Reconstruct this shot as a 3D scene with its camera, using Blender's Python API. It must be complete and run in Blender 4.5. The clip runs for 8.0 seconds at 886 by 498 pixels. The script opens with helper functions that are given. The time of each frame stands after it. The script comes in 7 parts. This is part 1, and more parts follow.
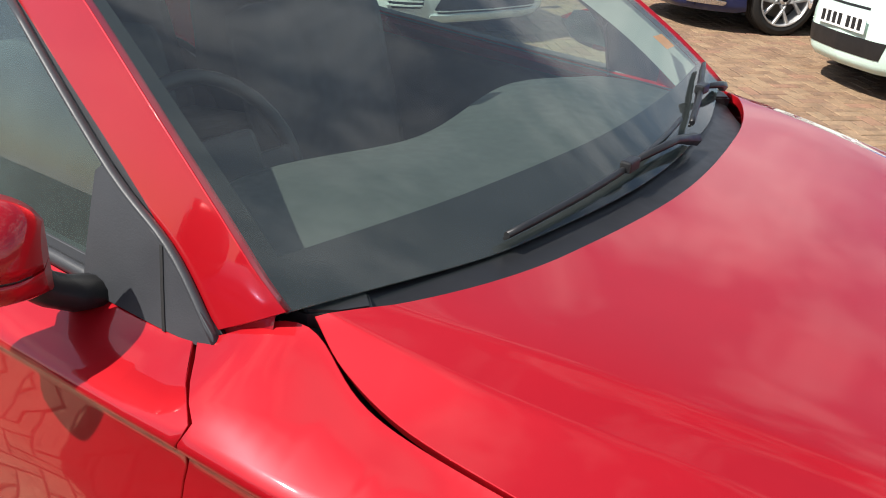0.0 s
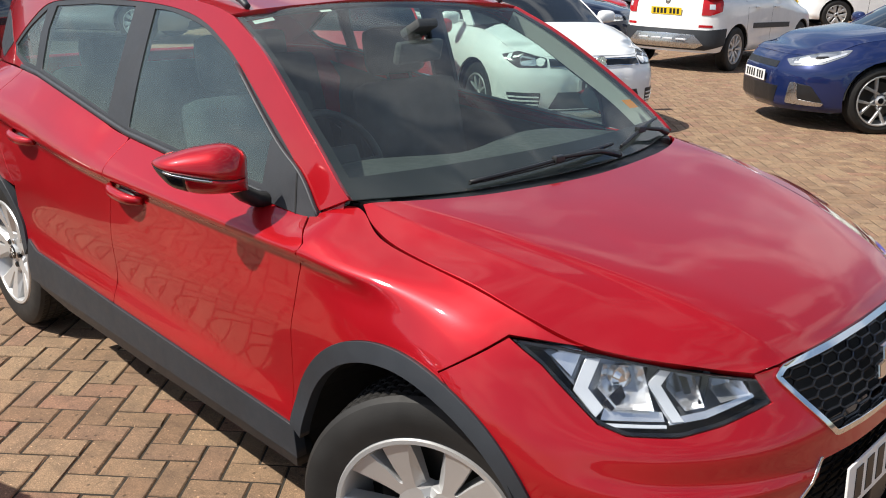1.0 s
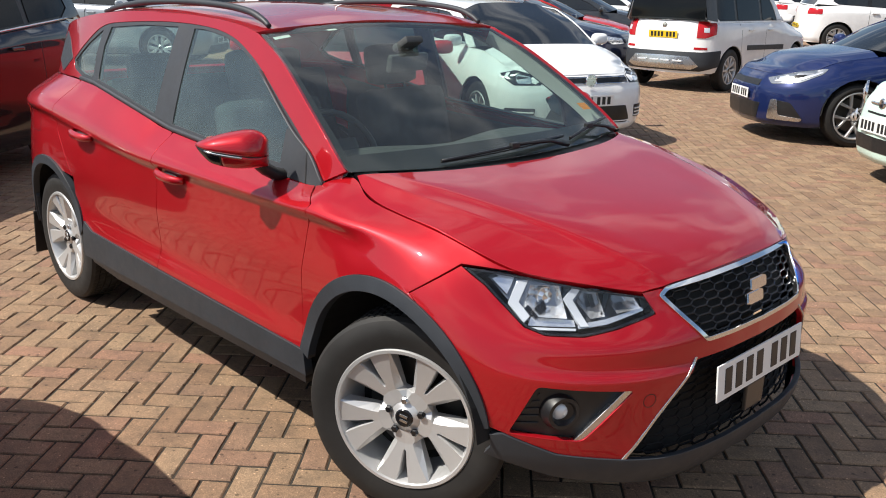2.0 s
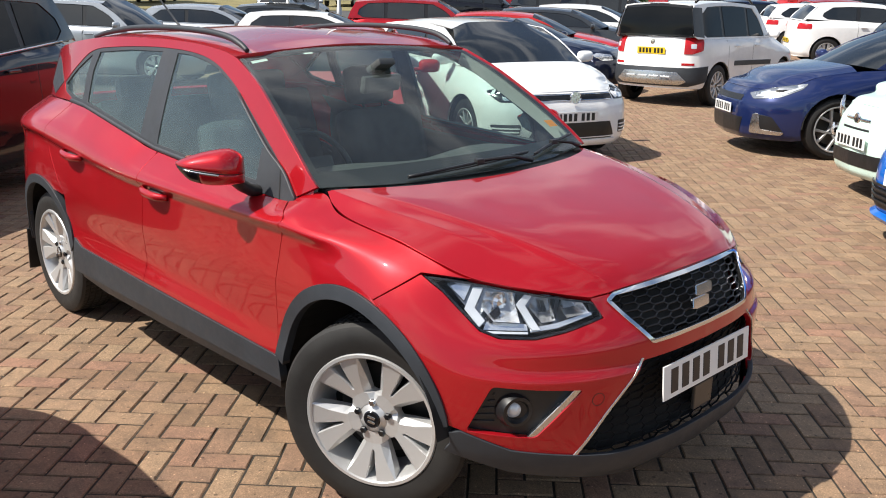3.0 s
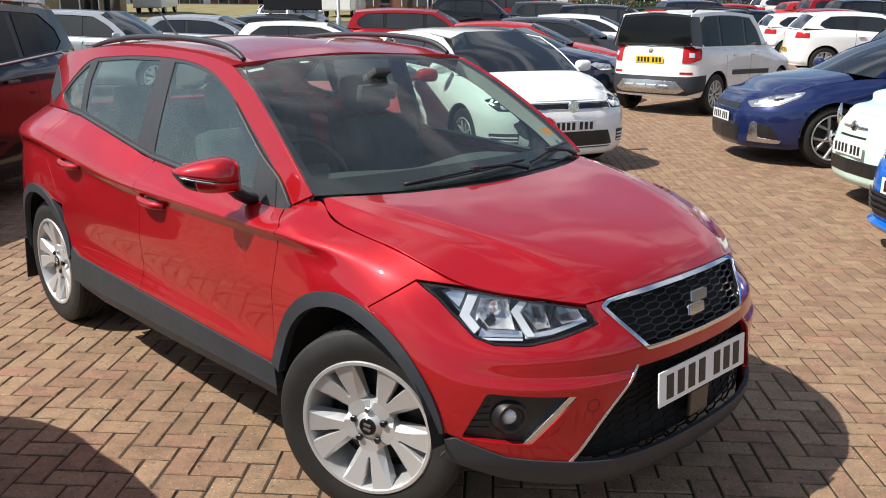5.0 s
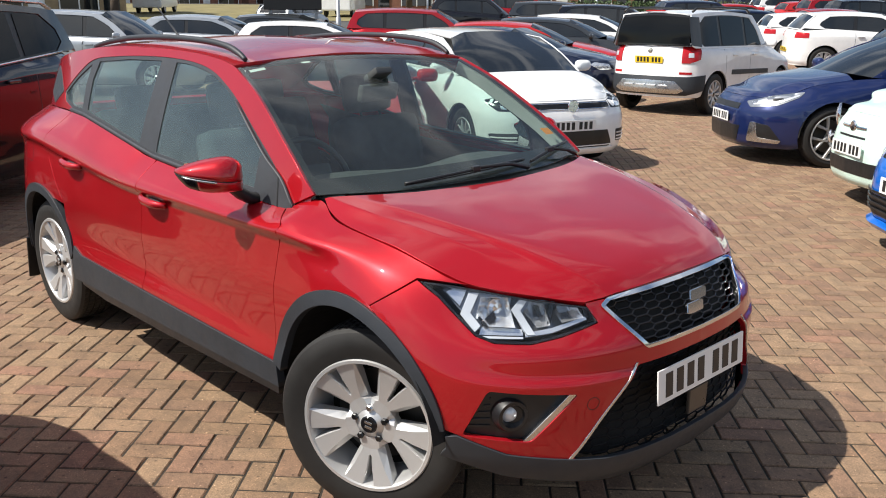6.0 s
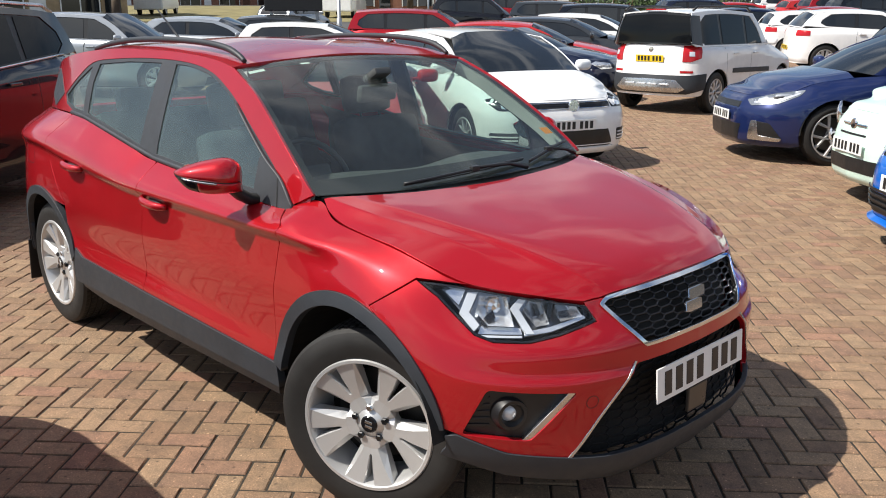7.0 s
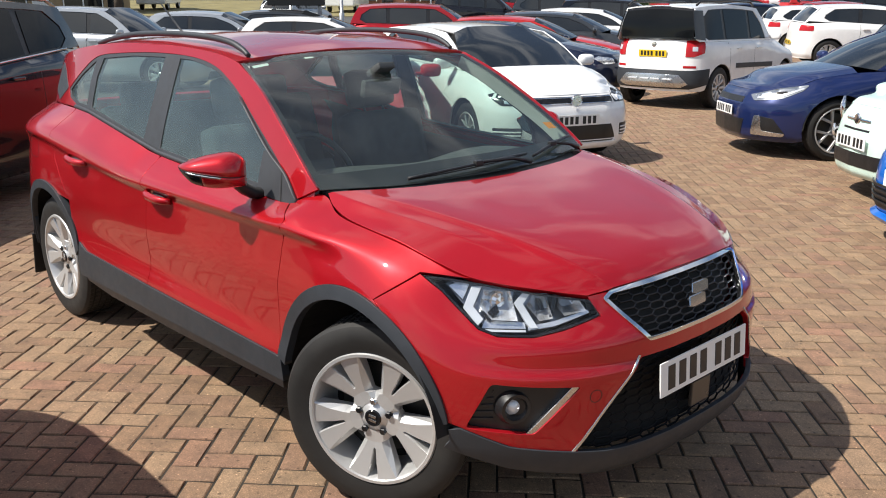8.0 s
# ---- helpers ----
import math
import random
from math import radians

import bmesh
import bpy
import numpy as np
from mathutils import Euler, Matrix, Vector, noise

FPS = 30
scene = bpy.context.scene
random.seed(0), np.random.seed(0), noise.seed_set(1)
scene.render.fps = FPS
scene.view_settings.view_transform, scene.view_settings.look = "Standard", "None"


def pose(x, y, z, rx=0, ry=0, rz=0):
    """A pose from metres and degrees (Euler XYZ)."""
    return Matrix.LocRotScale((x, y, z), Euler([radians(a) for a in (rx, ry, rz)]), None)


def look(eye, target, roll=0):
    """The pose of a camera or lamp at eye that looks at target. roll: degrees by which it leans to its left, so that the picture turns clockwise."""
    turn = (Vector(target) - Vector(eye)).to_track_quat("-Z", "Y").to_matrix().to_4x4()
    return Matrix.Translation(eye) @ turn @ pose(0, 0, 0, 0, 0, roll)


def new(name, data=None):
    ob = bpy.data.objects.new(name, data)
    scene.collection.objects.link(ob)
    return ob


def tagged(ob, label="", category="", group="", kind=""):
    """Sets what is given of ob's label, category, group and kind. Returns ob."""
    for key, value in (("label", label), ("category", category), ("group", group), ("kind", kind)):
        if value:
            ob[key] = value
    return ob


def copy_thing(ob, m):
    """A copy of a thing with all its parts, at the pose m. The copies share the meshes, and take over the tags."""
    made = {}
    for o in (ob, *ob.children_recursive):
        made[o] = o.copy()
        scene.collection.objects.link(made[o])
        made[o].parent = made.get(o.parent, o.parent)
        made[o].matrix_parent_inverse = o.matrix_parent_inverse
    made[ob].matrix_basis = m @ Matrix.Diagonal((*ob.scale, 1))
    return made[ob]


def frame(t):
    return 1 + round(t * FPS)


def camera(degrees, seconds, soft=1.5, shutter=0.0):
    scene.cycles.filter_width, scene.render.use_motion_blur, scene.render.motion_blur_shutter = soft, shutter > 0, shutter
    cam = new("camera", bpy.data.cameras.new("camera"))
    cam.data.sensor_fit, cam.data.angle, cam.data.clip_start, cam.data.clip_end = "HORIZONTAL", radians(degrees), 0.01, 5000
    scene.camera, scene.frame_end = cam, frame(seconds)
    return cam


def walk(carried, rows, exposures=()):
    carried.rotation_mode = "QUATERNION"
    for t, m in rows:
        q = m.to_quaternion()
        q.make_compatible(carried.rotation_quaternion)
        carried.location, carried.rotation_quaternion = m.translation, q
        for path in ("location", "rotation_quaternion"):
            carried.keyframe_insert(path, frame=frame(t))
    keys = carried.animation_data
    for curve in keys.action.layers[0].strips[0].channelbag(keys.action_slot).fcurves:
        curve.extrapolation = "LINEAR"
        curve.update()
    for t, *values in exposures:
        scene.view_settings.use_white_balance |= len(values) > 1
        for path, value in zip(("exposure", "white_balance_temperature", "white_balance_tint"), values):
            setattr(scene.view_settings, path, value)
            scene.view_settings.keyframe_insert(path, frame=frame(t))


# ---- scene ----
cam = camera(54.6, 8.0, soft=1.0)
PATH = [
    (0.0, 0.3148, -1.3276, 1.509, 34.044, -25.489, 3.13),
    (0.3, 0.6325, -1.525, 1.5439, 40.964, -21.855, 2.141),
    (0.5, 0.8423, -1.6622, 1.5573, 43.206, -20.159, 1.892),
    (0.7, 1.0322, -1.8069, 1.5862, 44.261, -19.051, 1.499),
    (1.0, 1.2954, -1.9864, 1.5776, 45.199, -18.613, 1.312),
    (1.5, 1.6277, -2.2433, 1.5975, 46.022, -18.268, 1.195),
    (1.7, 1.7277, -2.3215, 1.5836, 46.195, -17.743, 1.147),
    (3.0, 2.0475, -2.3814, 1.6202, 46.304, -15.966, 0.554),
    (3.5, 2.0574, -2.363, 1.6164, 46.679, -15.444, 0.421),
    (4.0, 2.0639, -2.3694, 1.6152, 46.651, -15.375, 0.275),
    (4.5, 2.0614, -2.3694, 1.6127, 46.372, -15.3, 0.37),
    (6.0, 2.0738, -2.3904, 1.616, 46.291, -15.33, 0.416),
    (6.5, 2.0826, -2.3905, 1.6148, 46.279, -15.176, 0.358),
    (7.0, 2.0875, -2.3881, 1.6171, 46.462, -15.324, 0.051),
    (7.5, 2.0812, -2.3887, 1.6135, 46.508, -15.635, -0.068),
    (8.0, 2.0871, -2.3958, 1.6158, 46.607, -15.649, 0.091),
]


def eye_row(x, y, z, yaw, pitch, roll):
    a, b = radians(yaw), radians(pitch)
    way = Vector((-math.sin(a) * math.cos(b), math.cos(a) * math.cos(b), math.sin(b)))
    e = Vector((x, y, z))
    return look(e, e + way, roll)


walk(cam, [(t, eye_row(*r)) for t, *r in PATH], exposures=[(0.0, 0.72), (0.3, 0.56), (0.7, 0.48), (1.5, 0.46), (3.0, 0.60), (3.5, 0.54), (4.5, 0.50), (8.0, 0.50)])

# ---- light: a clear summer sky with loose clouds, sun high behind the camera's left ----
SUN = Vector((-0.38, -0.70, 1.02)).normalized()
world = bpy.data.worlds.new("sky")
scene.world = world
world.use_nodes = True
wt = world.node_tree
wt.nodes.clear()
w_out = wt.nodes.new("ShaderNodeOutputWorld")
w_bg = wt.nodes.new("ShaderNodeBackground")
w_sky = wt.nodes.new("ShaderNodeTexSky")
w_sky.sky_type, w_sky.sun_disc = "NISHITA", False
w_sky.sun_elevation = math.asin(SUN.z)
w_sky.sun_rotation = math.atan2(SUN.x, SUN.y)
w_co = wt.nodes.new("ShaderNodeTexCoord")
w_map = wt.nodes.new("ShaderNodeMapping")
w_map.inputs["Scale"].default_value = (1.0, 1.0, 2.2)
w_noise = wt.nodes.new("ShaderNodeTexNoise")
w_noise.inputs["Scale"].default_value, w_noise.inputs["Detail"].default_value = 3.4, 7.0
w_noise.inputs["Roughness"].default_value = 0.58
w_ramp = wt.nodes.new("ShaderNodeValToRGB")
w_ramp.color_ramp.elements[0].position, w_ramp.color_ramp.elements[1].position = 0.46, 0.70
w_mix = wt.nodes.new("ShaderNodeMix")
w_mix.data_type = "RGBA"
w_mix.inputs["B"].default_value = (8.6, 8.8, 9.2, 1)
wt.links.new(w_co.outputs["Generated"], w_map.inputs["Vector"])
wt.links.new(w_map.outputs["Vector"], w_noise.inputs["Vector"])
wt.links.new(w_noise.outputs["Fac"], w_ramp.inputs["Fac"])
wt.links.new(w_ramp.outputs["Color"], w_mix.inputs["Factor"])
wt.links.new(w_sky.outputs["Color"], w_mix.inputs["A"])
wt.links.new(w_mix.outputs["Result"], w_bg.inputs["Color"])
wt.links.new(w_bg.outputs["Background"], w_out.inputs["Surface"])
w_bg.inputs["Strength"].default_value = 0.086
sun = new("sun", bpy.data.lights.new("sun", "SUN"))
sun.data.energy, sun.data.angle, sun.data.color = 4.7, radians(0.53), (1.0, 0.95, 0.87)
sun.matrix_world = look(SUN * 40, (0, 0, 0))
# ---- materials ----
def material(name):
    m = bpy.data.materials.new(name)
    m.use_nodes = True
    t = m.node_tree
    return m, t, t.nodes["Principled BSDF"]


def noise_node(t, scale, detail=4.0, rough=0.55, co="Object"):
    c = t.nodes.new("ShaderNodeTexCoord")
    n = t.nodes.new("ShaderNodeTexNoise")
    n.inputs["Scale"].default_value, n.inputs["Detail"].default_value, n.inputs["Roughness"].default_value = scale, detail, rough
    t.links.new(c.outputs[co], n.inputs["Vector"])
    return n


def ramp_node(t, fac, stops):
    r = t.nodes.new("ShaderNodeValToRGB")
    while len(r.color_ramp.elements) < len(stops):
        r.color_ramp.elements.new(0.5)
    for e, (p, c) in zip(r.color_ramp.elements, stops):
        e.position, e.color = p, (*c, 1) if len(c) == 3 else c
    t.links.new(fac, r.inputs["Fac"])
    return r


def bump_node(t, height, strength, distance, bsdf, other="Normal"):
    b = t.nodes.new("ShaderNodeBump")
    b.inputs["Strength"].default_value, b.inputs["Distance"].default_value = strength, distance
    t.links.new(height, b.inputs["Height"])
    t.links.new(b.outputs["Normal"], bsdf.inputs[other])
    return b


def tone(c, k):
    return tuple(min(1.0, v * k) for v in c)


def paint(name, colour, metal=0.0, rough=0.32, coat=1.0, sheen=0.12):
    """Car paint: a base coat with fine flake and a little dust under a clear coat."""
    m, t, b = material(name)
    flake = noise_node(t, 900.0, 1.0)
    dust = noise_node(t, 5.0, 5.0, 0.6)
    r = ramp_node(t, dust.outputs["Fac"], [(0.3, tone(colour, 0.94)), (0.75, tone(colour, 1.05))])
    t.links.new(r.outputs["Color"], b.inputs["Base Color"])
    b.inputs["Metallic"].default_value, b.inputs["Roughness"].default_value = metal, rough
    b.inputs["Specular IOR Level"].default_value = sheen
    b.inputs["Coat Weight"].default_value, b.inputs["Coat IOR"].default_value = coat, 1.5
    cr = ramp_node(t, noise_node(t, 14.0, 6.0, 0.7).outputs["Fac"], [(0.35, (0.015,) * 3), (0.8, (0.06,) * 3)])
    t.links.new(cr.outputs["Color"], b.inputs["Coat Roughness"])
    bump_node(t, flake.outputs["Fac"], 0.03, 0.0005, b)
    return m


def plain(name, colour, rough=0.5, metal=0.0, grain=60.0, relief=0.08, spread=0.18, depth=0.002, spec=0.5):
    """A surface with grain at two scales: colour drift and a fine bump."""
    m, t, b = material(name)
    big = noise_node(t, grain / 12, 4.0)
    r = ramp_node(t, big.outputs["Fac"], [(0.3, tone(colour, 1 - spread)), (0.72, tone(colour, 1 + spread))])
    t.links.new(r.outputs["Color"], b.inputs["Base Color"])
    rr = ramp_node(t, noise_node(t, grain / 4, 5.0).outputs["Fac"], [(0.3, (rough * 0.85,) * 3), (0.75, (min(1, rough * 1.15),) * 3)])
    t.links.new(rr.outputs["Color"], b.inputs["Roughness"])
    b.inputs["Metallic"].default_value = metal
    b.inputs["Specular IOR Level"].default_value = spec
    bump_node(t, noise_node(t, grain * 4, 3.0).outputs["Fac"], relief, depth, b)
    return m


def glass(name, tint, ior=1.52, dust=0.03, haze=(0.75, 0.78, 0.76)):
    """Thin car glass: a tinted see-through sheet with a mirror gloss by the angle and a film of dust."""
    m, t, b = material(name)
    t.nodes.remove(b)
    clear, shine, mix, fr, film, mix2 = (t.nodes.new(k) for k in ("ShaderNodeBsdfTransparent", "ShaderNodeBsdfGlossy", "ShaderNodeMixShader", "ShaderNodeLayerWeight", "ShaderNodeBsdfDiffuse", "ShaderNodeMixShader"))
    clear.inputs["Color"].default_value = (*tint, 1)
    shine.inputs["Roughness"].default_value = 0.012
    film.inputs["Color"].default_value = (*haze, 1)
    fr.inputs["Blend"].default_value = 0.5
    f0 = ((ior - 1) / (ior + 1)) ** 2
    up, scl = t.nodes.new("ShaderNodeMath"), t.nodes.new("ShaderNodeMath")
    up.operation, scl.operation = "POWER", "MULTIPLY_ADD"
    up.inputs[1].default_value, scl.inputs[1].default_value, scl.inputs[2].default_value = 5.0, 1 - f0, f0
    t.links.new(fr.outputs["Facing"], up.inputs[0])
    t.links.new(up.outputs[0], scl.inputs[0])
    d = ramp_node(t, noise_node(t, 6.0, 6.0, 0.65).outputs["Fac"], [(0.3, (dust * 0.6,) * 3), (0.75, (dust * 1.5,) * 3)])
    t.links.new(d.outputs["Color"], mix2.inputs["Fac"])
    t.links.new(clear.outputs["BSDF"], mix2.inputs[1])
    t.links.new(film.outputs["BSDF"], mix2.inputs[2])
    t.links.new(scl.outputs[0], mix.inputs["Fac"])
    t.links.new(mix2.outputs["Shader"], mix.inputs[1])
    t.links.new(shine.outputs["BSDF"], mix.inputs[2])
    t.links.new(mix.outputs["Shader"], t.nodes["Material Output"].inputs["Surface"])
    return m


RED = paint("red_paint", (0.40, 0.006, 0.012), 0.36, 0.36, sheen=0.12)
CLAD = plain("grey_plastic_cladding", (0.024, 0.028, 0.034), 0.55, 0, 90, 0.15, 0.12)
BLACK = plain("black_plastic", (0.012, 0.012, 0.013), 0.42, 0, 120, 0.1, 0.2)
GLOSSBLACK = plain("gloss_black_trim", (0.008, 0.008, 0.009), 0.12, 0, 40, 0.01, 0.2)
DARK = plain("dark_underside", (0.008, 0.008, 0.008), 0.85, 0, 30, 0.2, 0.3)
CHROME = plain("chrome", (0.72, 0.73, 0.75), 0.10, 1.0, 30, 0.01, 0.05)
SATIN = plain("satin_metal_trim", (0.62, 0.63, 0.64), 0.28, 1.0, 60, 0.02, 0.06)
ALLOY = plain("silver_alloy", (0.56, 0.56, 0.555), 0.34, 0.5, 50, 0.03, 0.08)
STEEL = plain("brake_steel", (0.10, 0.095, 0.09), 0.45, 0.9, 40, 0.1, 0.25)
RUBBER = plain("tyre_rubber", (0.020, 0.019, 0.018), 0.66, 0, 60, 0.15, 0.35, spec=0.35)
GLASS = glass("windscreen_glass", (0.82, 0.92, 0.86), 1.75, 0.022)
# the side panes' dust film is stronger and greener, standing in for reflected sky
SIDEGLASS = glass("side_glass", (0.62, 0.80, 0.75), 2.1, 0.05, (0.60, 0.78, 0.74))
LENS = glass("lamp_lens", (0.96, 0.97, 0.98), 1.45, 0.004)
DARKGLASS = plain("tinted_car_glass", (0.012, 0.014, 0.015), 0.03, 0, 8, 0.0, 0.3, spec=0.8)
CLOTH = plain("grey_seat_cloth", (0.05, 0.05, 0.052), 0.9, 0, 150, 0.08, 0.2)
DASH = plain("dashboard_plastic", (0.052, 0.055, 0.055), 0.6, 0, 160, 0.04, 0.1)
WHITEPLATE = plain("white_plate", (0.78, 0.78, 0.76), 0.35, 0, 30, 0.01, 0.03)
YELLOWPLATE = plain("yellow_plate", (0.75, 0.52, 0.02), 0.35, 0, 30, 0.01, 0.03)
INK = plain("black_ink", (0.015, 0.015, 0.016), 0.45, 0, 60, 0.02, 0.1)
REDLENS = plain("red_lamp_plastic", (0.42, 0.008, 0.012), 0.12, 0, 40, 0.02, 0.15)
AMBER = plain("orange_sticker", (0.75, 0.25, 0.02), 0.5, 0, 40, 0.02, 0.15)
PAPER = plain("pale_paper", (0.72, 0.76, 0.70), 0.7, 0, 40, 0.05, 0.05)
LAMPIN = plain("lamp_reflector", (0.88, 0.90, 0.93), 0.16, 0.8, 60, 0.02, 0.1)
LAMPDARK = plain("lamp_bed", (0.30, 0.32, 0.35), 0.20, 0.7, 60, 0.02, 0.2)
INTAKE = plain("intake_plastic", (0.006, 0.006, 0.007), 0.7, 0, 90, 0.1, 0.2, spec=0.2)
PRIVACY = plain("privacy_glass", (0.006, 0.007, 0.008), 0.03, 0, 8, 0.0, 0.3, spec=0.15)
NET = plain("grille_plastic", (0.006, 0.006, 0.007), 0.20, 0, 60, 0.02, 0.2, spec=0.3)
TRIM = plain("window_trim_plastic", (0.034, 0.036, 0.041), 0.5, 0, 90, 0.12, 0.12)
SCREENBLACK = plain("black_glass_border", (0.010, 0.010, 0.011), 0.6, 0, 30, 0.0, 0.15)
LAMPWHITE = plain("lamp_light_guide", (0.66, 0.69, 0.72), 0.16, 0.25, 40, 0.02, 0.08)
# ---- shapes ----
from mathutils.geometry import delaunay_2d_cdt


def spline(pts, n):
    """n points along a smooth curve through pts."""
    p = np.array(pts, float)
    p = np.vstack([2 * p[0] - p[1], p, 2 * p[-1] - p[-2]])
    k = len(pts) - 1
    u = np.linspace(0, k, n)
    i = np.minimum(u.astype(int), k - 1)
    t = (u - i)[:, None]
    a, b, c, d = p[i], p[i + 1], p[i + 2], p[i + 3]
    return 0.5 * (2 * b + (c - a) * t + (2 * a - 5 * b + 4 * c - d) * t**2 + (3 * b - a - 3 * c + d) * t**3)


def pchip(xk, yk, x):
    """Smooth interpolation without overshoot, of values yk at rising knots xk."""
    xk, yk, x = np.asarray(xk, float), np.asarray(yk, float), np.asarray(x, float)
    h = np.diff(xk)
    s = np.diff(yk) / h
    m = np.zeros(len(xk))
    for i in range(1, len(xk) - 1):
        if s[i - 1] * s[i] > 0:
            w1, w2 = 2 * h[i] + h[i - 1], h[i] + 2 * h[i - 1]
            m[i] = (w1 + w2) / (w1 / s[i - 1] + w2 / s[i])
    m[0], m[-1] = s[0], s[-1]
    i = np.clip(np.searchsorted(xk, x) - 1, 0, len(xk) - 2)
    t = (x - xk[i]) / h[i]
    return yk[i] * (1 + 2 * t) * (1 - t) ** 2 + h[i] * m[i] * t * (1 - t) ** 2 + yk[i + 1] * t * t * (3 - 2 * t) + h[i] * m[i + 1] * t * t * (t - 1)


def blur(v, sigma):
    """A run of values smoothed by a bell curve, its ends held."""
    r = int(3 * sigma) + 1
    k = np.exp(-0.5 * (np.arange(-r, r + 1) / sigma) ** 2)
    first, last = 2 * v[0] - v[1 : r + 1][::-1], 2 * v[-1] - v[-r - 1 : -1][::-1]
    return np.convolve(np.concatenate([first, v, last]), k / k.sum(), "valid")


def resample(pts, h, closed=True):
    p = [np.array(q, float) for q in pts]
    out = []
    for a, b in zip(p, p[1:] + p[:1] if closed else p[1:]):
        n = max(1, int(np.ceil(np.linalg.norm(b - a) / h)))
        out += [a + (b - a) * i / n for i in range(n)]
    return np.array(out if closed else out + [p[-1]])


def inside(poly, q):
    x, y = q[:, 0], q[:, 1]
    r = np.zeros(len(q), bool)
    for (x0, y0), (x1, y1) in zip(poly, np.roll(poly, -1, axis=0)):
        if y0 != y1:
            c = (y0 > y) != (y1 > y)
            r ^= c & (x < (x1 - x0) * (y - y0) / (y1 - y0) + x0)
    return r


def cut(outer, holes, h, extra=None):
    """Triangles that fill the outline outer but for the holes, in the plane."""
    loops = [resample(l, h) for l in [outer, *holes]]
    rim = np.vstack(loops)
    lo, hi = rim.min(0), rim.max(0)
    gx, gy = np.meshgrid(np.arange(lo[0] + h / 2, hi[0], h), np.arange(lo[1] + h / 2, hi[1], h))
    g = np.stack([gx.ravel(), gy.ravel()], 1)
    keep = inside(loops[0], g)
    for l in loops[1:]:
        keep &= ~inside(l, g)
    g = g[keep]
    if len(g):
        far = np.min(((g[:, None] - rim[None]) ** 2).sum(2), axis=1) > (0.5 * h) ** 2
        g = g[far]
    if extra is not None and len(extra):
        x = np.array(extra, float)
        ok = inside(loops[0], x)
        for l in loops[1:]:
            ok &= ~inside(l, x)
        x = x[ok]
        if len(x):
            x = x[np.min(((x[:, None] - rim[None]) ** 2).sum(2), axis=1) > 0.003**2]
        if len(x) and len(g):
            g = g[np.min(((g[:, None] - x[None]) ** 2).sum(2), axis=1) > (0.4 * h) ** 2]
        g = np.vstack([g, x])
    edges, k = [], 0
    for l in loops:
        edges += [(k + i, k + (i + 1) % len(l)) for i in range(len(l))]
        k += len(l)
    v, _, f, *_ = delaunay_2d_cdt([Vector(q) for q in np.vstack([rim, g])], edges, [], 0, 1e-7)
    v = np.array([tuple(q) for q in v])
    f = np.array([t for t in f if len(t) == 3])
    mid = v[f].mean(1)
    ok = inside(loops[0], mid)
    for l in loops[1:]:
        ok &= ~inside(l, mid)
    return v, f[ok]


def mesh_of(name, verts, faces, mat, smooth=True, normals=None):
    me = bpy.data.meshes.new(name)
    me.from_pydata([tuple(v) for v in verts], [], [tuple(f) for f in faces])
    me.materials.append(mat)
    if smooth:
        me.polygons.foreach_set("use_smooth", [True] * len(me.polygons))
    me.update()
    if normals is not None:
        me.normals_split_custom_set_from_vertices([tuple(n) for n in normals])
    return me


def part(name, data, mat, parent=None, label=""):
    """A mesh or a bmesh as one object under a thing or a part."""
    if isinstance(data, bmesh.types.BMesh):
        me = bpy.data.meshes.new(name)
        data.to_mesh(me)
        data.free()
        me.materials.append(mat)
        data = me
    ob = new(name, data)
    if parent:
        ob.parent = parent
    return tagged(ob, label)


def thing(name, label, category, m=None, group="", kind=""):
    ob = new(name)
    ob.empty_display_size = 0.1
    if m is not None:
        ob.matrix_world = m
    return tagged(ob, label, category, group, kind)


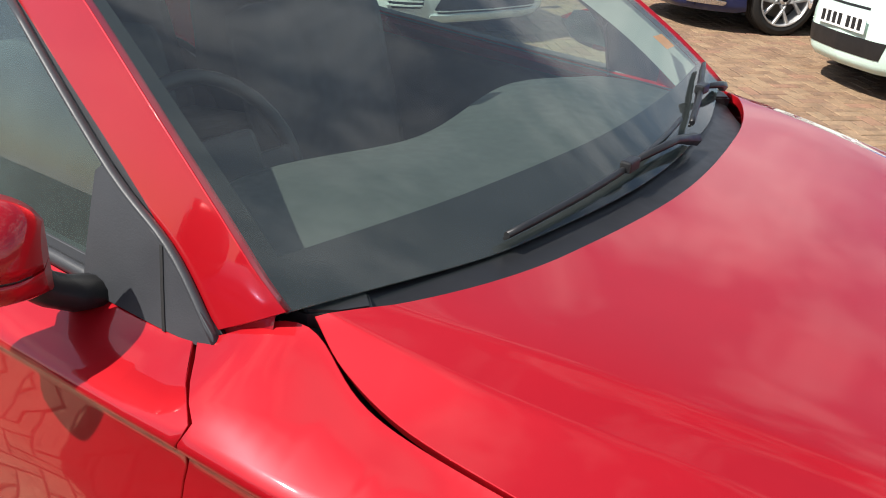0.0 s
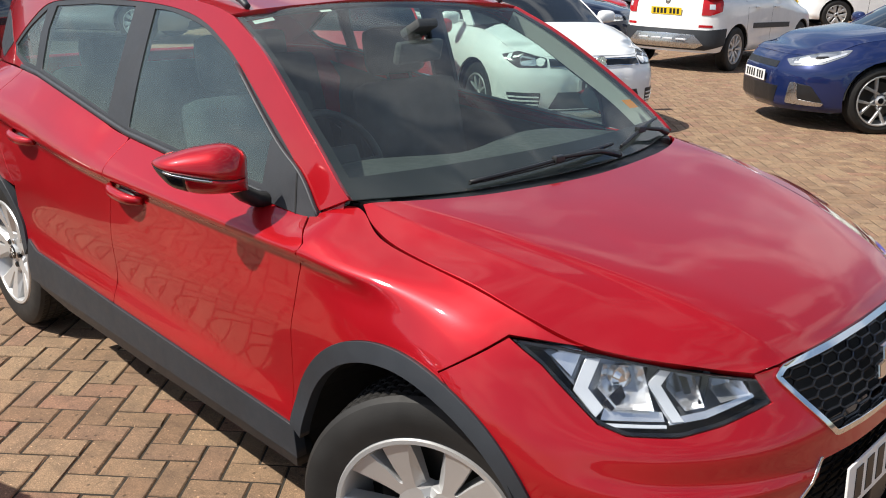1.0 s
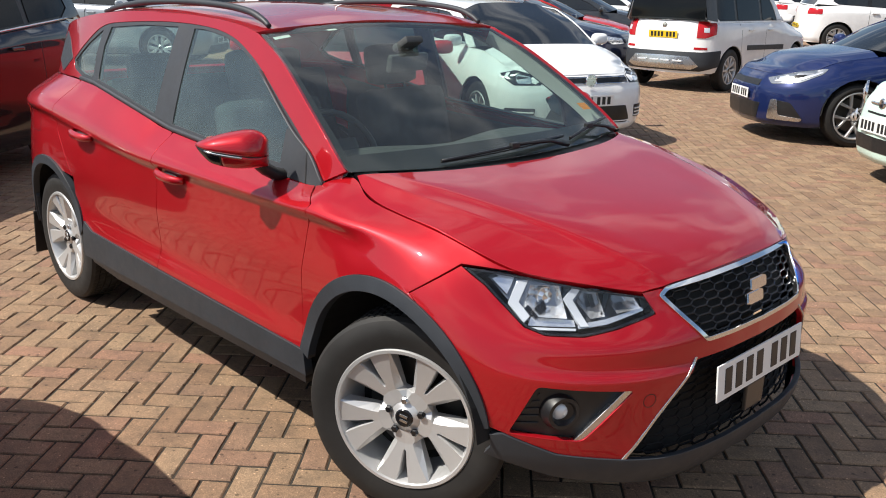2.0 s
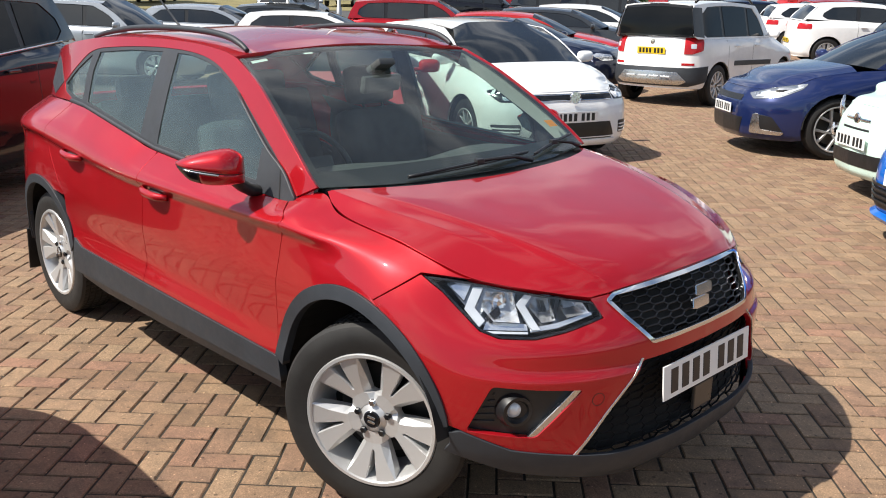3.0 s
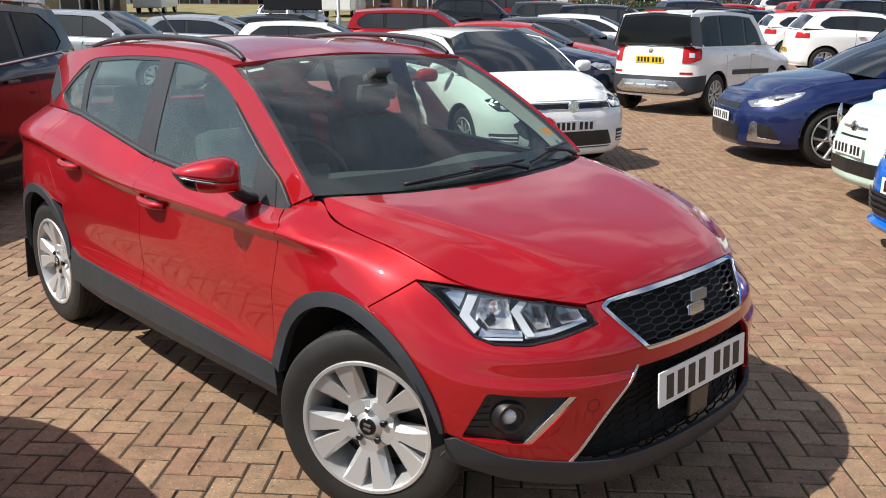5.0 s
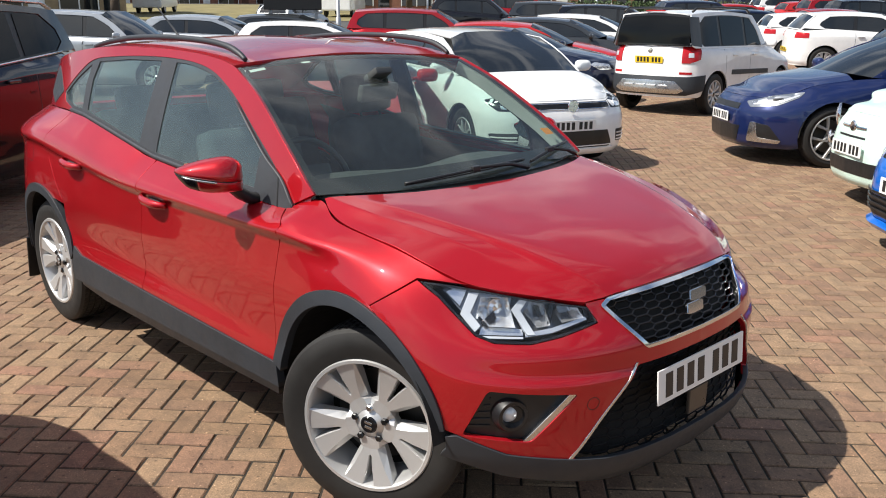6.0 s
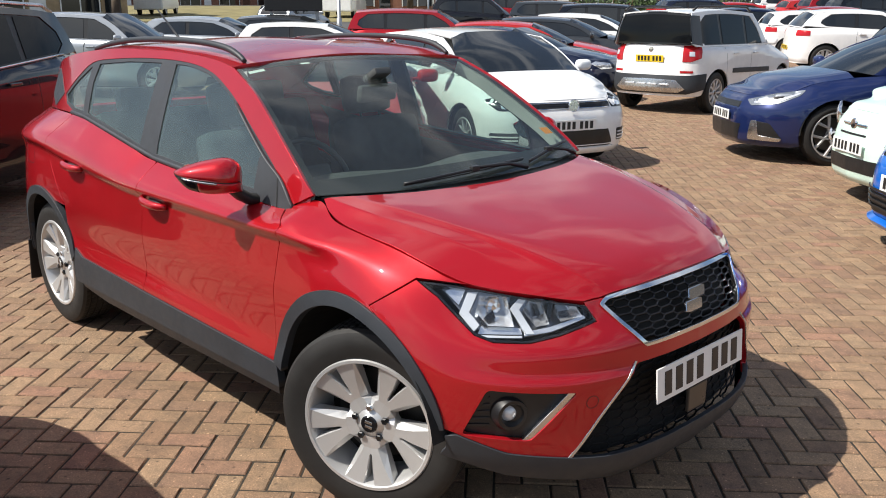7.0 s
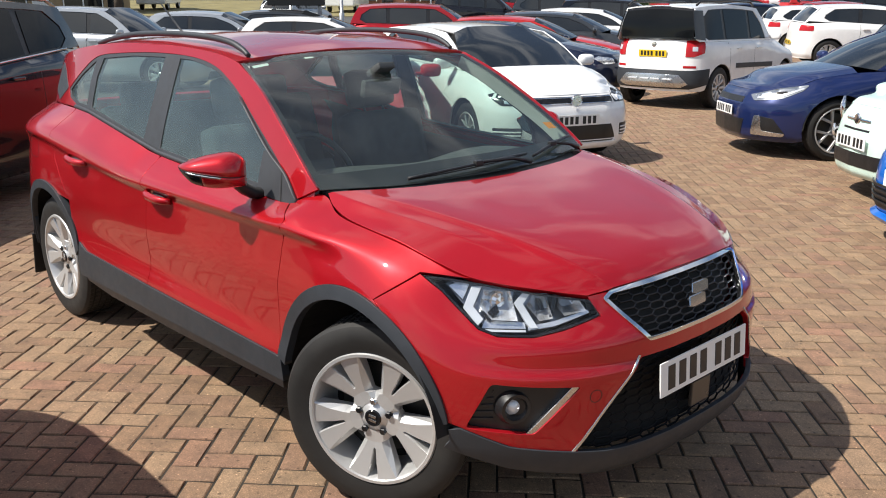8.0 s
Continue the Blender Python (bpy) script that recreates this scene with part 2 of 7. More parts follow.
def sheet(name, f, outer, holes, mat, parent, h=0.03, off=0.0, deep=0.018, flip=False, label="", smooth=True, extra=None):
    """A panel on the surface f(u, v): the region outer less holes, with turned-in edges of the depth deep. flip: mirrored over y."""
    uv, tri = cut(np.array(outer, float), [np.array(q, float) for q in holes], h, extra)
    e = 0.004
    p = f(uv[:, 0], uv[:, 1])
    du = f(uv[:, 0] + e, uv[:, 1]) - f(uv[:, 0] - e, uv[:, 1])
    dv = f(uv[:, 0], uv[:, 1] + e) - f(uv[:, 0], uv[:, 1] - e)
    n = np.cross(du, dv)
    n /= np.maximum(np.linalg.norm(n, axis=1), 1e-9)[:, None]
    heart = np.stack([np.clip(p[:, 0], -2.3, -0.2), 0 * p[:, 1], 0 * p[:, 2] + 0.6], 1)
    if np.einsum("ij,ij->i", n, p - heart).sum() < 0:
        n = -n
    a, b, c = (p[tri[:, i]] for i in range(3))
    fn = np.cross(b - a, c - a)
    if (np.einsum("ij,ij->i", fn, n[tri[:, 0]]).sum()) < 0:
        tri = tri[:, ::-1]
    p = p + n * off
    verts, faces, norms = list(p), [tuple(t) for t in tri], list(n)
    if deep:
        seen = {}
        for t in tri:
            for i in range(3):
                x, y = t[i], t[(i + 1) % 3]
                if (y, x) in seen:
                    del seen[(y, x)]
                else:
                    seen[(x, y)] = 1
        out = {}
        for x, y in seen:
            w = np.cross(p[y] - p[x], n[x])
            for q in (x, y):
                out[q] = out.get(q, 0) + w
        idx = {}
        for q, w in out.items():
            w = w / max(np.linalg.norm(w), 1e-9)
            idx[q] = len(verts)
            verts += [p[q], p[q] + w * 0.0012 - n[q] * 0.002, p[q] - n[q] * deep]
            norms += [(n[q] + 0.4 * w), w, w]
        for x, y in seen:
            i, j = idx[x], idx[y]
            faces += [(j, i, i + 1, j + 1), (j + 1, i + 1, i + 2, j + 2)]
    verts, norms = np.array(verts), np.array(norms)
    norms /= np.maximum(np.linalg.norm(norms, axis=1), 1e-9)[:, None]
    if flip:
        verts[:, 1] *= -1
        norms[:, 1] *= -1
        faces = [t[::-1] for t in faces]
    return part(name, mesh_of(name, verts, faces, mat, smooth, norms), mat, parent, label)


def shrink(poly, g):
    """The outline drawn in by g."""
    p = np.array(poly, float)
    area = np.sum(p[:, 0] * np.roll(p[:, 1], -1) - p[:, 1] * np.roll(p[:, 0], -1))
    a, b = p - np.roll(p, 1, axis=0), np.roll(p, -1, axis=0) - p
    na, nb = (np.stack([-d[:, 1], d[:, 0]], 1) / np.maximum(np.linalg.norm(d, axis=1), 1e-9)[:, None] for d in (a, b))
    m = na + nb
    m /= np.maximum((m * na).sum(1), 0.35)[:, None]
    return p + m * g * (1 if area > 0 else -1)


def soft(poly, r, n=4):
    """The outline with its corners rounded by r."""
    p = [np.array(q, float) for q in poly]
    out = []
    for a, b, c in zip(p[-1:] + p[:-1], p, p[1:] + p[:1]):
        la, lc = np.linalg.norm(a - b), np.linalg.norm(c - b)
        s, e = b + (a - b) * min(r / la, 0.45), b + (c - b) * min(r / lc, 0.45)
        out += [(1 - t) ** 2 * s + 2 * t * (1 - t) * b + t * t * e for t in np.linspace(0, 1, n)]
    return out


class Shell:
    """The lower body of a car: a plan outline from the middle of the front by the right side to the middle of the rear, drawn in by
    a depth d over the height z, up to the rail along the bonnet's edge, the window sills and the tail."""

    def __init__(self, outline, rail, keys, count=520):
        c = spline(outline, 4000)
        s = np.concatenate([[0], np.cumsum(np.linalg.norm(np.diff(c, axis=0), axis=1))])
        self.len, self.n = s[-1], count
        self.s = np.linspace(0, self.len, count)
        self.c = np.stack([np.interp(self.s, s, c[:, i]) for i in (0, 1)], 1)
        t = np.gradient(self.c, axis=0)
        t[0], t[-1] = (0, -1), (0, 1)
        ker = np.ones(9) / 9
        t = np.stack([np.convolve(np.pad(t[:, i], 4, mode="edge"), ker, "valid") for i in (0, 1)], 1)
        t /= np.linalg.norm(t, axis=1)[:, None]
        self.nrm = np.stack([-t[:, 1], t[:, 0]], 1)
        r = spline(rail, 1500)
        dt, zt = np.zeros(count), np.zeros(count)
        for i in range(count):
            q = r[:, :2] - self.c[i]
            along, dep = q @ t[i], -(q @ self.nrm[i])
            hit = np.nonzero((along[:-1] * along[1:] <= 0) & (np.abs(dep[:-1]) < 0.6))[0]
            k = hit[np.argmin(np.abs(dep[hit]))] if len(hit) else int(np.argmin(np.abs(along) + np.abs(dep)))
            dt[i], zt[i] = dep[k], r[k, 2]
        self.zt, dt = blur(zt, 2.5), blur(dt, 2.5)
        ks = np.array([self.at(x, y) for x, y, _ in keys])
        rows = np.array([row for _, _, row in keys])
        feats = rows.shape[1]
        z = np.stack([pchip(ks, rows[:, j, 0], np.clip(self.s, ks[0], ks[-1])) for j in range(feats)], 1)
        d = np.stack([pchip(ks, rows[:, j, 1], np.clip(self.s, ks[0], ks[-1])) for j in range(feats)], 1)
        self.z0, self.crease = z[:, 0], z[:, -1]
        for arr in (z, d):
            for j in range(feats):
                arr[:, j] = blur(arr[:, j], 7)
        self.w = np.linspace(0, 1, 261)
        self.tab = np.zeros((count, 261))
        for i in range(count):
            zz = np.append(np.minimum(z[i], self.zt[i] - 0.008 * np.arange(feats, 0, -1)), self.zt[i])
            self.tab[i] = pchip(zz, np.append(d[i], dt[i]), self.z0[i] + self.w * (self.zt[i] - self.z0[i]))
            self.tab[i] = blur(self.tab[i], 1.3)

    def at(self, x, y):
        """The way along the outline abreast of a place (y <= 0)."""
        q = np.array((x, y)) - self.c
        along = np.abs(q[:, 0] * -self.nrm[:, 1] * -1 + q[:, 1] * -self.nrm[:, 0])
        near = np.linalg.norm(q, axis=1)
        k = int(np.argmin(along * 3 + near))
        move = float(q[k] @ np.array((self.nrm[k, 1], -self.nrm[k, 0])))
        return float(np.clip(self.s[k] + move, 0, self.len))

    def top(self, s):
        return np.interp(np.abs(s), self.s, self.zt)

    def __call__(self, s, z, inset=0.0):
        s = np.asarray(s, float)
        side = np.where(s < 0, -1.0, 1.0)
        a = np.clip(np.abs(s) / self.len, 0, 1) * (self.n - 1)
        i = np.minimum(a.astype(int), self.n - 2)
        t = a - i
        mix = lambda v: v[i] * (1 - t) + v[i + 1] * t
        zt, z0 = mix(self.zt), mix(self.z0)
        w = np.clip((z - z0) / (zt - z0), 0, 1) * 260
        j = np.minimum(w.astype(int), 259)
        u = w - j
        d = (self.tab[i, j] * (1 - u) + self.tab[i, j + 1] * u) * (1 - t) + (self.tab[i + 1, j] * (1 - u) + self.tab[i + 1, j + 1] * u) * t + inset
        cx, cy, nx, ny = mix(self.c[:, 0]), mix(self.c[:, 1]), mix(self.nrm[:, 0]), mix(self.nrm[:, 1])
        over = np.asarray(z, float) - zt
        return np.stack([cx - nx * d, (cy - ny * d) * side, np.minimum(z, zt) + np.where(over > 0, over, 0)], 1)

    def back(self, inset):
        return lambda s, z: self(s, z, inset)


class Loft:
    """A surface across the car through lengthwise rails, from the middle (v = 0) to the right edge (v = 1), u from front to rear;
    from v = crisp outwards the rails are sharp folds."""

    def __init__(self, rails, knots=None, count=200, crisp=2.0):
        self.r = np.array([spline(q, count) for q in rails])
        self.k = np.array(knots if knots is not None else np.linspace(0, 1, len(rails)))
        v = np.linspace(0, 1, 101)
        full = np.concatenate([-self.k[:0:-1], self.k])
        self.tab = np.zeros((count, 101, 3))
        for i in range(count):
            for a in range(3):
                y = self.r[:, i, a]
                y = np.concatenate([(-y if a == 1 else y)[:0:-1], y])
                self.tab[i, :, a] = np.where(v < crisp, pchip(full, y, v), np.interp(v, full, y))

    def __call__(self, u, v):
        u, v = np.clip(np.asarray(u, float), 0, 1), np.clip(np.asarray(v, float), -1, 1)
        side = np.where(v < 0, -1.0, 1.0)
        a, b = u * (self.tab.shape[0] - 1), np.abs(v) * 100
        i, j = np.minimum(a.astype(int), self.tab.shape[0] - 2), np.minimum(b.astype(int), 99)
        s, t = (a - i)[:, None], (b - j)[:, None]
        p = (self.tab[i, j] * (1 - t) + self.tab[i, j + 1] * t) * (1 - s) + (self.tab[i + 1, j] * (1 - t) + self.tab[i + 1, j + 1] * t) * s
        p = p.copy()
        p[:, 1] *= side
        return p


def loft_sheet(name, f, mat, parent, nu=40, nv=40, u=(0, 1), v=(-1, 1), off=0.0, deep=0.018, label=""):
    """A panel over a rectangle of a loft, as a grid of quads with turned-in edges."""
    U, V = np.meshgrid(np.linspace(*u, nu), np.linspace(*v, nv), indexing="ij")
    U, V = U.ravel(), V.ravel()
    e = 0.012
    p = f(U, V)
    clampd = lambda a: np.clip(a, 0, 1)
    du = f(clampd(U + e), V) - f(clampd(U - e), V)
    dv = f(U, np.clip(V + e, -1, 1)) - f(U, np.clip(V - e, -1, 1))
    n = np.cross(du, dv)
    n /= np.maximum(np.linalg.norm(n, axis=1), 1e-9)[:, None]
    if n[:, 2].sum() < 0:
        n = -n
    p = p + n * off
    quads = [(i * nv + j, (i + 1) * nv + j, (i + 1) * nv + j + 1, i * nv + j + 1) for i in range(nu - 1) for j in range(nv - 1)]
    a, b, c = p[quads[0][0]], p[quads[0][1]], p[quads[0][2]]
    q0 = quads[len(quads) // 2]
    if np.dot(np.cross(p[q0[1]] - p[q0[0]], p[q0[2]] - p[q0[0]]), n[q0[0]]) < 0:
        quads = [q[::-1] for q in quads]
    verts, norms, faces = list(p), list(n), list(quads)
    if deep:
        ring = [i * nv for i in range(nu)] + [(nu - 1) * nv + j for j in range(1, nv)] + [i * nv + nv - 1 for i in range(nu - 2, -1, -1)] + [j for j in range(nv - 2, 0, -1)]
        mid = p.mean(0)
        base = len(verts)
        for k, q in enumerate(ring):
            w = np.cross(p[ring[(k + 1) % len(ring)]] - p[ring[k - 1]], n[q])
            w = w if np.dot(w, p[q] - mid) > 0 else -w
            w = w / max(np.linalg.norm(w), 1e-9)
            verts += [p[q], p[q] + w * 0.001 - n[q] * 0.002, p[q] - n[q] * deep]
            norms += [n[q] + 0.4 * w, w, w]
        m = len(ring)
        for k in range(m):
            i, j = base + 3 * k, base + 3 * ((k + 1) % m)
            for o in (0, 1):
                f4 = (i + o, j + o, j + o + 1, i + o + 1)
                vv = [np.array(verts[x]) for x in f4]
                if np.dot(np.cross(vv[2] - vv[0], vv[1] - vv[0]), norms[i + 1]) > 0:
                    f4 = f4[::-1]
                faces.append(f4)
    norms = np.array(norms)
    norms /= np.maximum(np.linalg.norm(norms, axis=1), 1e-9)[:, None]
    return part(name, mesh_of(name, verts, faces, mat, True, norms), mat, parent, label)


def tube(bm, pts, r, seg=6, closed=False, flat=1.0):
    """A bar of radius r along pts, added to bm."""
    p = [Vector(q) for q in pts]
    rings = []
    for i, q in enumerate(p):
        a = p[i - 1] if i or closed else q
        b = p[(i + 1) % len(p)] if i < len(p) - 1 or closed else q
        d = (b - a).normalized()
        side = d.cross(Vector((0, 0, 1)))
        side = side.normalized() if side.length > 1e-4 else Vector((1, 0, 0))
        up = side.cross(d)
        rr = r[i] if isinstance(r, (list, tuple)) else r
        rings.append([bm.verts.new(q + side * rr * math.cos(k * math.tau / seg) + up * rr * flat * math.sin(k * math.tau / seg)) for k in range(seg)])
    pairs = list(zip(rings, rings[1:])) + ([(rings[-1], rings[0])] if closed else [])
    for a, b in pairs:
        for k in range(seg):
            f = bm.faces.new((a[k], a[(k + 1) % seg], b[(k + 1) % seg], b[k]))
            f.smooth = True
    if not closed:
        bm.faces.new(rings[0][::-1])
        bm.faces.new(rings[-1])
    return bm


def box(bm, size, m=None, bevel=0.0):
    """A block of the size, bevelled, added to bm."""
    r = bmesh.ops.create_cube(bm, size=1.0, matrix=(m or Matrix()) @ Matrix.Diagonal((*size, 1)))
    if bevel:
        es = list({e for v in r["verts"] for e in v.link_edges})
        bmesh.ops.bevel(bm, geom=es, offset=bevel, segments=2, affect="EDGES", profile=0.6)
    return bm


def revolve(profile, seg, mat, name, parent, axis_m=None, label="", smooth=True):
    """A turned body: profile of (radius, along y), spun round the y axis."""
    verts, faces, k = [], [], len(profile)
    for i in range(seg):
        a = i * math.tau / seg
        verts += [(r * math.cos(a), y, r * math.sin(a)) for r, y in profile]
    for i in range(seg):
        j = (i + 1) % seg
        faces += [(i * k + q, i * k + q + 1, j * k + q + 1, j * k + q) for q in range(k - 1)]
    me = mesh_of(name, verts, faces, mat, smooth)
    if smooth:
        me.set_sharp_from_angle(angle=radians(35))
    ob = part(name, me, mat, parent, label)
    if axis_m is not None:
        ob.matrix_local = axis_m
    return ob


def prism(bm, poly, m, height, bevel=0.0):
    """A flat outline (x, y) raised by height, added to bm at m."""
    lo = [bm.verts.new(m @ Vector((x, y, 0))) for x, y in poly]
    hi = [bm.verts.new(m @ Vector((x, y, height))) for x, y in poly]
    fs = [bm.faces.new(lo[::-1]), bm.faces.new(hi)]
    n = len(poly)
    fs += [bm.faces.new((lo[i], lo[(i + 1) % n], hi[(i + 1) % n], hi[i])) for i in range(n)]
    if bevel:
        bmesh.ops.bevel(bm, geom=list({e for e in fs[1].edges}), offset=bevel, segments=2, affect="EDGES")
    return bm
# ---- ground: one sheet to the horizon; the blocks are laid on it at the end of the file ----
def ground_material():
    m, t, b = material("jointing_sand")
    n = noise_node(t, 40.0, 6.0, 0.7)
    r = ramp_node(t, n.outputs["Fac"], [(0.3, (0.014, 0.012, 0.009)), (0.7, (0.050, 0.040, 0.028))])
    t.links.new(r.outputs["Color"], b.inputs["Base Color"])
    b.inputs["Roughness"].default_value = 0.95
    bump_node(t, noise_node(t, 300.0, 3.0).outputs["Fac"], 0.5, 0.003, b)
    return m


SAND = ground_material()
# the lot is level round the red car, and climbs gently from 20 m to 90 m off
AHEAD, ACROSS, SLOPE, FOOT, HEAD = (-0.723, 0.691), (0.691, 0.723), 0.035, 20.0, 90.0


def away(x, y):
    return (x - 2.07) * AHEAD[0] + (y + 2.39) * AHEAD[1]


def rise(x, y):
    """The ground's height."""
    return SLOPE * (min(max(away(x, y), FOOT), HEAD) - FOOT)


def stand(x, y, yaw=0.0):
    """The pose of a thing that stands on the ground, leaning with the slope."""
    m = pose(x, y, rise(x, y), 0, 0, yaw)
    if not FOOT < away(x, y) < HEAD:
        return m
    c, s_ = math.cos(radians(yaw)), math.sin(radians(yaw))
    fore, left = SLOPE * (AHEAD[0] * c + AHEAD[1] * s_), SLOPE * (-AHEAD[0] * s_ + AHEAD[1] * c)
    return m @ pose(0, 0, 0, math.degrees(math.atan(left)), -math.degrees(math.atan(fore)), 0)


def strip(name, far, wide, mat, lift):
    """A band of ground across the line of sight between the distances far."""
    rows = [[(2.07 + d * AHEAD[0] + w * ACROSS[0], -2.39 + d * AHEAD[1] + w * ACROSS[1]) for w in np.linspace(-wide, wide, 9)] for d in far]
    verts = [(x, y, rise(x, y) + lift) for row in rows for x, y in row]
    faces = [(9 * i + k + 1, 9 * i + k, 9 * (i + 1) + k, 9 * (i + 1) + k + 1) for i in range(len(far) - 1) for k in range(8)]
    return part(name, mesh_of(name, verts, faces, mat, False), mat)


ground = strip("ground", [-500, -100, FOOT, 55, HEAD, 300, 900], 900, SAND, -0.0055)
tagged(ground, "sandy bed under the block paving, out to the horizon", "ground", kind="structure")
GRASS = plain("dry_grass", (0.20, 0.17, 0.07), 0.95, 0, 8, 0.4, 0.3, 0.03)
TARMAC = plain("worn_tarmac", (0.07, 0.068, 0.066), 0.9, 0, 20, 0.3, 0.2, 0.01)
tagged(strip("road", [38, 52], 90, TARMAC, 0.004), "grey tarmac road beyond the car lot", "ground", kind="structure")
tagged(strip("grass_verge", [53, 70, 87], 90, GRASS, 0.004), "dry grass verge before the shops", "ground", kind="structure")
# ---- wheels ----
def tyre_mesh(R, W, rim, seg=96, tread=True):
    """A tyre spun round y, outer face towards -y, with four grooves and cross cuts in the tread."""
    h = W / 2
    prof = [(rim, -h * 0.80), (rim + 0.012, -h * 0.93), (rim + (R - rim) * 0.45, -h * 1.0), (R - 0.030, -h * 0.96), (R - 0.010, -h * 0.86), (R, -h * 0.72)]
    n0 = len(prof)
    for g in (-0.5, -0.17, 0.17, 0.5):
        prof += [(R, h * g - 0.005), (R - 0.008, h * g - 0.004), (R - 0.008, h * g + 0.004), (R, h * g + 0.005)]
    prof += [(r, -y) for r, y in prof[:n0][::-1]]
    verts, faces, k = [], [], len(prof)
    for i in range(seg):
        for q, (r, y) in enumerate(prof):
            cutaway = tread and i % 4 == 0 and r > R - 0.002 and h * 0.1 < abs(y) < h * 0.6
            skew = 0.02 * (abs(y) / h) * (1 if y > 0 else -1) if tread else 0
            a = i * math.tau / seg + skew
            rr = r - (0.006 if cutaway else 0)
            verts.append((rr * math.cos(a), y, rr * math.sin(a)))
    for i in range(seg):
        j = (i + 1) % seg
        faces += [(i * k + q, i * k + q + 1, j * k + q + 1, j * k + q) for q in range(k - 1)]
    me = mesh_of("tyre", verts, faces, RUBBER)
    me.set_sharp_from_angle(angle=radians(22))
    return me


def spoke_mesh(r0, r1, w0, w1, y0, y1, thick, twist=0.0, mat=None, edge=0.004):
    """One tapering spoke from the hub (r0, width w0) to the rim (r1, width w1), standing along +z, with a raised middle ridge."""
    bm = bmesh.new()
    pts = []
    for r, w, y in ((r0, w0, y0), ((r0 + r1) / 2, (w0 * 0.45 + w1 * 0.55), y0 * 0.45 + y1 * 0.55 - 0.006), (r1, w1, y1)):
        pts.append([(-w / 2 + twist * (r1 - r), y + 0.008, r), (-w * 0.34 + twist * (r1 - r), y, r), (w * 0.34 + twist * (r1 - r), y, r), (w / 2 + twist * (r1 - r), y + 0.008, r), (w / 2 + twist * (r1 - r), y + thick, r), (-w / 2 + twist * (r1 - r), y + thick, r)])
    rows = [[bm.verts.new(p) for p in row] for row in pts]
    for a, b in zip(rows, rows[1:]):
        for i in range(6):
            bm.faces.new((a[i], a[(i + 1) % 6], b[(i + 1) % 6], b[i]))
    bm.faces.new(rows[0])
    bm.faces.new(rows[-1][::-1])
    bmesh.ops.recalc_face_normals(bm, faces=bm.faces[:])
    me = bpy.data.meshes.new("spoke")
    bm.to_mesh(me)
    bm.free()
    me.materials.append(mat or ALLOY)
    return me


def split_spoke(side, rim, h, mat):
    """Half of a five-armed wheel's arm: a flat blade that widens to the rim, between a wide window with a sloping flank and a narrow slot."""
    rad = [0.050, 0.086, 0.092, 0.110, 0.116, 0.160, rim + 0.001]
    bm = bmesh.new()
    rows = []
    for r in rad:
        far = min(1.0, max(0.0, (r - 0.092) / (rim - 0.091)))
        gap = min(1.0, max(0.0, (r - 0.112) / (rim - 0.111)))
        a0 = 0.0 if r < 0.09 else math.radians(9.8 + 1.6 * far)
        af = math.radians(14.0) if r < 0.09 else math.radians(20.0 - 8.0 * far)
        a1 = math.radians(36.0 - (1.0 + 4.0 * gap if r > 0.112 else 0.0))
        y = -h * (0.70 + 0.22 * far)
        drop = 0.022 * (1 - far) + 0.003
        pts = [(a0, y + 0.045), (a0, y + (drop if r > 0.09 else 0.016 if r > 0.06 else 0.0)), (af, y), (a1 - (0.003 / r if gap else 0.0), y), (a1, y + (0.006 if gap else 0.0)), (a1, y + 0.045)]
        rows.append([bm.verts.new((r * math.sin(a) * side, yy, r * math.cos(a))) for a, yy in pts])
    for a, b in zip(rows, rows[1:]):
        for i in range(6):
            q = (a[i], a[(i + 1) % 6], b[(i + 1) % 6], b[i])
            bm.faces.new(q)
    bm.faces.new(rows[-1][::-1])
    bmesh.ops.remove_doubles(bm, verts=bm.verts[:], dist=1e-5)
    bmesh.ops.recalc_face_normals(bm, faces=bm.faces[:])
    me = bpy.data.meshes.new("spoke")
    bm.to_mesh(me)
    bm.free()
    me.materials.append(mat)
    return me


TYRES, RIMS = {}, {}


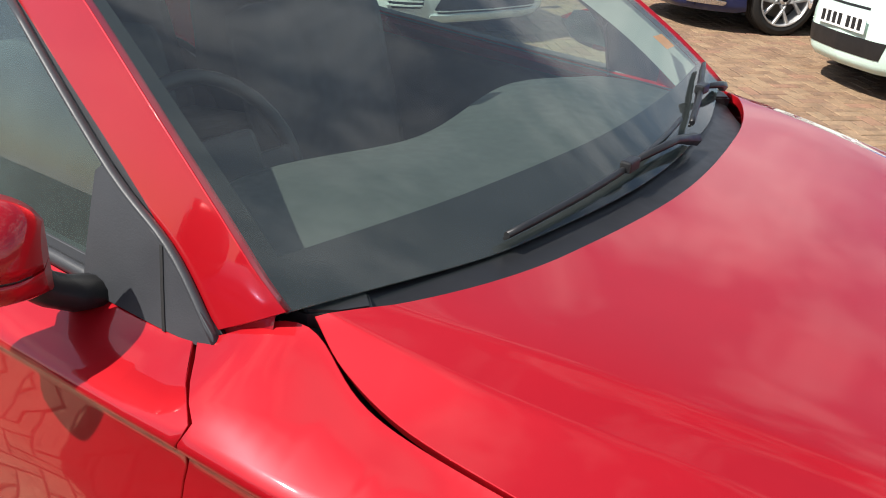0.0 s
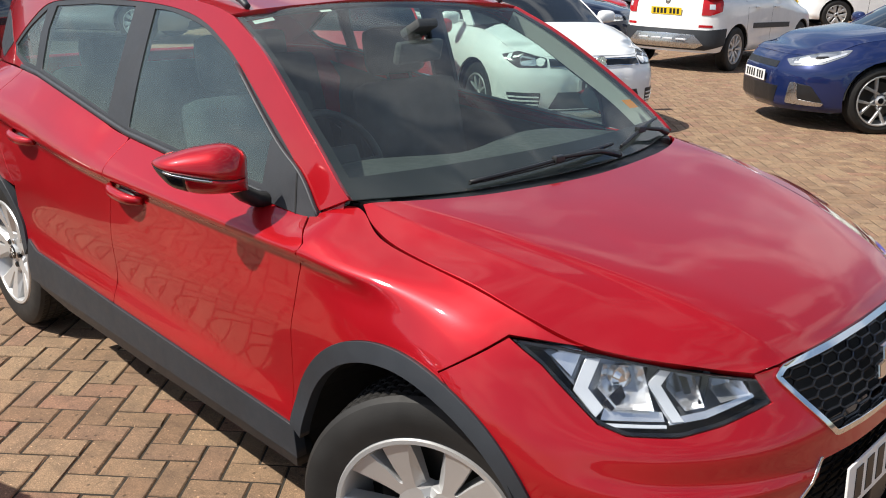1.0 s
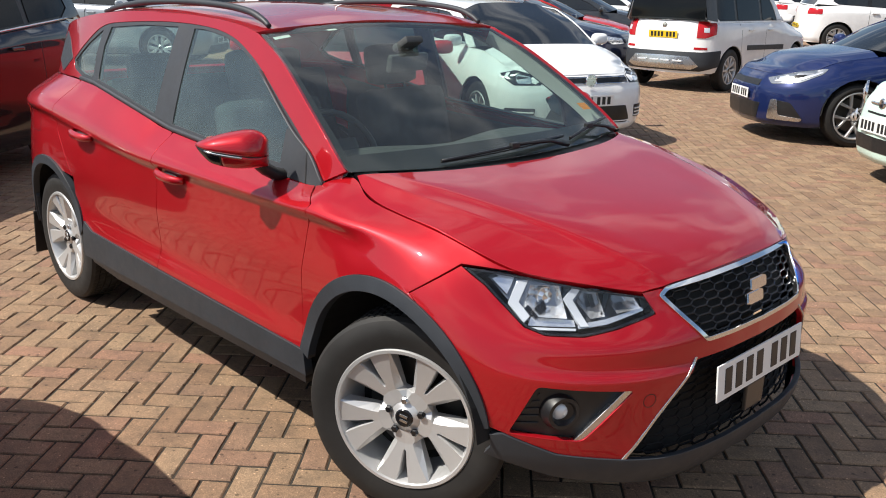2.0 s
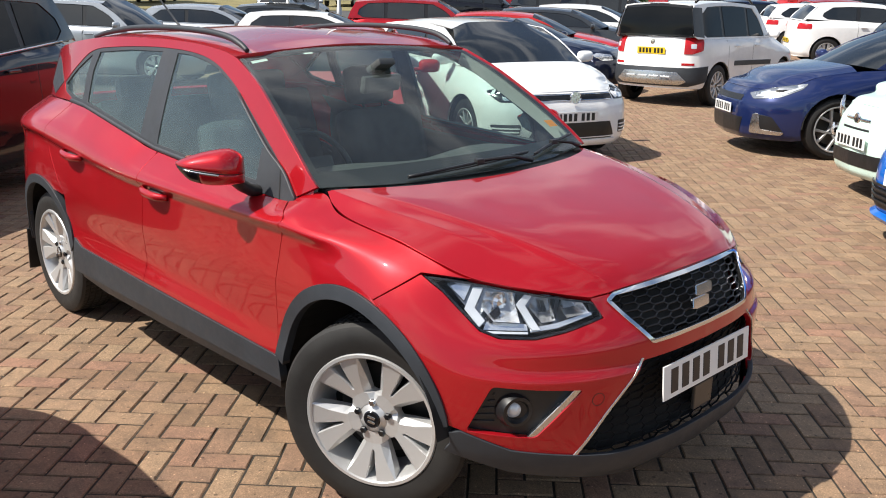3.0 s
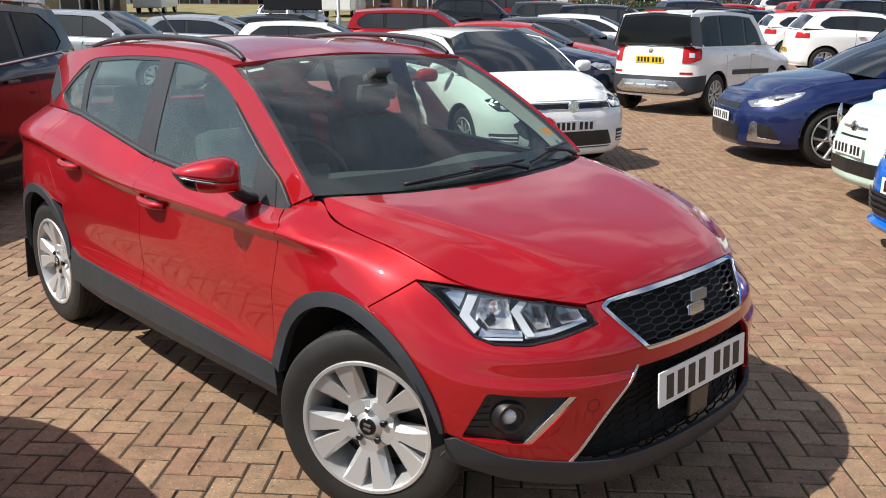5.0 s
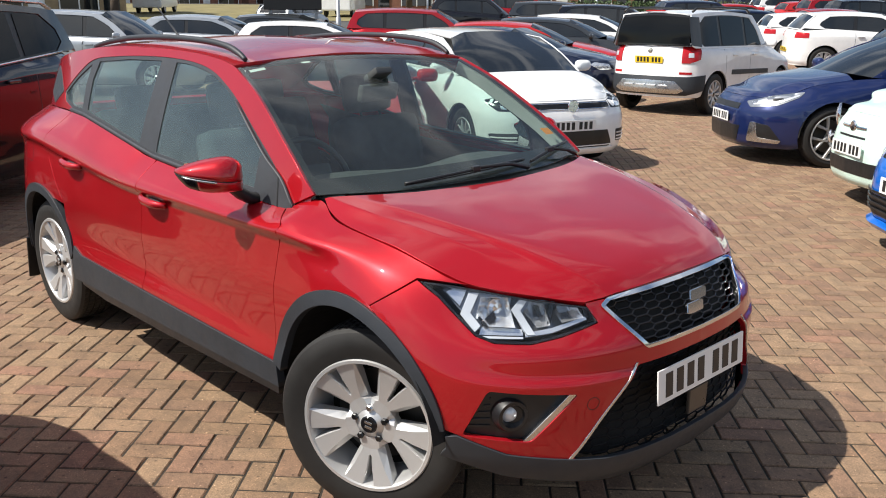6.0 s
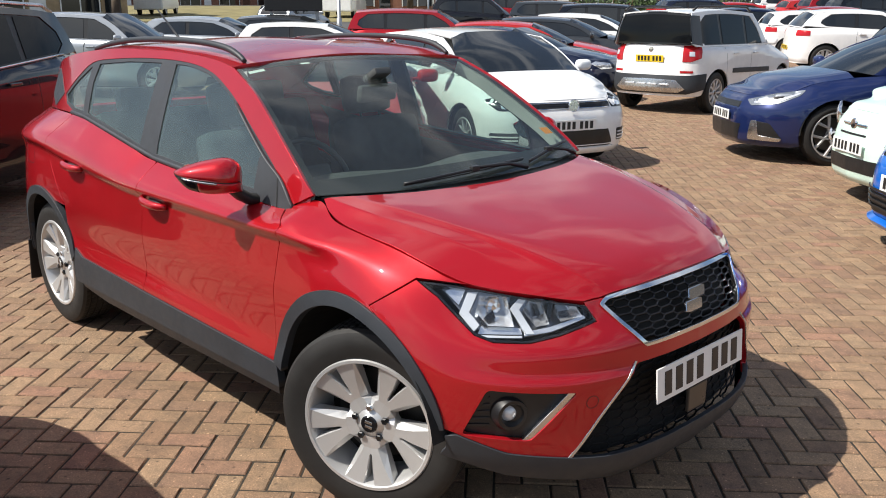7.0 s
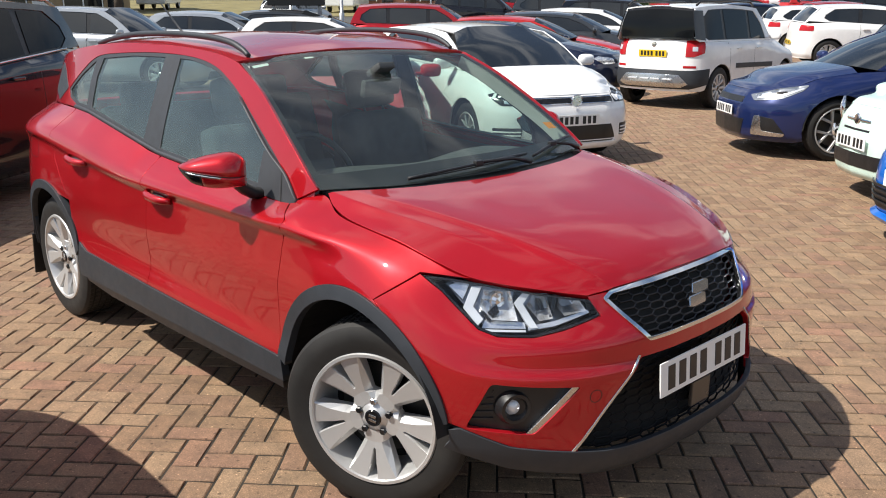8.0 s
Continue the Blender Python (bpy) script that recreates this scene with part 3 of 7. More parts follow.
def wheel(parent, m, R=0.327, W=0.205, rim=0.222, spokes=10, spoke=(0.050, 0.082, 0.036, 0.090), mat=None, pair=0.13, fine=True, cap=None, label="", arms=False):
    """A wheel at the pose m (outer face towards -y) as a part of a car."""
    mat = mat or ALLOY
    key = (R, W, rim, fine)
    if key not in TYRES:
        TYRES[key] = tyre_mesh(R, W, rim, 288 if fine else 40, fine)
    w = part("wheel", TYRES[key], RUBBER, parent, label)
    w.name = "wheel"
    w.matrix_local = m
    h = W / 2
    seg = 72 if fine else 32
    revolve([(rim + 0.004, -h * 0.80), (rim + 0.010, -h * 0.90), (rim + 0.006, -h * 0.97), (rim - 0.004, -h * 0.97), (rim - 0.010, -h * 0.86), (rim - 0.016, -h * 0.60), (rim - 0.03, h * 0.2), (rim - 0.03, h * 0.8)], seg, mat, "rim", w)
    revolve([(0.0, h * 0.15), (rim - 0.065, h * 0.15), (rim - 0.065, h * 0.28), (0.0, h * 0.28)], seg, STEEL, "brake_disc", w)
    revolve([(0.0, h * 0.30), (rim - 0.030, h * 0.34), (rim - 0.030, h * 0.8)], 32, DARK, "dust_shield", w)
    key = (R, spokes, spoke, pair, mat.name, arms)
    if key not in RIMS:
        RIMS[key] = [split_spoke(s, rim, h, mat) for s in (-1, 1)] if arms else [spoke_mesh(spoke[0], rim - 0.006, spoke[2], spoke[3], -h * 0.72, -h * 0.82, 0.030, s * pair, mat) for s in ((1, -1) if pair else (0,))]
    for i in range(spokes):
        o = part("spoke", RIMS[key][i % len(RIMS[key])], mat, w)
        o.matrix_local = Matrix.Rotation((i // 2 * 2 if arms else i + 0.5) * math.tau / spokes, 4, "Y")
    revolve([(0.0, -h * 0.78), (0.030, -h * 0.78), (0.034, -h * 0.74), (0.052, -h * 0.68), (0.058, -h * 0.60), (0.062, -h * 0.3), (0.05, h * 0.3)], 40, mat, "hub", w)
    cc = revolve([(0.0, -h * 0.83), (0.026, -h * 0.83), (0.030, -h * 0.79), (0.030, -h * 0.7)], 28, cap or GLOSSBLACK, "centre_cap", w)
    if arms:
        for dz in (-0.008, 0.008):
            mk = part("cap_mark", box(bmesh.new(), (0.026, 0.003, 0.009), pose(0, -h * 0.84, dz, 0, 14, 0), 0.001), SATIN, cc)
    if fine:
        for i in range(5):
            a = math.radians(90 + 72 * i)
            revolve([(0.0, -h * 0.79), (0.009, -h * 0.79), (0.0125, -h * 0.76), (0.0125, -h * 0.6)], 6, SATIN if i == 0 else GLOSSBLACK, "wheel_bolt", w, Matrix.Translation((0.056 * math.cos(a), -0.001, 0.056 * math.sin(a))))
        vb = tube(bmesh.new(), [(-rim + 0.03, -h * 0.62, -0.02), (-rim + 0.034, -h * 0.85, -0.02)], 0.005)
        part("valve", vb, BLACK, w)
    return w


# ---- plates: lettering is drawn as plain bars ----
def number_plate(parent, m, mat=None, width=0.52, height=0.111, marks=7):
    bm = box(bmesh.new(), (0.006, width, height), None, 0.002)
    p = part("number_plate", bm, mat or WHITEPLATE, parent)
    p.matrix_local = m
    step = 0.062 if width > 0.5 else width / 8.4
    tot = marks * step + 0.03
    for i in range(marks):
        y = -tot / 2 + step * (i + 0.5) + (0.03 if i > 3 else 0)
        b = part("plate_bar", box(bmesh.new(), (0.002, step * 0.62, height * 0.70), None), INK, p)
        b.matrix_local = Matrix.Translation((0.0036, y, 0))
    return p


# ---- the red car ----
car = thing("compact_suv", "red compact crossover with grey cladding and silver alloy wheels", "car")
FX, RX = 0.03, -2.55
OUT = [(0.80, 0), (0.79, -0.20), (0.755, -0.38), (0.685, -0.54), (0.57, -0.69), (0.41, -0.81), (0.22, -0.873), (0.0, -0.888), (-0.5, -0.886), (-1.5, -0.888), (-2.3, -0.89), (-2.75, -0.87), (-3.03, -0.79), (-3.21, -0.62), (-3.29, -0.32), (-3.31, 0)]
EDGE = [(0.665, 0, 0.81), (0.66, -0.2, 0.808), (0.648, -0.36, 0.80), (0.625, -0.43, 0.795), (0.53, -0.555, 0.82), (0.37, -0.68, 0.852), (0.25, -0.718, 0.892), (0.13, -0.735, 0.922), (-0.09, -0.745, 0.95), (-0.18, -0.738, 0.966), (-0.24, -0.712, 0.988), (-0.275, -0.698, 1.003), (-0.315, -0.712, 1.008), (-0.36, -0.75, 0.985), (-0.40, -0.768, 0.968), (-0.6, -0.775, 0.972), (-1.39, -0.78, 1.016), (-1.58, -0.78, 1.045), (-1.96, -0.78, 1.108), (-2.12, -0.775, 1.13), (-2.4, -0.76, 1.14), (-2.75, -0.70, 1.13), (-2.98, -0.60, 1.11), (-3.10, -0.3, 1.10), (-3.12, 0, 1.10)]
SECTIONS = [
    (0.80, 0.0, [(0.20, 0.10), (0.26, 0.02), (0.33, 0.0), (0.45, 0.02), (0.575, 0.014), (0.602, 0.022), (0.655, 0.027), (0.745, 0.08)]),
    (0.755, -0.38, [(0.20, 0.10), (0.26, 0.02), (0.33, 0.0), (0.45, 0.02), (0.575, 0.010), (0.602, 0.021), (0.655, 0.026), (0.745, 0.075)]),
    (0.685, -0.54, [(0.20, 0.11), (0.265, 0.03), (0.34, 0.008), (0.45, 0.006), (0.578, 0.004), (0.604, 0.020), (0.655, 0.025), (0.75, 0.092)]),
    (0.57, -0.69, [(0.20, 0.12), (0.27, 0.04), (0.35, 0.012), (0.45, 0.004), (0.582, 0.004), (0.608, 0.019), (0.655, 0.026), (0.76, 0.107)]),
    (0.41, -0.81, [(0.20, 0.12), (0.28, 0.05), (0.38, 0.012), (0.48, 0.004), (0.59, 0.009), (0.64, 0.021), (0.69, 0.042), (0.79, 0.098)]),
    (0.22, -0.873, [(0.20, 0.08), (0.28, 0.02), (0.38, 0.002), (0.52, 0.0), (0.66, 0.004), (0.735, 0.018), (0.79, 0.041), (0.85, 0.080)]),
    (0.0, -0.888, [(0.20, 0.06), (0.28, 0.012), (0.40, 0.0), (0.56, 0.0), (0.70, 0.007), (0.79, 0.024), (0.845, 0.044), (0.888, 0.066)]),
    (-0.15, -0.888, [(0.20, 0.06), (0.28, 0.012), (0.41, 0.006), (0.54, 0.010), (0.70, 0.012), (0.79, 0.022), (0.866, 0.038), (0.899, 0.022)]),
    (-0.30, -0.888, [(0.20, 0.06), (0.28, 0.012), (0.42, 0.012), (0.52, 0.022), (0.70, 0.020), (0.79, 0.030), (0.874, 0.036), (0.907, 0.012)]),
    (-0.55, -0.886, [(0.20, 0.06), (0.28, 0.012), (0.43, 0.012), (0.52, 0.028), (0.70, 0.022), (0.79, 0.028), (0.872, 0.032), (0.906, 0.006)]),
    (-0.95, -0.887, [(0.20, 0.06), (0.28, 0.012), (0.44, 0.012), (0.53, 0.032), (0.70, 0.022), (0.79, 0.027), (0.870, 0.030), (0.904, 0.003)]),
    (-1.4, -0.888, [(0.20, 0.06), (0.28, 0.012), (0.445, 0.012), (0.54, 0.034), (0.70, 0.022), (0.79, 0.025), (0.868, 0.027), (0.901, 0.001)]),
    (-2.1, -0.89, [(0.20, 0.06), (0.28, 0.012), (0.46, 0.008), (0.56, 0.018), (0.74, 0.006), (0.84, 0.012), (0.914, 0.019), (0.945, 0.001)]),
    (-2.6, -0.88, [(0.20, 0.06), (0.28, 0.012), (0.48, 0.0), (0.60, -0.004), (0.78, 0.0), (0.87, 0.008), (0.955, 0.018), (0.988, 0.0)]),
    (-3.03, -0.79, [(0.24, 0.08), (0.30, 0.02), (0.48, 0.0), (0.60, 0.0), (0.72, 0.01), (0.82, 0.02), (0.94, 0.034), (0.985, 0.022)]),
    (-3.31, 0.0, [(0.24, 0.08), (0.30, 0.02), (0.48, 0.0), (0.60, 0.0), (0.72, 0.03), (0.82, 0.05), (0.92, 0.07), (1.02, 0.12)]),
]
body = Shell(OUT, EDGE, SECTIONS)
S = body.at
out_x = body.c[:, 0]


def sx(x):
    """The way along the outline to a station on the flank."""
    return float(np.interp(x, out_x[::-1], body.s[::-1]))


def fold_points(s0, s1):
    """Rows of points along the shoulder fold and the upper edge, so that the mesh follows them."""
    out = []
    for s in np.arange(s0, s1, 0.014):
        zc, zt = float(np.interp(s, body.s, body.crease)), float(body.top(s))
        out += [(s, zc + d) for d in (-0.045, -0.030, -0.020, -0.012, -0.005, 0.002, 0.009, 0.018) if zc + d < zt - 0.012]
        out += [(s, zt - d) for d in (0.004, 0.010, 0.018)]
    return out


FOLD = fold_points(0.95, 4.3)


def top_run(s0, s1, n=24, low=0.0015):
    return [(s, float(body.top(s)) - low) for s in np.linspace(s0, s1, n)]


def arch(cx, cz, r, a0, a1, n=26):
    return [(sx(cx + r * math.cos(a)), cz + r * math.sin(a)) for a in np.radians(np.linspace(a0, a1, n))]


def sv(pts):
    """Side points (x, z) as (s, z)."""
    return [(sx(x), z) for x, z in pts]


AF, AR = (0.03, 0.38, 0.397), (-2.53, 0.35, 0.405)
clad_z = 0.432
door_front = [(-0.405, 0.966), (-0.318, 0.93), (-0.345, 0.834), (-0.368, 0.69), (-0.371, 0.43)]
door_mid = [(-1.365, 1.0), (-1.368, 0.88), (-1.392, 0.69), (-1.407, 0.447)]
door_rear = [(-2.29, 1.128), (-2.385, 1.02), (-2.37, 0.90), (-2.29, 0.80), (-2.21, 0.70)]
hl_top = top_run(S(0.234, -0.724) + 0.10, S(0.63, -0.425), 10, 0.004)
hl = [(1.085, 0.850), (0.997, 0.809), (0.915, 0.755), (0.855, 0.714), (0.793, 0.697), (0.678, 0.695), (0.578, 0.709), (0.438, 0.738)]
hl_in = [(0.462, 0.784), (0.50, 0.790), (0.657, 0.811), (0.859, 0.836), (0.96, 0.844)]
fog = [(0.808, 0.570), (0.535, 0.552), (0.677, 0.408), (0.883, 0.424)]
grille = [(0.385, 0.803), (0.425, 0.784), (0.282, 0.650)]
intake = [(0.317, 0.605), (0.546, 0.345), (0.47, 0.318)]


def both(half):
    """A half outline from the middle to the right and back to the middle, closed over the left."""
    return list(half) + [(-s, z) for s, z in half[::-1] if abs(s) > 1e-6]


lip_top = [(sx(0.455), 0.425), (S(0.58, -0.70), 0.372), (S(0.685, -0.56), 0.336), (S(0.755, -0.38), 0.312), (0.0, 0.305)]
bump_half = [(0.0, float(body.top(0)) - 0.002)] + top_run(0.05, S(0.66, -0.37), 8, 0.002) + [(S(0.63, -0.425), float(body.top(S(0.63, -0.425))) - 0.002)] + hl[::-1] + [(1.213, 0.766)] + [p for p in arch(*AF, 66, 8, 14)] + lip_top
bumper_holes = [soft(both(grille), 0.012), soft(both(intake), 0.012), soft(fog, 0.015), [(-s, z) for s, z in soft(fog, 0.015)]]
bump_rows = [(s, z) for z in (0.574, 0.584, 0.594, 0.604, 0.615, 0.626, 0.637, 0.647, 0.655, 0.664, 0.675) for s in np.arange(-1.12, 1.121, 0.018)]
bumper = sheet("front_bumper", body, both(bump_half), bumper_holes, RED, car, 0.022, extra=bump_rows)
lip_half = [(0, 0.338), (0.44, 0.334), (0.56, 0.345)] + [(s, z - 0.003) for s, z in lip_top[:2][::-1]] + [p for p in arch(*AF, 5, -1, 3)] + [(sx(0.41), 0.350), (S(0.57, -0.69), 0.292), (S(0.755, -0.38), 0.240), (0, 0.230)]
sheet("lower_lip", body, both(lip_half), [], CLAD, car, 0.03, 0.006)

for side in (False, True):
    mir = -1 if side else 1
    fender = sv(door_front[::-1]) + top_run(sx(-0.40), 0.90, 60) + [(0.97, 0.849), (1.088, 0.854), (1.215, 0.768)] + arch(*AF, 68, 165, 26)
    sheet("front_wing", body, shrink(fender, 0.002), [], RED, car, 0.024, flip=side, extra=FOLD)
    fd = sv(door_front[::-1]) + top_run(sx(-0.41), sx(-1.36), 24) + sv(door_mid)
    sheet("front_door", body, shrink(fd, 0.002), [], RED, car, 0.026, flip=side, extra=FOLD)
    rd = sv(door_mid[::-1]) + top_run(sx(-1.37), sx(-2.285), 24) + sv(door_rear) + arch(*AR, 40, 20, 8) + sv([(-2.09, 0.46)])
    sheet("rear_door", body, shrink(rd, 0.002), [], RED, car, 0.026, flip=side, extra=FOLD)
    s_end = body.len - 0.62
    rq = sv(door_rear[::-1]) + top_run(sx(-2.30), s_end, 30) + [(s_end, 0.50)] + arch(*AR, 158, 62, 22)
    lamp = [(S(-2.88, -0.84), 0.968), (s_end - 0.01, 0.985), (s_end - 0.01, 0.84), (S(-2.99, -0.80), 0.875)]
    sheet("rear_quarter", body, shrink(rq, 0.002), [lamp], RED, car, 0.03, flip=side, extra=FOLD)
    sheet("tail_lamp", body, shrink(lamp, 0.002), [], REDLENS, car, 0.03, 0.004, flip=side, label="red tail lamp")
    flap = [(sx(-2.60), 0.86), (sx(-2.76), 0.86), (sx(-2.76), 0.99), (sx(-2.60), 0.99)]
    sheet("fuel_flap" if not side else "body_seam", body, soft(flap, 0.03), [shrink(soft(flap, 0.03), 0.003)], BLACK, car, 0.03, 0.0008, 0, flip=side)
    ring = arch(*AF, 172, 8, 40) + arch(0.038, 0.376, 0.357, 8, 174, 36)
    sheet("arch_trim", body, ring, [], CLAD, car, 0.022, 0.010, 0.03, flip=side)
    ring = arch(*AR, 178, 16, 40) + arch(AR[0], AR[1], 0.362, 12, 182, 36)
    sheet("arch_trim", body, ring, [], CLAD, car, 0.022, 0.010, 0.03, flip=side)
    sill = sv([(-0.345, 0.40), (-0.352, 0.43), (-0.9, 0.438), (-1.4, 0.446), (-2.05, 0.468), (-2.13, 0.50), (-2.155, 0.40), (-2.15, 0.33), (-1.2, 0.335), (-0.335, 0.345)])
    sheet("sill_cladding", body, sill, [], CLAD, car, 0.028, 0.008, 0.03, flip=side)
    step = sv([(-0.345, 0.375), (-1.2, 0.374), (-1.80, 0.378), (-2.10, 0.360), (-2.06, 0.318), (-1.80, 0.298), (-1.2, 0.300), (-0.338, 0.318)])
    sheet("sill_strip", body, step, [], BLACK, car, 0.03, 0.006, 0.05, flip=side)
    # lamps and fog surround
    lens = hl + hl_in
    lens = soft(lens, 0.012, 3)
    sheet("headlight", body, shrink(lens, 0.002), [], LENS, car, 0.024, 0.002, 0.004, flip=side, label="clear headlight lens")
    sheet("fog_surround", body.back(0.022), shrink(soft(fog, 0.015), 0.001), [], BLACK, car, 0.02, 0, 0.0, flip=side)
rear_half = [(body.len, 1.098), *top_run(body.len - 0.1, body.len - 0.62, 8), (body.len - 0.62, 0.5), (body.len, 0.48)]
for flip in (False, True):
    sheet("tailgate", body, rear_half, [], RED, car, 0.04, flip=flip)
    low = [(body.len, 0.478), (body.len - 0.62, 0.498), (sx(-2.86), 0.50), (sx(-2.90), 0.26), (body.len, 0.26)]
    sheet("rear_bumper", body, low, [], CLAD, car, 0.04, flip=flip)

# bonnet: middle line, inner and outer side of the fold, edge
bonnet = Loft([
    [(0.675, 0, 0.815), (0.64, 0, 0.848), (0.56, 0, 0.885), (0.38, 0, 0.932), (0.10, 0, 0.978), (-0.105, 0, 1.004)],
    [(0.668, -0.20, 0.812), (0.63, -0.22, 0.845), (0.55, -0.25, 0.882), (0.36, -0.29, 0.933), (0.07, -0.33, 0.982), (-0.136, -0.36, 1.008)],
    [(0.652, -0.335, 0.808), (0.60, -0.37, 0.846), (0.51, -0.41, 0.884), (0.30, -0.485, 0.941), (0.0, -0.575, 0.992), (-0.224, -0.632, 1.014)],
    [(0.647, -0.360, 0.804), (0.594, -0.397, 0.839), (0.50, -0.437, 0.877), (0.29, -0.510, 0.935), (-0.005, -0.598, 0.987), (-0.244, -0.654, 1.0125)],
    [(0.638, -0.392, 0.8025), (0.565, -0.462, 0.8305), (0.445, -0.528, 0.873), (0.225, -0.594, 0.940), (-0.055, -0.666, 0.983), (-0.272, -0.685, 1.009)],
    [(0.628, -0.428, 0.799), (0.578, -0.490, 0.809), (0.528, -0.552, 0.823), (0.453, -0.622, 0.837), (0.372, -0.676, 0.854), (0.258, -0.7145, 0.890), (0.130, -0.7345, 0.924), (0.01, -0.7437, 0.939), (-0.12, -0.7448, 0.956), (-0.215, -0.7265, 0.978), (-0.285, -0.696, 1.004)],
], [0.0, 0.42, 0.74, 0.775, 0.88, 1.0], crisp=0.74)
loft_sheet("bonnet", bonnet, RED, car, 72, 181)

# greenhouse
bx = np.array([-3.3, -2.95, -2.75, -2.4, -2.12, -1.96, -1.58, -1.39, -0.6, -0.36, -0.1])
bz = np.array([1.10, 1.11, 1.13, 1.14, 1.13, 1.108, 1.045, 1.016, 0.972, 0.966, 0.96])
by = np.array([0.50, 0.63, 0.70, 0.76, 0.775, 0.78, 0.78, 0.78, 0.775, 0.762, 0.66])


def upper(x, z):
    x, z = np.asarray(x, float), np.asarray(z, float)
    h = z - pchip(bx, bz, x)
    return np.stack([x, -(pchip(bx, by, x) - 0.29 * h - 0.16 * h * np.abs(h)), z], 1)


ws_edge = [(-0.297, 1.021), (-0.432, 1.122), (-0.606, 1.236), (-0.772, 1.333), (-0.95, 1.410)]
ws_edge = [tuple(q) for q in spline(ws_edge, 15)]
roof_edge = [(-1.10, 1.437), (-1.4, 1.458), (-1.8, 1.463), (-2.2, 1.443), (-2.6, 1.398), (-2.80, 1.362)]
dlo = [(-0.372, 0.974), (-0.532, 1.095), (-0.715, 1.205), (-0.85, 1.284), (-0.965, 1.340), (-1.11, 1.392), (-1.30, 1.420), (-1.60, 1.428), (-1.95, 1.414), (-2.17, 1.388), (-2.32, 1.312), (-2.455, 1.222), (-2.42, 1.18), (-2.29, 1.150), (-2.12, 1.143), (-1.96, 1.120), (-1.58, 1.056), (-1.39, 1.027), (-0.6, 0.982)]
dlo = [tuple(q) for q in spline(dlo[:12], 45)] + dlo[12:]
frame_out = ws_edge + [tuple(q) for q in spline([ws_edge[-1], *roof_edge], 24)][1:] + [(-2.92, 1.20), (-2.97, 1.113), (-2.75, 1.133), (-2.4, 1.143), (-2.12, 1.133), (-1.96, 1.111), (-1.58, 1.048), (-1.39, 1.019), (-0.6, 0.975), (-0.40, 0.969)]
g_front = [(-0.604, 0.999), (-0.622, 1.118), (-0.75, 1.208), (-0.87, 1.282), (-0.98, 1.332), (-1.11, 1.378), (-1.30, 1.407), (-1.405, 1.410), (-1.395, 1.040), (-1.0, 1.016)]
g_front = [tuple(q) for q in spline(g_front[:8], 28)] + g_front[8:]
g_rear = [(-1.525, 1.412), (-1.80, 1.408), (-2.085, 1.386), (-2.115, 1.30), (-2.105, 1.155), (-1.96, 1.134), (-1.58, 1.068), (-1.545, 1.064)]
g_quarter = [(-2.165, 1.372), (-2.31, 1.298), (-2.432, 1.218), (-2.40, 1.19), (-2.285, 1.165), (-2.165, 1.160), (-2.18, 1.27)]
for side in (False, True):
    sheet("side_frame", upper, frame_out, [dlo], RED, car, 0.026, flip=side)
    sheet("window_trim", upper, shrink(dlo, 0.001), [g_front, g_rear, g_quarter], TRIM, car, 0.026, -0.003, 0.02, flip=side, label="black pillar and window trim")
    for g in (g_front, g_rear, g_quarter):
        sheet("side_window", upper, g, [], SIDEGLASS, car, 0.05, -0.007, 0.004, flip=side)
    corner = [(-0.312, 1.012), (-0.36, 1.02), (-0.46, 1.02), (-0.47, 0.955), (-0.36, 0.958), (-0.312, 0.985)]
    sheet("wing_corner", upper, corner, [], RED, car, 0.02, -0.010, 0.0, flip=side)
    panel = [(-2.47, 1.222), (-2.60, 1.30), (-2.73, 1.34), (-2.80, 1.20), (-2.62, 1.15)]
    sheet("pillar_insert", upper, soft(panel, 0.02), [], CLAD, car, 0.03, 0.002, 0.004, flip=side)
    rail = [(-0.985, 1.434), (-1.03, 1.458), (-1.12, 1.484), (-1.3, 1.501), (-1.6, 1.507), (-1.95, 1.497), (-2.25, 1.470), (-2.44, 1.442)]
    rb = bmesh.new()
    tube(rb, [(x, (-0.557 - 0.018 * math.sin((x + 0.985) / -1.455 * math.pi)) * (-1 if side else 1), z) for x, z in spline(rail, 36)], [0.010 + 0.004 * min(1, 5 * k / 35, 5 * (35 - k) / 35) for k in range(36)], 10, flat=0.95)
    part("roof_rail", rb, CLAD, car, "black roof rail")


def roof_rail_pts(x, z):
    return tuple(upper([x], [z])[0])


roof_mid = [(-1.045, 1.448), (-1.25, 1.480), (-1.6, 1.503), (-2.0, 1.500), (-2.4, 1.470), (-2.86, 1.418)]
roof_side = [(-0.968, 1.415), *roof_edge]
roof = Loft([
    [(x, 0, z) for x, z in roof_mid],
    [(x * 0.99 + 0.01, -0.36, z - 0.014) for x, z in roof_mid],
    [(-0.975, -0.52, 1.428), (-1.2, -0.535, 1.464), (-1.6, -0.54, 1.484), (-2.0, -0.535, 1.476), (-2.4, -0.52, 1.442), (-2.83, -0.48, 1.388)],
    [roof_rail_pts(x, z) for x, z in roof_side],
], [0, 0.6, 0.88, 1.0])
loft_sheet("roof", roof, RED, car, 44, 41)
screen_edge = [roof_rail_pts(x - 0.004, z) for x, z in ws_edge]
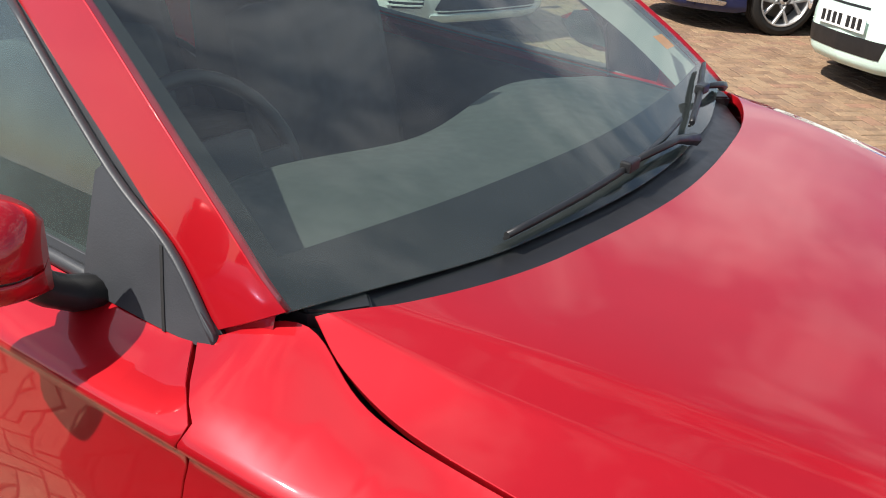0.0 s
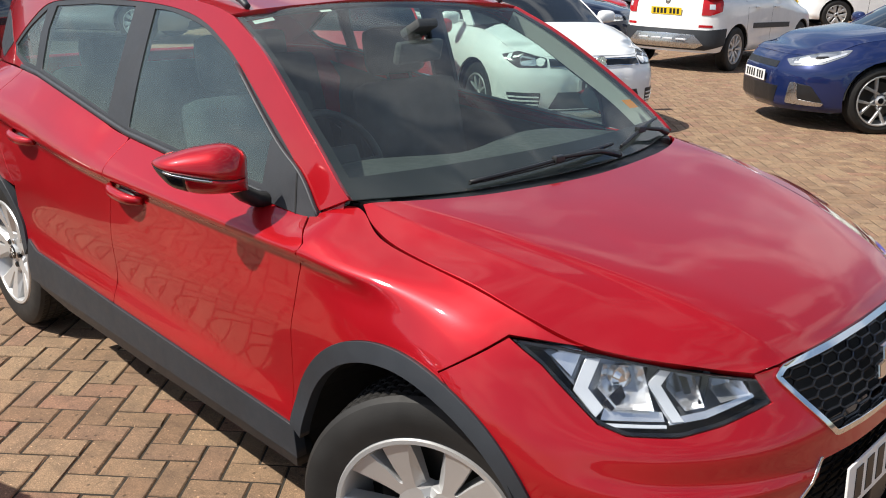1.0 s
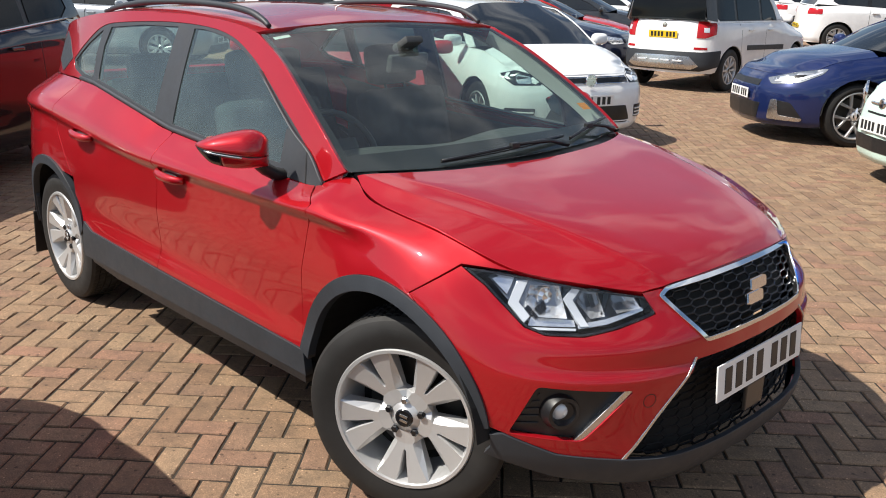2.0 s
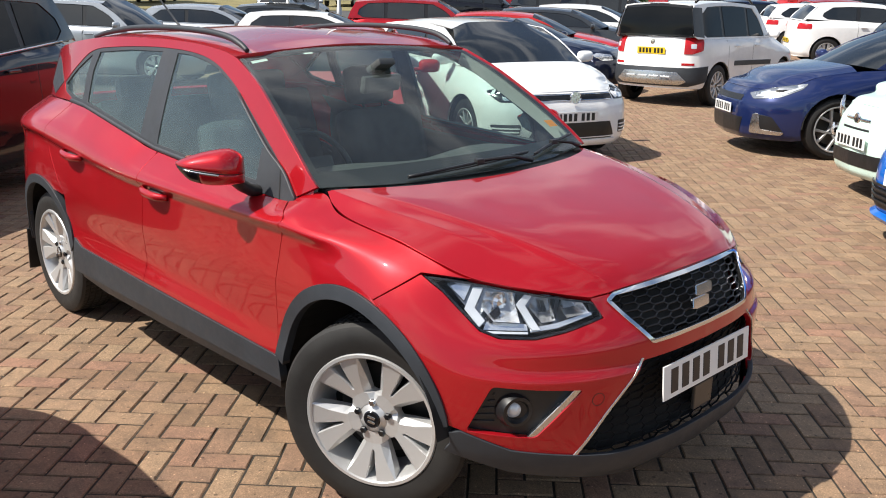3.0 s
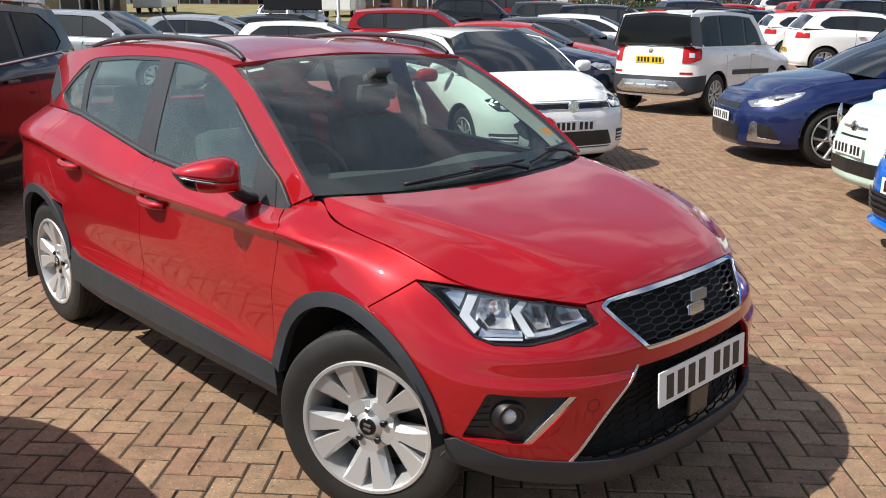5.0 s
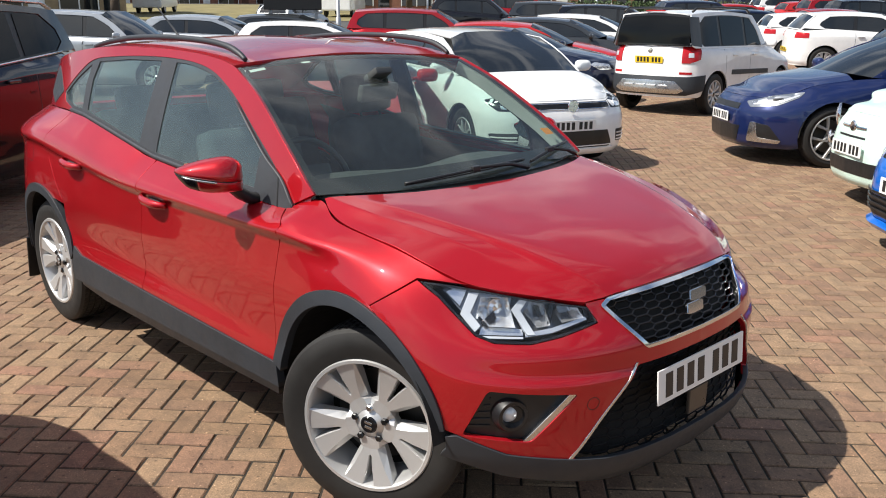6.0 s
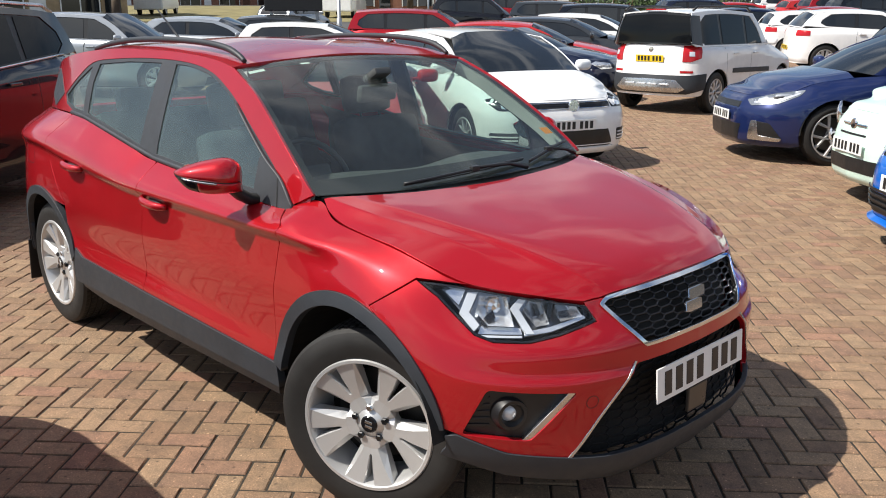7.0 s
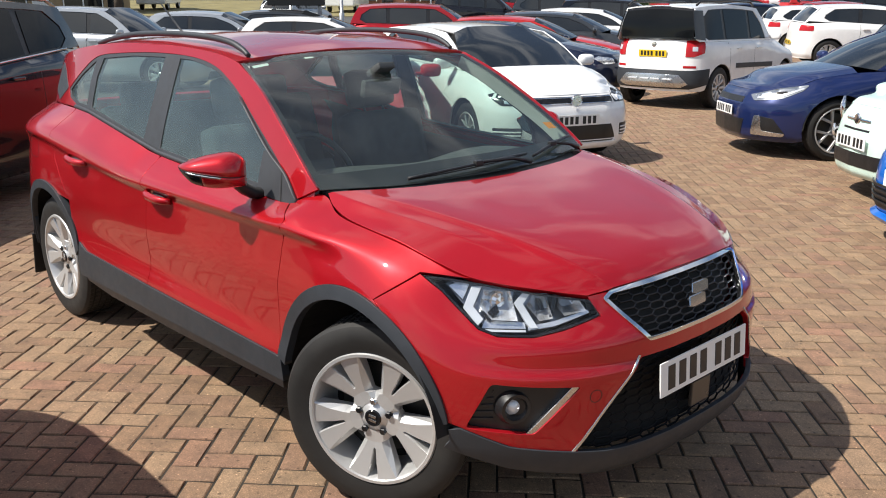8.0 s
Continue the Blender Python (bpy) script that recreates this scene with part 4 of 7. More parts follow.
screen = Loft([
    [(-0.165, 0, 1.012), (-0.40, 0, 1.145), (-0.64, 0, 1.272), (-0.85, 0, 1.368), (-1.045, 0, 1.445)],
    [(-0.20, -0.36, 1.010), (-0.42, -0.35, 1.138), (-0.65, -0.335, 1.262), (-0.85, -0.32, 1.357), (-1.022, -0.31, 1.435)],
    [(x + 0.004, y + 0.006, z) for x, y, z in screen_edge],
], [0, 0.55, 1.0])
loft_sheet("windscreen", screen, GLASS, car, 30, 41, deep=0.004, off=-0.004, label="clear laminated windscreen")
# black ceramic border of the glass
for name, u, v in (("screen_border", (0.0, 0.105), (-1, 1)), ("screen_border", (0.975, 1.0), (-0.95, 0.95)), ("screen_border", (0.10, 1.0), (0.955, 1.0)), ("screen_border", (0.10, 1.0), (-1.0, -0.955))):
    loft_sheet(name, screen, SCREENBLACK, car, 24, 30, u, v, -0.0075, 0.0)
rear_glass = Loft([[(-2.87, 0, 1.40), (-2.99, 0, 1.28), (-3.10, 0, 1.12)], [(-2.85, -0.45, 1.37), (-2.95, -0.52, 1.26), (-3.03, -0.57, 1.12)]])
loft_sheet("rear_window", rear_glass, GLASS, car, 12, 16, deep=0.004, label="clear rear window")
loft_sheet("tailgate_frame", Loft([[(-2.85, -0.452, 1.368), (-2.95, -0.522, 1.258), (-3.03, -0.572, 1.118)], [(-2.815, -0.50, 1.363), (-2.915, -0.575, 1.22), (-2.985, -0.60, 1.115)]]), RED, car, 10, 6, v=(0, 1))
wheel(car, pose(FX + 0.012, -0.735, 0.327, 0, 0, 25), label="front wheel with silver ten-spoke alloy", arms=True)
wheel(car, pose(FX + 0.012, 0.735, 0.327, 0, 0, 205), arms=True)
wheel(car, pose(RX + 0.01, -0.745, 0.327, 0, 20, 0), arms=True)
wheel(car, pose(RX + 0.01, 0.745, 0.327, 0, 0, 180), arms=True)
# floor pan and wheel housings
fb = bmesh.new()
box(fb, (1.75, 1.56, 0.06), pose(-1.28, 0, 0.28))
box(fb, (0.5, 1.06, 0.3), pose(0.1, 0, 0.42), 0.05)
box(fb, (0.9, 1.06, 0.2), pose(-2.6, 0, 0.45), 0.05)
part("underbody", fb, DARK, car)
for x in (AF[0] - 0.005, AR[0]):
    for sgn in (-1, 1):
        bm = bmesh.new()
        pts = [(x + 0.40 * math.cos(a), 0.34 + 0.40 * math.sin(a)) for a in np.linspace(0.14, math.pi + 0.15, 26)]
        rows = [[bm.verts.new((px, sgn * y, pz)) for px, pz in pts] for y in (0.845, 0.52)]
        for i in range(25):
            bm.faces.new((rows[0][i], rows[0][i + 1], rows[1][i + 1], rows[1][i]))
        bm.faces.new(rows[1])
        part("wheel_housing", bm, DARK, car)
# grille: bright frame, dark bed and a net of long hexagons
g_out = both(grille)
sheet("grille_frame", body, shrink(soft(g_out, 0.012), 0.0005), [shrink(soft(g_out, 0.012), 0.0115)], CHROME, car, 0.02, 0.007, 0.03, label="bright chrome grille frame")
sheet("grille_bed", body.back(0.045), soft(g_out, 0.012), [], DARK, car, 0.04, 0, 0)
sheet("intake_bed", body.back(0.06), both(intake), [], DARK, car, 0.04, 0, 0)


def hex_net(poly, inset, du, dz, r, lean=0.0):
    """Stretched hexagon cells over an outline of the shell, as bars."""
    bm = bmesh.new()
    P = np.array(poly)
    lo, hi = P.min(0), P.max(0)
    col, u = 0, lo[0]
    while u < hi[0] + du:
        z = lo[1] + (dz / 2 if col % 2 else 0)
        while z < hi[1] + dz:
            six = [(u - 0.5 * du, z), (u - 0.30 * du, z + 0.5 * dz), (u + 0.30 * du, z + 0.5 * dz), (u + 0.5 * du, z), (u + 0.30 * du, z - 0.5 * dz), (u - 0.30 * du, z - 0.5 * dz)]
            if inside(P, np.array([[u, z]]))[0]:
                a = body(np.array([q[0] for q in six]), np.array([q[1] for q in six]), inset)
                tube(bm, [tuple(q) for q in a], r, 5, closed=True)
            z += dz
        col, u = col + 1, u + 0.8 * du
    return bm


part("grille_net", hex_net(shrink(g_out, 0.012), 0.014, 0.082, 0.0195, 0.0038), NET, car, "black honeycomb grille")
part("intake_net", hex_net(shrink(both(intake), 0.01), 0.040, 0.080, 0.026, 0.0036), INTAKE, car)
# the badge as a plain bright shape of two leaning slabs
for dz in (0.0215, -0.0215):
    bm = bmesh.new()
    prism(bm, [(-0.050, -0.014), (-0.028, -0.019), (0.044, -0.018), (0.050, 0.012), (0.028, 0.019), (-0.044, 0.018)], Matrix(), 0.010, 0.003)
    o = part("badge", bm, CHROME, car)
    o.matrix_local = pose(0.742, 0.004 * (1 if dz > 0 else -1), 0.738 + dz, 90, 0, 90) @ pose(0, 0, 0, -14, 0, 0)
number_plate(car, pose(0.792, 0, 0.522, 0, -4, 0))
sb = part("radar_panel", box(bmesh.new(), (0.012, 0.11, 0.085), None, 0.004), plain("brown_plastic", (0.05, 0.042, 0.035), 0.3, 0, 40, 0.02, 0.1), car)
sb.matrix_local = pose(0.776, 0.01, 0.405)

for side in (False, True):
    sgn = -1 if side else 1
    flipm = Matrix.Diagonal((1, sgn, 1, 1))
    # the far mirror is folded back against the door
    foldm = Matrix.Translation((-0.58, 0.85, 0)) @ Matrix.Rotation(radians(56), 4, "Z") @ Matrix.Translation((0.58, -0.85, 0)) @ flipm if side else flipm
    edge_l = soft(hl + hl_in, 0.012, 3)
    sheet("lamp_housing", body.back(0.055), edge_l, [], LAMPDARK, car, 0.03, 0, 0, flip=side)
    sheet("lamp_border", body.back(0.003), shrink(edge_l, 0.002), [shrink(edge_l, 0.0065)], GLOSSBLACK, car, 0.02, 0, 0.05, flip=side)
    guide1 = [(0.892, 0.822), (0.856, 0.823), (0.881, 0.769), (0.842, 0.737), (0.858, 0.722), (0.914, 0.766)]
    floor_ = [(0.838, 0.728), (0.700, 0.722), (0.697, 0.708), (0.846, 0.709)]
    sheet("lamp_floor", body.back(0.034), floor_, [], LAMPIN, car, 0.02, 0, 0.01, flip=side)
    sheet("lamp_line", body.back(0.012), [(0.850, 0.7125), (0.700, 0.7105), (0.700, 0.7065), (0.850, 0.7075)], [], LAMPWHITE, car, 0.02, 0, 0.006, flip=side)
    guide2 = [(0.705, 0.809), (0.738, 0.778), (0.684, 0.715), (0.658, 0.715), (0.706, 0.776), (0.680, 0.807)]
    for g in (guide1, guide2):
        sheet("light_guide", body.back(0.012), g, [], LAMPWHITE, car, 0.02, 0, 0.016, flip=side)
    bowl1 = [(0.848, 0.812), (0.752, 0.812), (0.725, 0.731), (0.813, 0.734), (0.858, 0.769)]
    bowl2 = [(0.672, 0.801), (0.623, 0.795), (0.603, 0.735), (0.650, 0.730), (0.693, 0.772)]
    ind = [(0.575, 0.792), (0.507, 0.786), (0.483, 0.751), (0.563, 0.741), (0.586, 0.769)]
    for g, dp in ((bowl1, 0.05), (bowl2, 0.045), (ind, 0.04)):
        g = np.array(g)
        mid = g.mean(0)
        # a faceted reflector: the outline falls back to a small floor
        bm = bmesh.new()
        rings = []
        for f, dd in ((1.0, 0.014), (0.86, 0.026), (0.55, dp + 0.012), (0.3, dp + 0.02)):
            q = mid + (g - mid) * f
            rings.append([bm.verts.new(v) for v in body(q[:, 0], q[:, 1], dd)])
        for a, b in zip(rings, rings[1:]):
            for i in range(len(g)):
                bm.faces.new((a[i], a[(i + 1) % len(g)], b[(i + 1) % len(g)], b[i]))
        bm.faces.new(rings[-1])
        bm.transform(flipm)
        bmesh.ops.recalc_face_normals(bm, faces=bm.faces[:])
        part("reflector", bm, LAMPIN, car)
    for fin in ([(0.842, 0.742), (0.822, 0.730), (0.790, 0.752), (0.800, 0.772)], [(0.735, 0.808), (0.700, 0.806), (0.742, 0.776)], [(0.596, 0.800), (0.580, 0.798), (0.600, 0.740), (0.612, 0.738)], [(0.655, 0.790), (0.640, 0.788), (0.628, 0.758), (0.642, 0.756)], [(0.480, 0.782), (0.462, 0.778), (0.452, 0.752), (0.474, 0.748)]):
        sheet("lamp_fin", body.back(0.02), fin, [], GLOSSBLACK, car, 0.03, 0, 0.012, flip=side)
    wedge = [(0.985, 0.818), (0.945, 0.832), (0.905, 0.829), (0.925, 0.782)]
    sheet("lamp_facet", body.back(0.03), wedge, [], LAMPIN, car, 0.03, 0, 0.01, flip=side)
    low = [(0.69, 0.708), (0.60, 0.716), (0.47, 0.744), (0.475, 0.752), (0.60, 0.727), (0.69, 0.717)]
    sheet("lamp_strip", body.back(0.02), low, [], LAMPIN, car, 0.02, 0, 0.01, flip=side)
    p = body(np.array([0.795]), np.array([0.772]), 0.055)[0]
    revolve([(0.0, -0.016), (0.016, -0.012), (0.024, 0.0), (0.027, 0.0), (0.027, 0.02)], 20, CHROME, "lamp_bulb", car, pose(p[0], p[1] * sgn, p[2], 0, 0, 90 - 18 * sgn))
    # fog lamp in its dark pocket, satin blade along the inner edge
    p = body(np.array([0.737]), np.array([0.490]), 0.022)[0]
    fm = pose(p[0], p[1] * sgn, p[2], 0, 0, 90 - 24 * sgn)
    revolve([(0.026, 0.010), (0.028, -0.004), (0.036, -0.018), (0.046, -0.018), (0.055, 0.004), (0.056, 0.03)], 32, BLACK, "fog_bezel", car, fm)
    revolve([(0.0, -0.010), (0.012, -0.008), (0.020, -0.003), (0.027, 0.004)], 24, LAMPWHITE, "fog_lamp", car, fm, "round fog lamp")
    for k in range(5):
        z = 0.445 + 0.022 * k
        fin = [(0.870 - 0.016 * k, z), (0.800, z + 0.004), (0.800, z + 0.010), (0.868 - 0.016 * k, z + 0.006)]
        sheet("fog_fin", body.back(0.017), fin, [], BLACK, car, 0.03, 0, 0.006, flip=side)
    blade = [(0.537, 0.556), (0.560, 0.556), (0.700, 0.410), (0.677, 0.402)]
    sheet("fog_blade", body.back(0.004), blade, [], SATIN, car, 0.02, 0.0, 0.02, flip=side, label="satin silver blade")
    line = [(0.318, 0.612), (0.326, 0.612), (0.562, 0.340), (0.552, 0.340)]
    sheet("intake_line", body, line, [], SATIN, car, 0.03, 0.003, 0.012, flip=side)
    ts = np.radians(np.linspace(0, 360, 20, endpoint=False))
    cap = [(0.486 + 0.021 * math.cos(a), 0.515 + 0.021 * math.sin(a)) for a in ts]
    if not side:
        sheet("tow_cover", body, cap, [shrink(cap, 0.002)], INK, car, 0.02, 0.0006, 0)
    # door handles, each over a black bulge that paints in the shade of its cup
    for x, z in ((-1.245, 0.862), (-2.06, 0.915)):
        c0 = body(np.array([sx(x)]), np.array([z]))[0]
        bm = bmesh.new()
        tube(bm, [(x + 0.105 * t, (c0[1] - 0.004 - 0.034 * (1 - abs(t) ** 3)) * sgn, z + 0.004 - 0.006 * t) for t in np.linspace(-1, 1, 15)], [0.010 + 0.006 * (1 - abs(t) ** 4) for t in np.linspace(-1, 1, 15)], 8, flat=1.15)
        part("door_handle", bm, RED, car)
        bm = bmesh.new()
        tube(bm, [(x + 0.07 * t, (c0[1] + 0.002 - 0.004) * sgn, z - 0.004) for t in np.linspace(-1, 1, 7)], [0.016 * (1 - 0.6 * abs(t) ** 3) for t in np.linspace(-1, 1, 7)], 8, flat=1.3)
        part("handle_shadow_cup", bm, BLACK, car)
    # door mirror: red shell over a dark foot
    inner, outer = Vector((-0.552, -0.853, 1.054)), Vector((-0.711, -1.026, 1.082))
    ax = outer - inner
    fore = Vector((0.735, -0.676, 0)).normalized()
    ts_ = np.linspace(0, 1, 25)
    up_ = pchip([0, 0.06, 0.2, 0.5, 0.8, 0.95, 1], [0.046, 0.064, 0.074, 0.058, 0.030, 0.012, 0.004], ts_)
    dn_ = pchip([0, 0.2, 0.5, 0.75, 0.9, 1], [0.040, 0.050, 0.060, 0.054, 0.030, 0.006], ts_)
    dp_ = pchip([0, 0.08, 0.3, 0.7, 0.93, 1], [0.030, 0.062, 0.085, 0.074, 0.038, 0.010], ts_)

    def mirror_piece(name, i0, i1, angles, mat, lift=0.0, label=""):
        """A band of the mirror's housing between two stations, over a range of angles round its long axis."""
        bm = bmesh.new()
        rings = []
        for i in range(i0, i1):
            c0 = inner + ax * ts_[i]
            ring = []
            for a in angles:
                ca, sa = math.cos(math.radians(a)), math.sin(math.radians(a))
                hz = (up_[i] if sa > 0 else dn_[i]) * math.copysign(abs(sa) ** 0.85, sa)
                ring.append(bm.verts.new(c0 + fore * (dp_[i] * abs(ca) ** 0.8 + lift) + Vector((0, 0, hz + lift * sa))))
            ring.append(bm.verts.new(c0 + Vector((0, 0, 0))))
            rings.append(ring)
        k = len(rings[0])
        for a, b in zip(rings, rings[1:]):
            for q in range(k):
                f = bm.faces.new((a[q], a[(q + 1) % k], b[(q + 1) % k], b[q]))
                f.smooth = q < k - 2
        bm.faces.new(rings[0])
        bm.faces.new(rings[-1][::-1])
        bm.transform(foldm)
        bmesh.ops.recalc_face_normals(bm, faces=bm.faces[:])
        return part(name, bm, mat, car, label)

    mirror_piece("mirror_cap", 0, 25, np.linspace(-1, 90, 12), RED)
    mirror_piece("mirror_skirt", 0, 15, np.linspace(-90, -4, 10), RED)
    mirror_piece("mirror_base", 14, 25, np.linspace(-90, -4, 10), GLOSSBLACK)
    mirror_piece("mirror_groove", 1, 23, np.linspace(-5, -1, 3), BLACK, -0.002)
    mirror_piece("indicator_strip", 7, 21, np.linspace(-9, -4, 3), SATIN, 0.0012)
    bm = bmesh.new()
    tube(bm, [(-0.580, -0.775, 0.968), (-0.585, -0.815, 0.978), (-0.588, -0.845, 0.996), (-0.592, -0.868, 1.022), (-0.596, -0.885, 1.045)], [0.030, 0.032, 0.032, 0.036, 0.046], 12, flat=0.7)
    bm.transform(flipm)
    part("mirror_foot", bm, BLACK, car)
    gb_ = bmesh.new()
    prism(gb_, [(0.02, -0.045), (0.20, -0.045), (0.225, -0.01), (0.20, 0.03), (0.06, 0.058), (0.02, 0.05)], Matrix(((ax.x / ax.length, 0, -fore.x, inner.x - fore.x * 0.002), (ax.y / ax.length, 0, -fore.y, inner.y - fore.y * 0.002), (ax.z / ax.length, 1, 0, inner.z), (0, 0, 0, 1))), 0.004)
    gb_.transform(foldm)
    part("mirror_glass", gb_, CHROME, car)
    # dark triangle ahead of the window, split by the door gap
    tri = [(-0.612, 1.112), (-0.596, 1.119), (-0.465, 1.049), (-0.374, 0.972), (-0.375, 0.962), (-0.389, 0.957), (-0.455, 0.959), (-0.602, 0.967), (-0.606, 1.01)]
    sheet("corner_trim", upper, soft(tri, 0.006, 3), [], TRIM, car, 0.02, 0.012, 0.03, flip=side, label="grey plastic corner trim")
    rim_pts = upper(*zip(*spline([(-0.371, 0.967), (-0.465, 1.053), (-0.598, 1.123), (-0.86, 1.287)], 18)))
    part("corner_rim", tube(bmesh.new(), [(x, (y - 0.007) * sgn, z) for x, y, z in rim_pts], 0.0065, 8, flat=0.55), TRIM, car)
    gap = [(-0.447, 0.958), (-0.452, 0.958), (-0.478, 1.054), (-0.473, 1.054)]
    sheet("trim_gap", upper, gap, [], DARK, car, 0.03, 0.0135, 0, flip=side)
    belt = [(x, z + 0.006) for x, z in ((-0.47, 0.966), (-0.60, 0.972), (-0.8, 0.981), (-1.0, 0.992), (-1.39, 1.016), (-1.58, 1.045), (-1.96, 1.108), (-2.12, 1.130), (-2.30, 1.138))]
    part("belt_seal", tube(bmesh.new(), [(q[0], (q[1] - 0.001) * sgn, q[2]) for q in upper([b[0] for b in belt], [b[1] for b in belt])], [0.003] + [0.009] * (len(belt) - 1), 8, flat=1.2), TRIM, car)
    # mud flap behind the rear wheel
    part("mud_flap", box(bmesh.new(), (0.012, 0.2, 0.24), pose(-2.93, -0.76 * sgn, 0.27, 0, 8, 0), 0.004), BLACK, car)

# cowl below the screen, wipers
cowl = Loft([[(-0.09, 0, 0.985), (-0.15, 0, 0.992), (-0.19, 0, 1.004)], [(-0.11, -0.36, 0.985), (-0.17, -0.36, 0.992), (-0.22, -0.36, 1.003)], [(-0.24, -0.63, 0.985), (-0.275, -0.66, 0.994), (-0.315, -0.71, 1.012)]], [0, 0.55, 1])
loft_sheet("cowl_panel", cowl, BLACK, car, 8, 40)


for sgn in (-1, 1):
    bm = prism(bmesh.new(), [(-0.244, -0.640), (-0.266, -0.674), (-0.296, -0.698), (-0.335, -0.706), (-0.318, -0.655), (-0.272, -0.615)], Matrix.Translation((0, 0, 0.985)), 0.023, 0.004)
    bm.transform(Matrix.Diagonal((1, -sgn, 1, 1)))
    bmesh.ops.recalc_face_normals(bm, faces=bm.faces[:])
    part("cowl_end", bm, BLACK, car)


def on_screen(u, v, up):
    p = screen(np.array([u]), np.array([v]))[0]
    q = screen(np.array([u + 0.02]), np.array([v]))[0] - p
    r = screen(np.array([u]), np.array([v + 0.02]))[0] - p
    n = np.cross(q, r)
    n = n / np.linalg.norm(n) * (1 if n[2] > 0 else -1)
    return tuple(p + n * up)


for v0, v1, u0, u1 in ((0.60, -0.40, 0.012, 0.045), (-0.44, -0.92, 0.025, 0.09)):
    bm = bmesh.new()
    tube(bm, [on_screen(u0 + (u1 - u0) * t, v0 + (v1 - v0) * t, 0.013 + 0.007 * math.sin(math.pi * t)) for t in np.linspace(0, 1, 14)], 0.0055, 6)
    tube(bm, [on_screen(u0 + (u1 - u0) * t, v0 + (v1 - v0) * t, 0.006) for t in np.linspace(0, 1, 14)], 0.003, 5)
    box(bm, (0.02, 0.04, 0.02), Matrix.Translation(on_screen((u0 + u1) / 2, (v0 + v1) / 2, 0.024)), 0.004)
    vm = (v0 + v1) / 2
    tube(bm, [on_screen((u0 + u1) / 2, vm, 0.028), on_screen(0.02, vm + (v1 - v0) * 0.30, 0.026), on_screen(0.0, vm + (v1 - v0) * 0.46, 0.012)], [0.005, 0.008, 0.013], 6)
    part("wiper", bm, BLACK, car, "black wiper arm and blade")

# aerial, stickers on the glass
part("aerial", tube(bmesh.new(), [(-2.58, 0, 1.445), (-2.61, 0, 1.475), (-2.86, 0, 1.64)], [0.016, 0.008, 0.004], 6), BLACK, car)
for name, u, v, mat in (("paper_slip", (0.945, 0.972), (0.80, 0.92), PAPER), ("paper_slip", (0.952, 0.968), (0.42, 0.50), PAPER), ("round_sticker", (0.20, 0.255), (-0.945, -0.875), AMBER)):
    loft_sheet(name, screen, mat, car, 5, 5, u, v, -0.011, 0)

# cabin
dash = Loft([
    [(-0.19, 0, 0.985), (-0.30, 0, 0.995), (-0.48, 0, 1.000), (-0.62, 0, 0.985), (-0.68, 0, 0.93), (-0.70, 0, 0.70)],
    [(-0.24, -0.40, 0.985), (-0.33, -0.40, 0.998), (-0.50, -0.40, 1.012), (-0.66, -0.40, 1.005), (-0.72, -0.40, 0.95), (-0.70, -0.40, 0.70)],
    [(-0.34, -0.66, 0.98), (-0.42, -0.68, 0.985), (-0.52, -0.70, 0.985), (-0.64, -0.71, 0.97), (-0.68, -0.71, 0.92), (-0.68, -0.71, 0.70)],
], [0, 0.55, 1])
loft_sheet("dashboard", dash, DASH, car, 24, 31)
loft_sheet("headliner", roof, plain("grey_headliner", (0.34, 0.34, 0.33), 0.9, 0, 80, 0.05, 0.08), car, 20, 21, (0.02, 0.98), (-0.97, 0.97), -0.035, 0)
for side in (False, True):
    pan_ = [(sx(-0.45), 0.93), (sx(-1.4), 0.975), (sx(-2.3), 1.08), (sx(-2.3), 0.35), (sx(-0.45), 0.35)]
    sheet("door_lining", body.back(0.085), pan_, [], DASH, car, 0.1, 0, 0, flip=side)


LINING = plain("pale_pillar_lining", (0.52, 0.54, 0.52), 0.8, 0, 60, 0.05, 0.06)
for side in (False, True):
    inner_p = list(ws_edge) + [q for q in dlo[:45] if q[0] > -1.02][::-1]
    sheet("pillar_lining", upper, inner_p, [], LINING, car, 0.05, -0.034, 0, flip=side)


def seat(x, y, name="seat"):
    bm = bmesh.new()
    box(bm, (0.50, 0.50, 0.16), pose(x + 0.22, y, 0.52, 0, -6, 0), 0.05)
    box(bm, (0.15, 0.48, 0.62), pose(x - 0.12, y, 0.82, 0, -16, 0), 0.055)
    box(bm, (0.10, 0.27, 0.19), pose(x - 0.27, y, 1.225, 0, -12, 0), 0.045)
    for dy in (-0.06, 0.06):
        tube(bm, [(x - 0.21, y + dy, 1.08), (x - 0.26, y + dy, 1.18)], 0.007, 6)
    for f in bm.faces:
        f.smooth = True
    part(name, bm, CLOTH, car, "dark cloth seat with headrest")


seat(-1.12, -0.37)
seat(-1.12, 0.37)
bm = bmesh.new()
box(bm, (0.5, 1.3, 0.16), pose(-1.95, 0, 0.55, 0, -6, 0), 0.05)
box(bm, (0.14, 1.28, 0.60), pose(-2.25, 0, 0.84, 0, -20, 0), 0.05)
for y in (-0.38, 0.38):
    box(bm, (0.09, 0.25, 0.14), pose(-2.37, y, 1.17, 0, -12, 0), 0.04)
part("rear_bench", bm, CLOTH, car)
bm = bmesh.new()
cz = Vector((-0.82, -0.37, 0.945))
tilt = pose(*cz, 0, 62, 0)
tube(bm, [tuple(tilt @ Vector((0.185 * math.cos(a), 0.185 * math.sin(a), 0))) for a in np.linspace(0, math.tau, 28, endpoint=False)], 0.015, 6, closed=True)
box(bm, (0.14, 0.20, 0.04), tilt, 0.015)
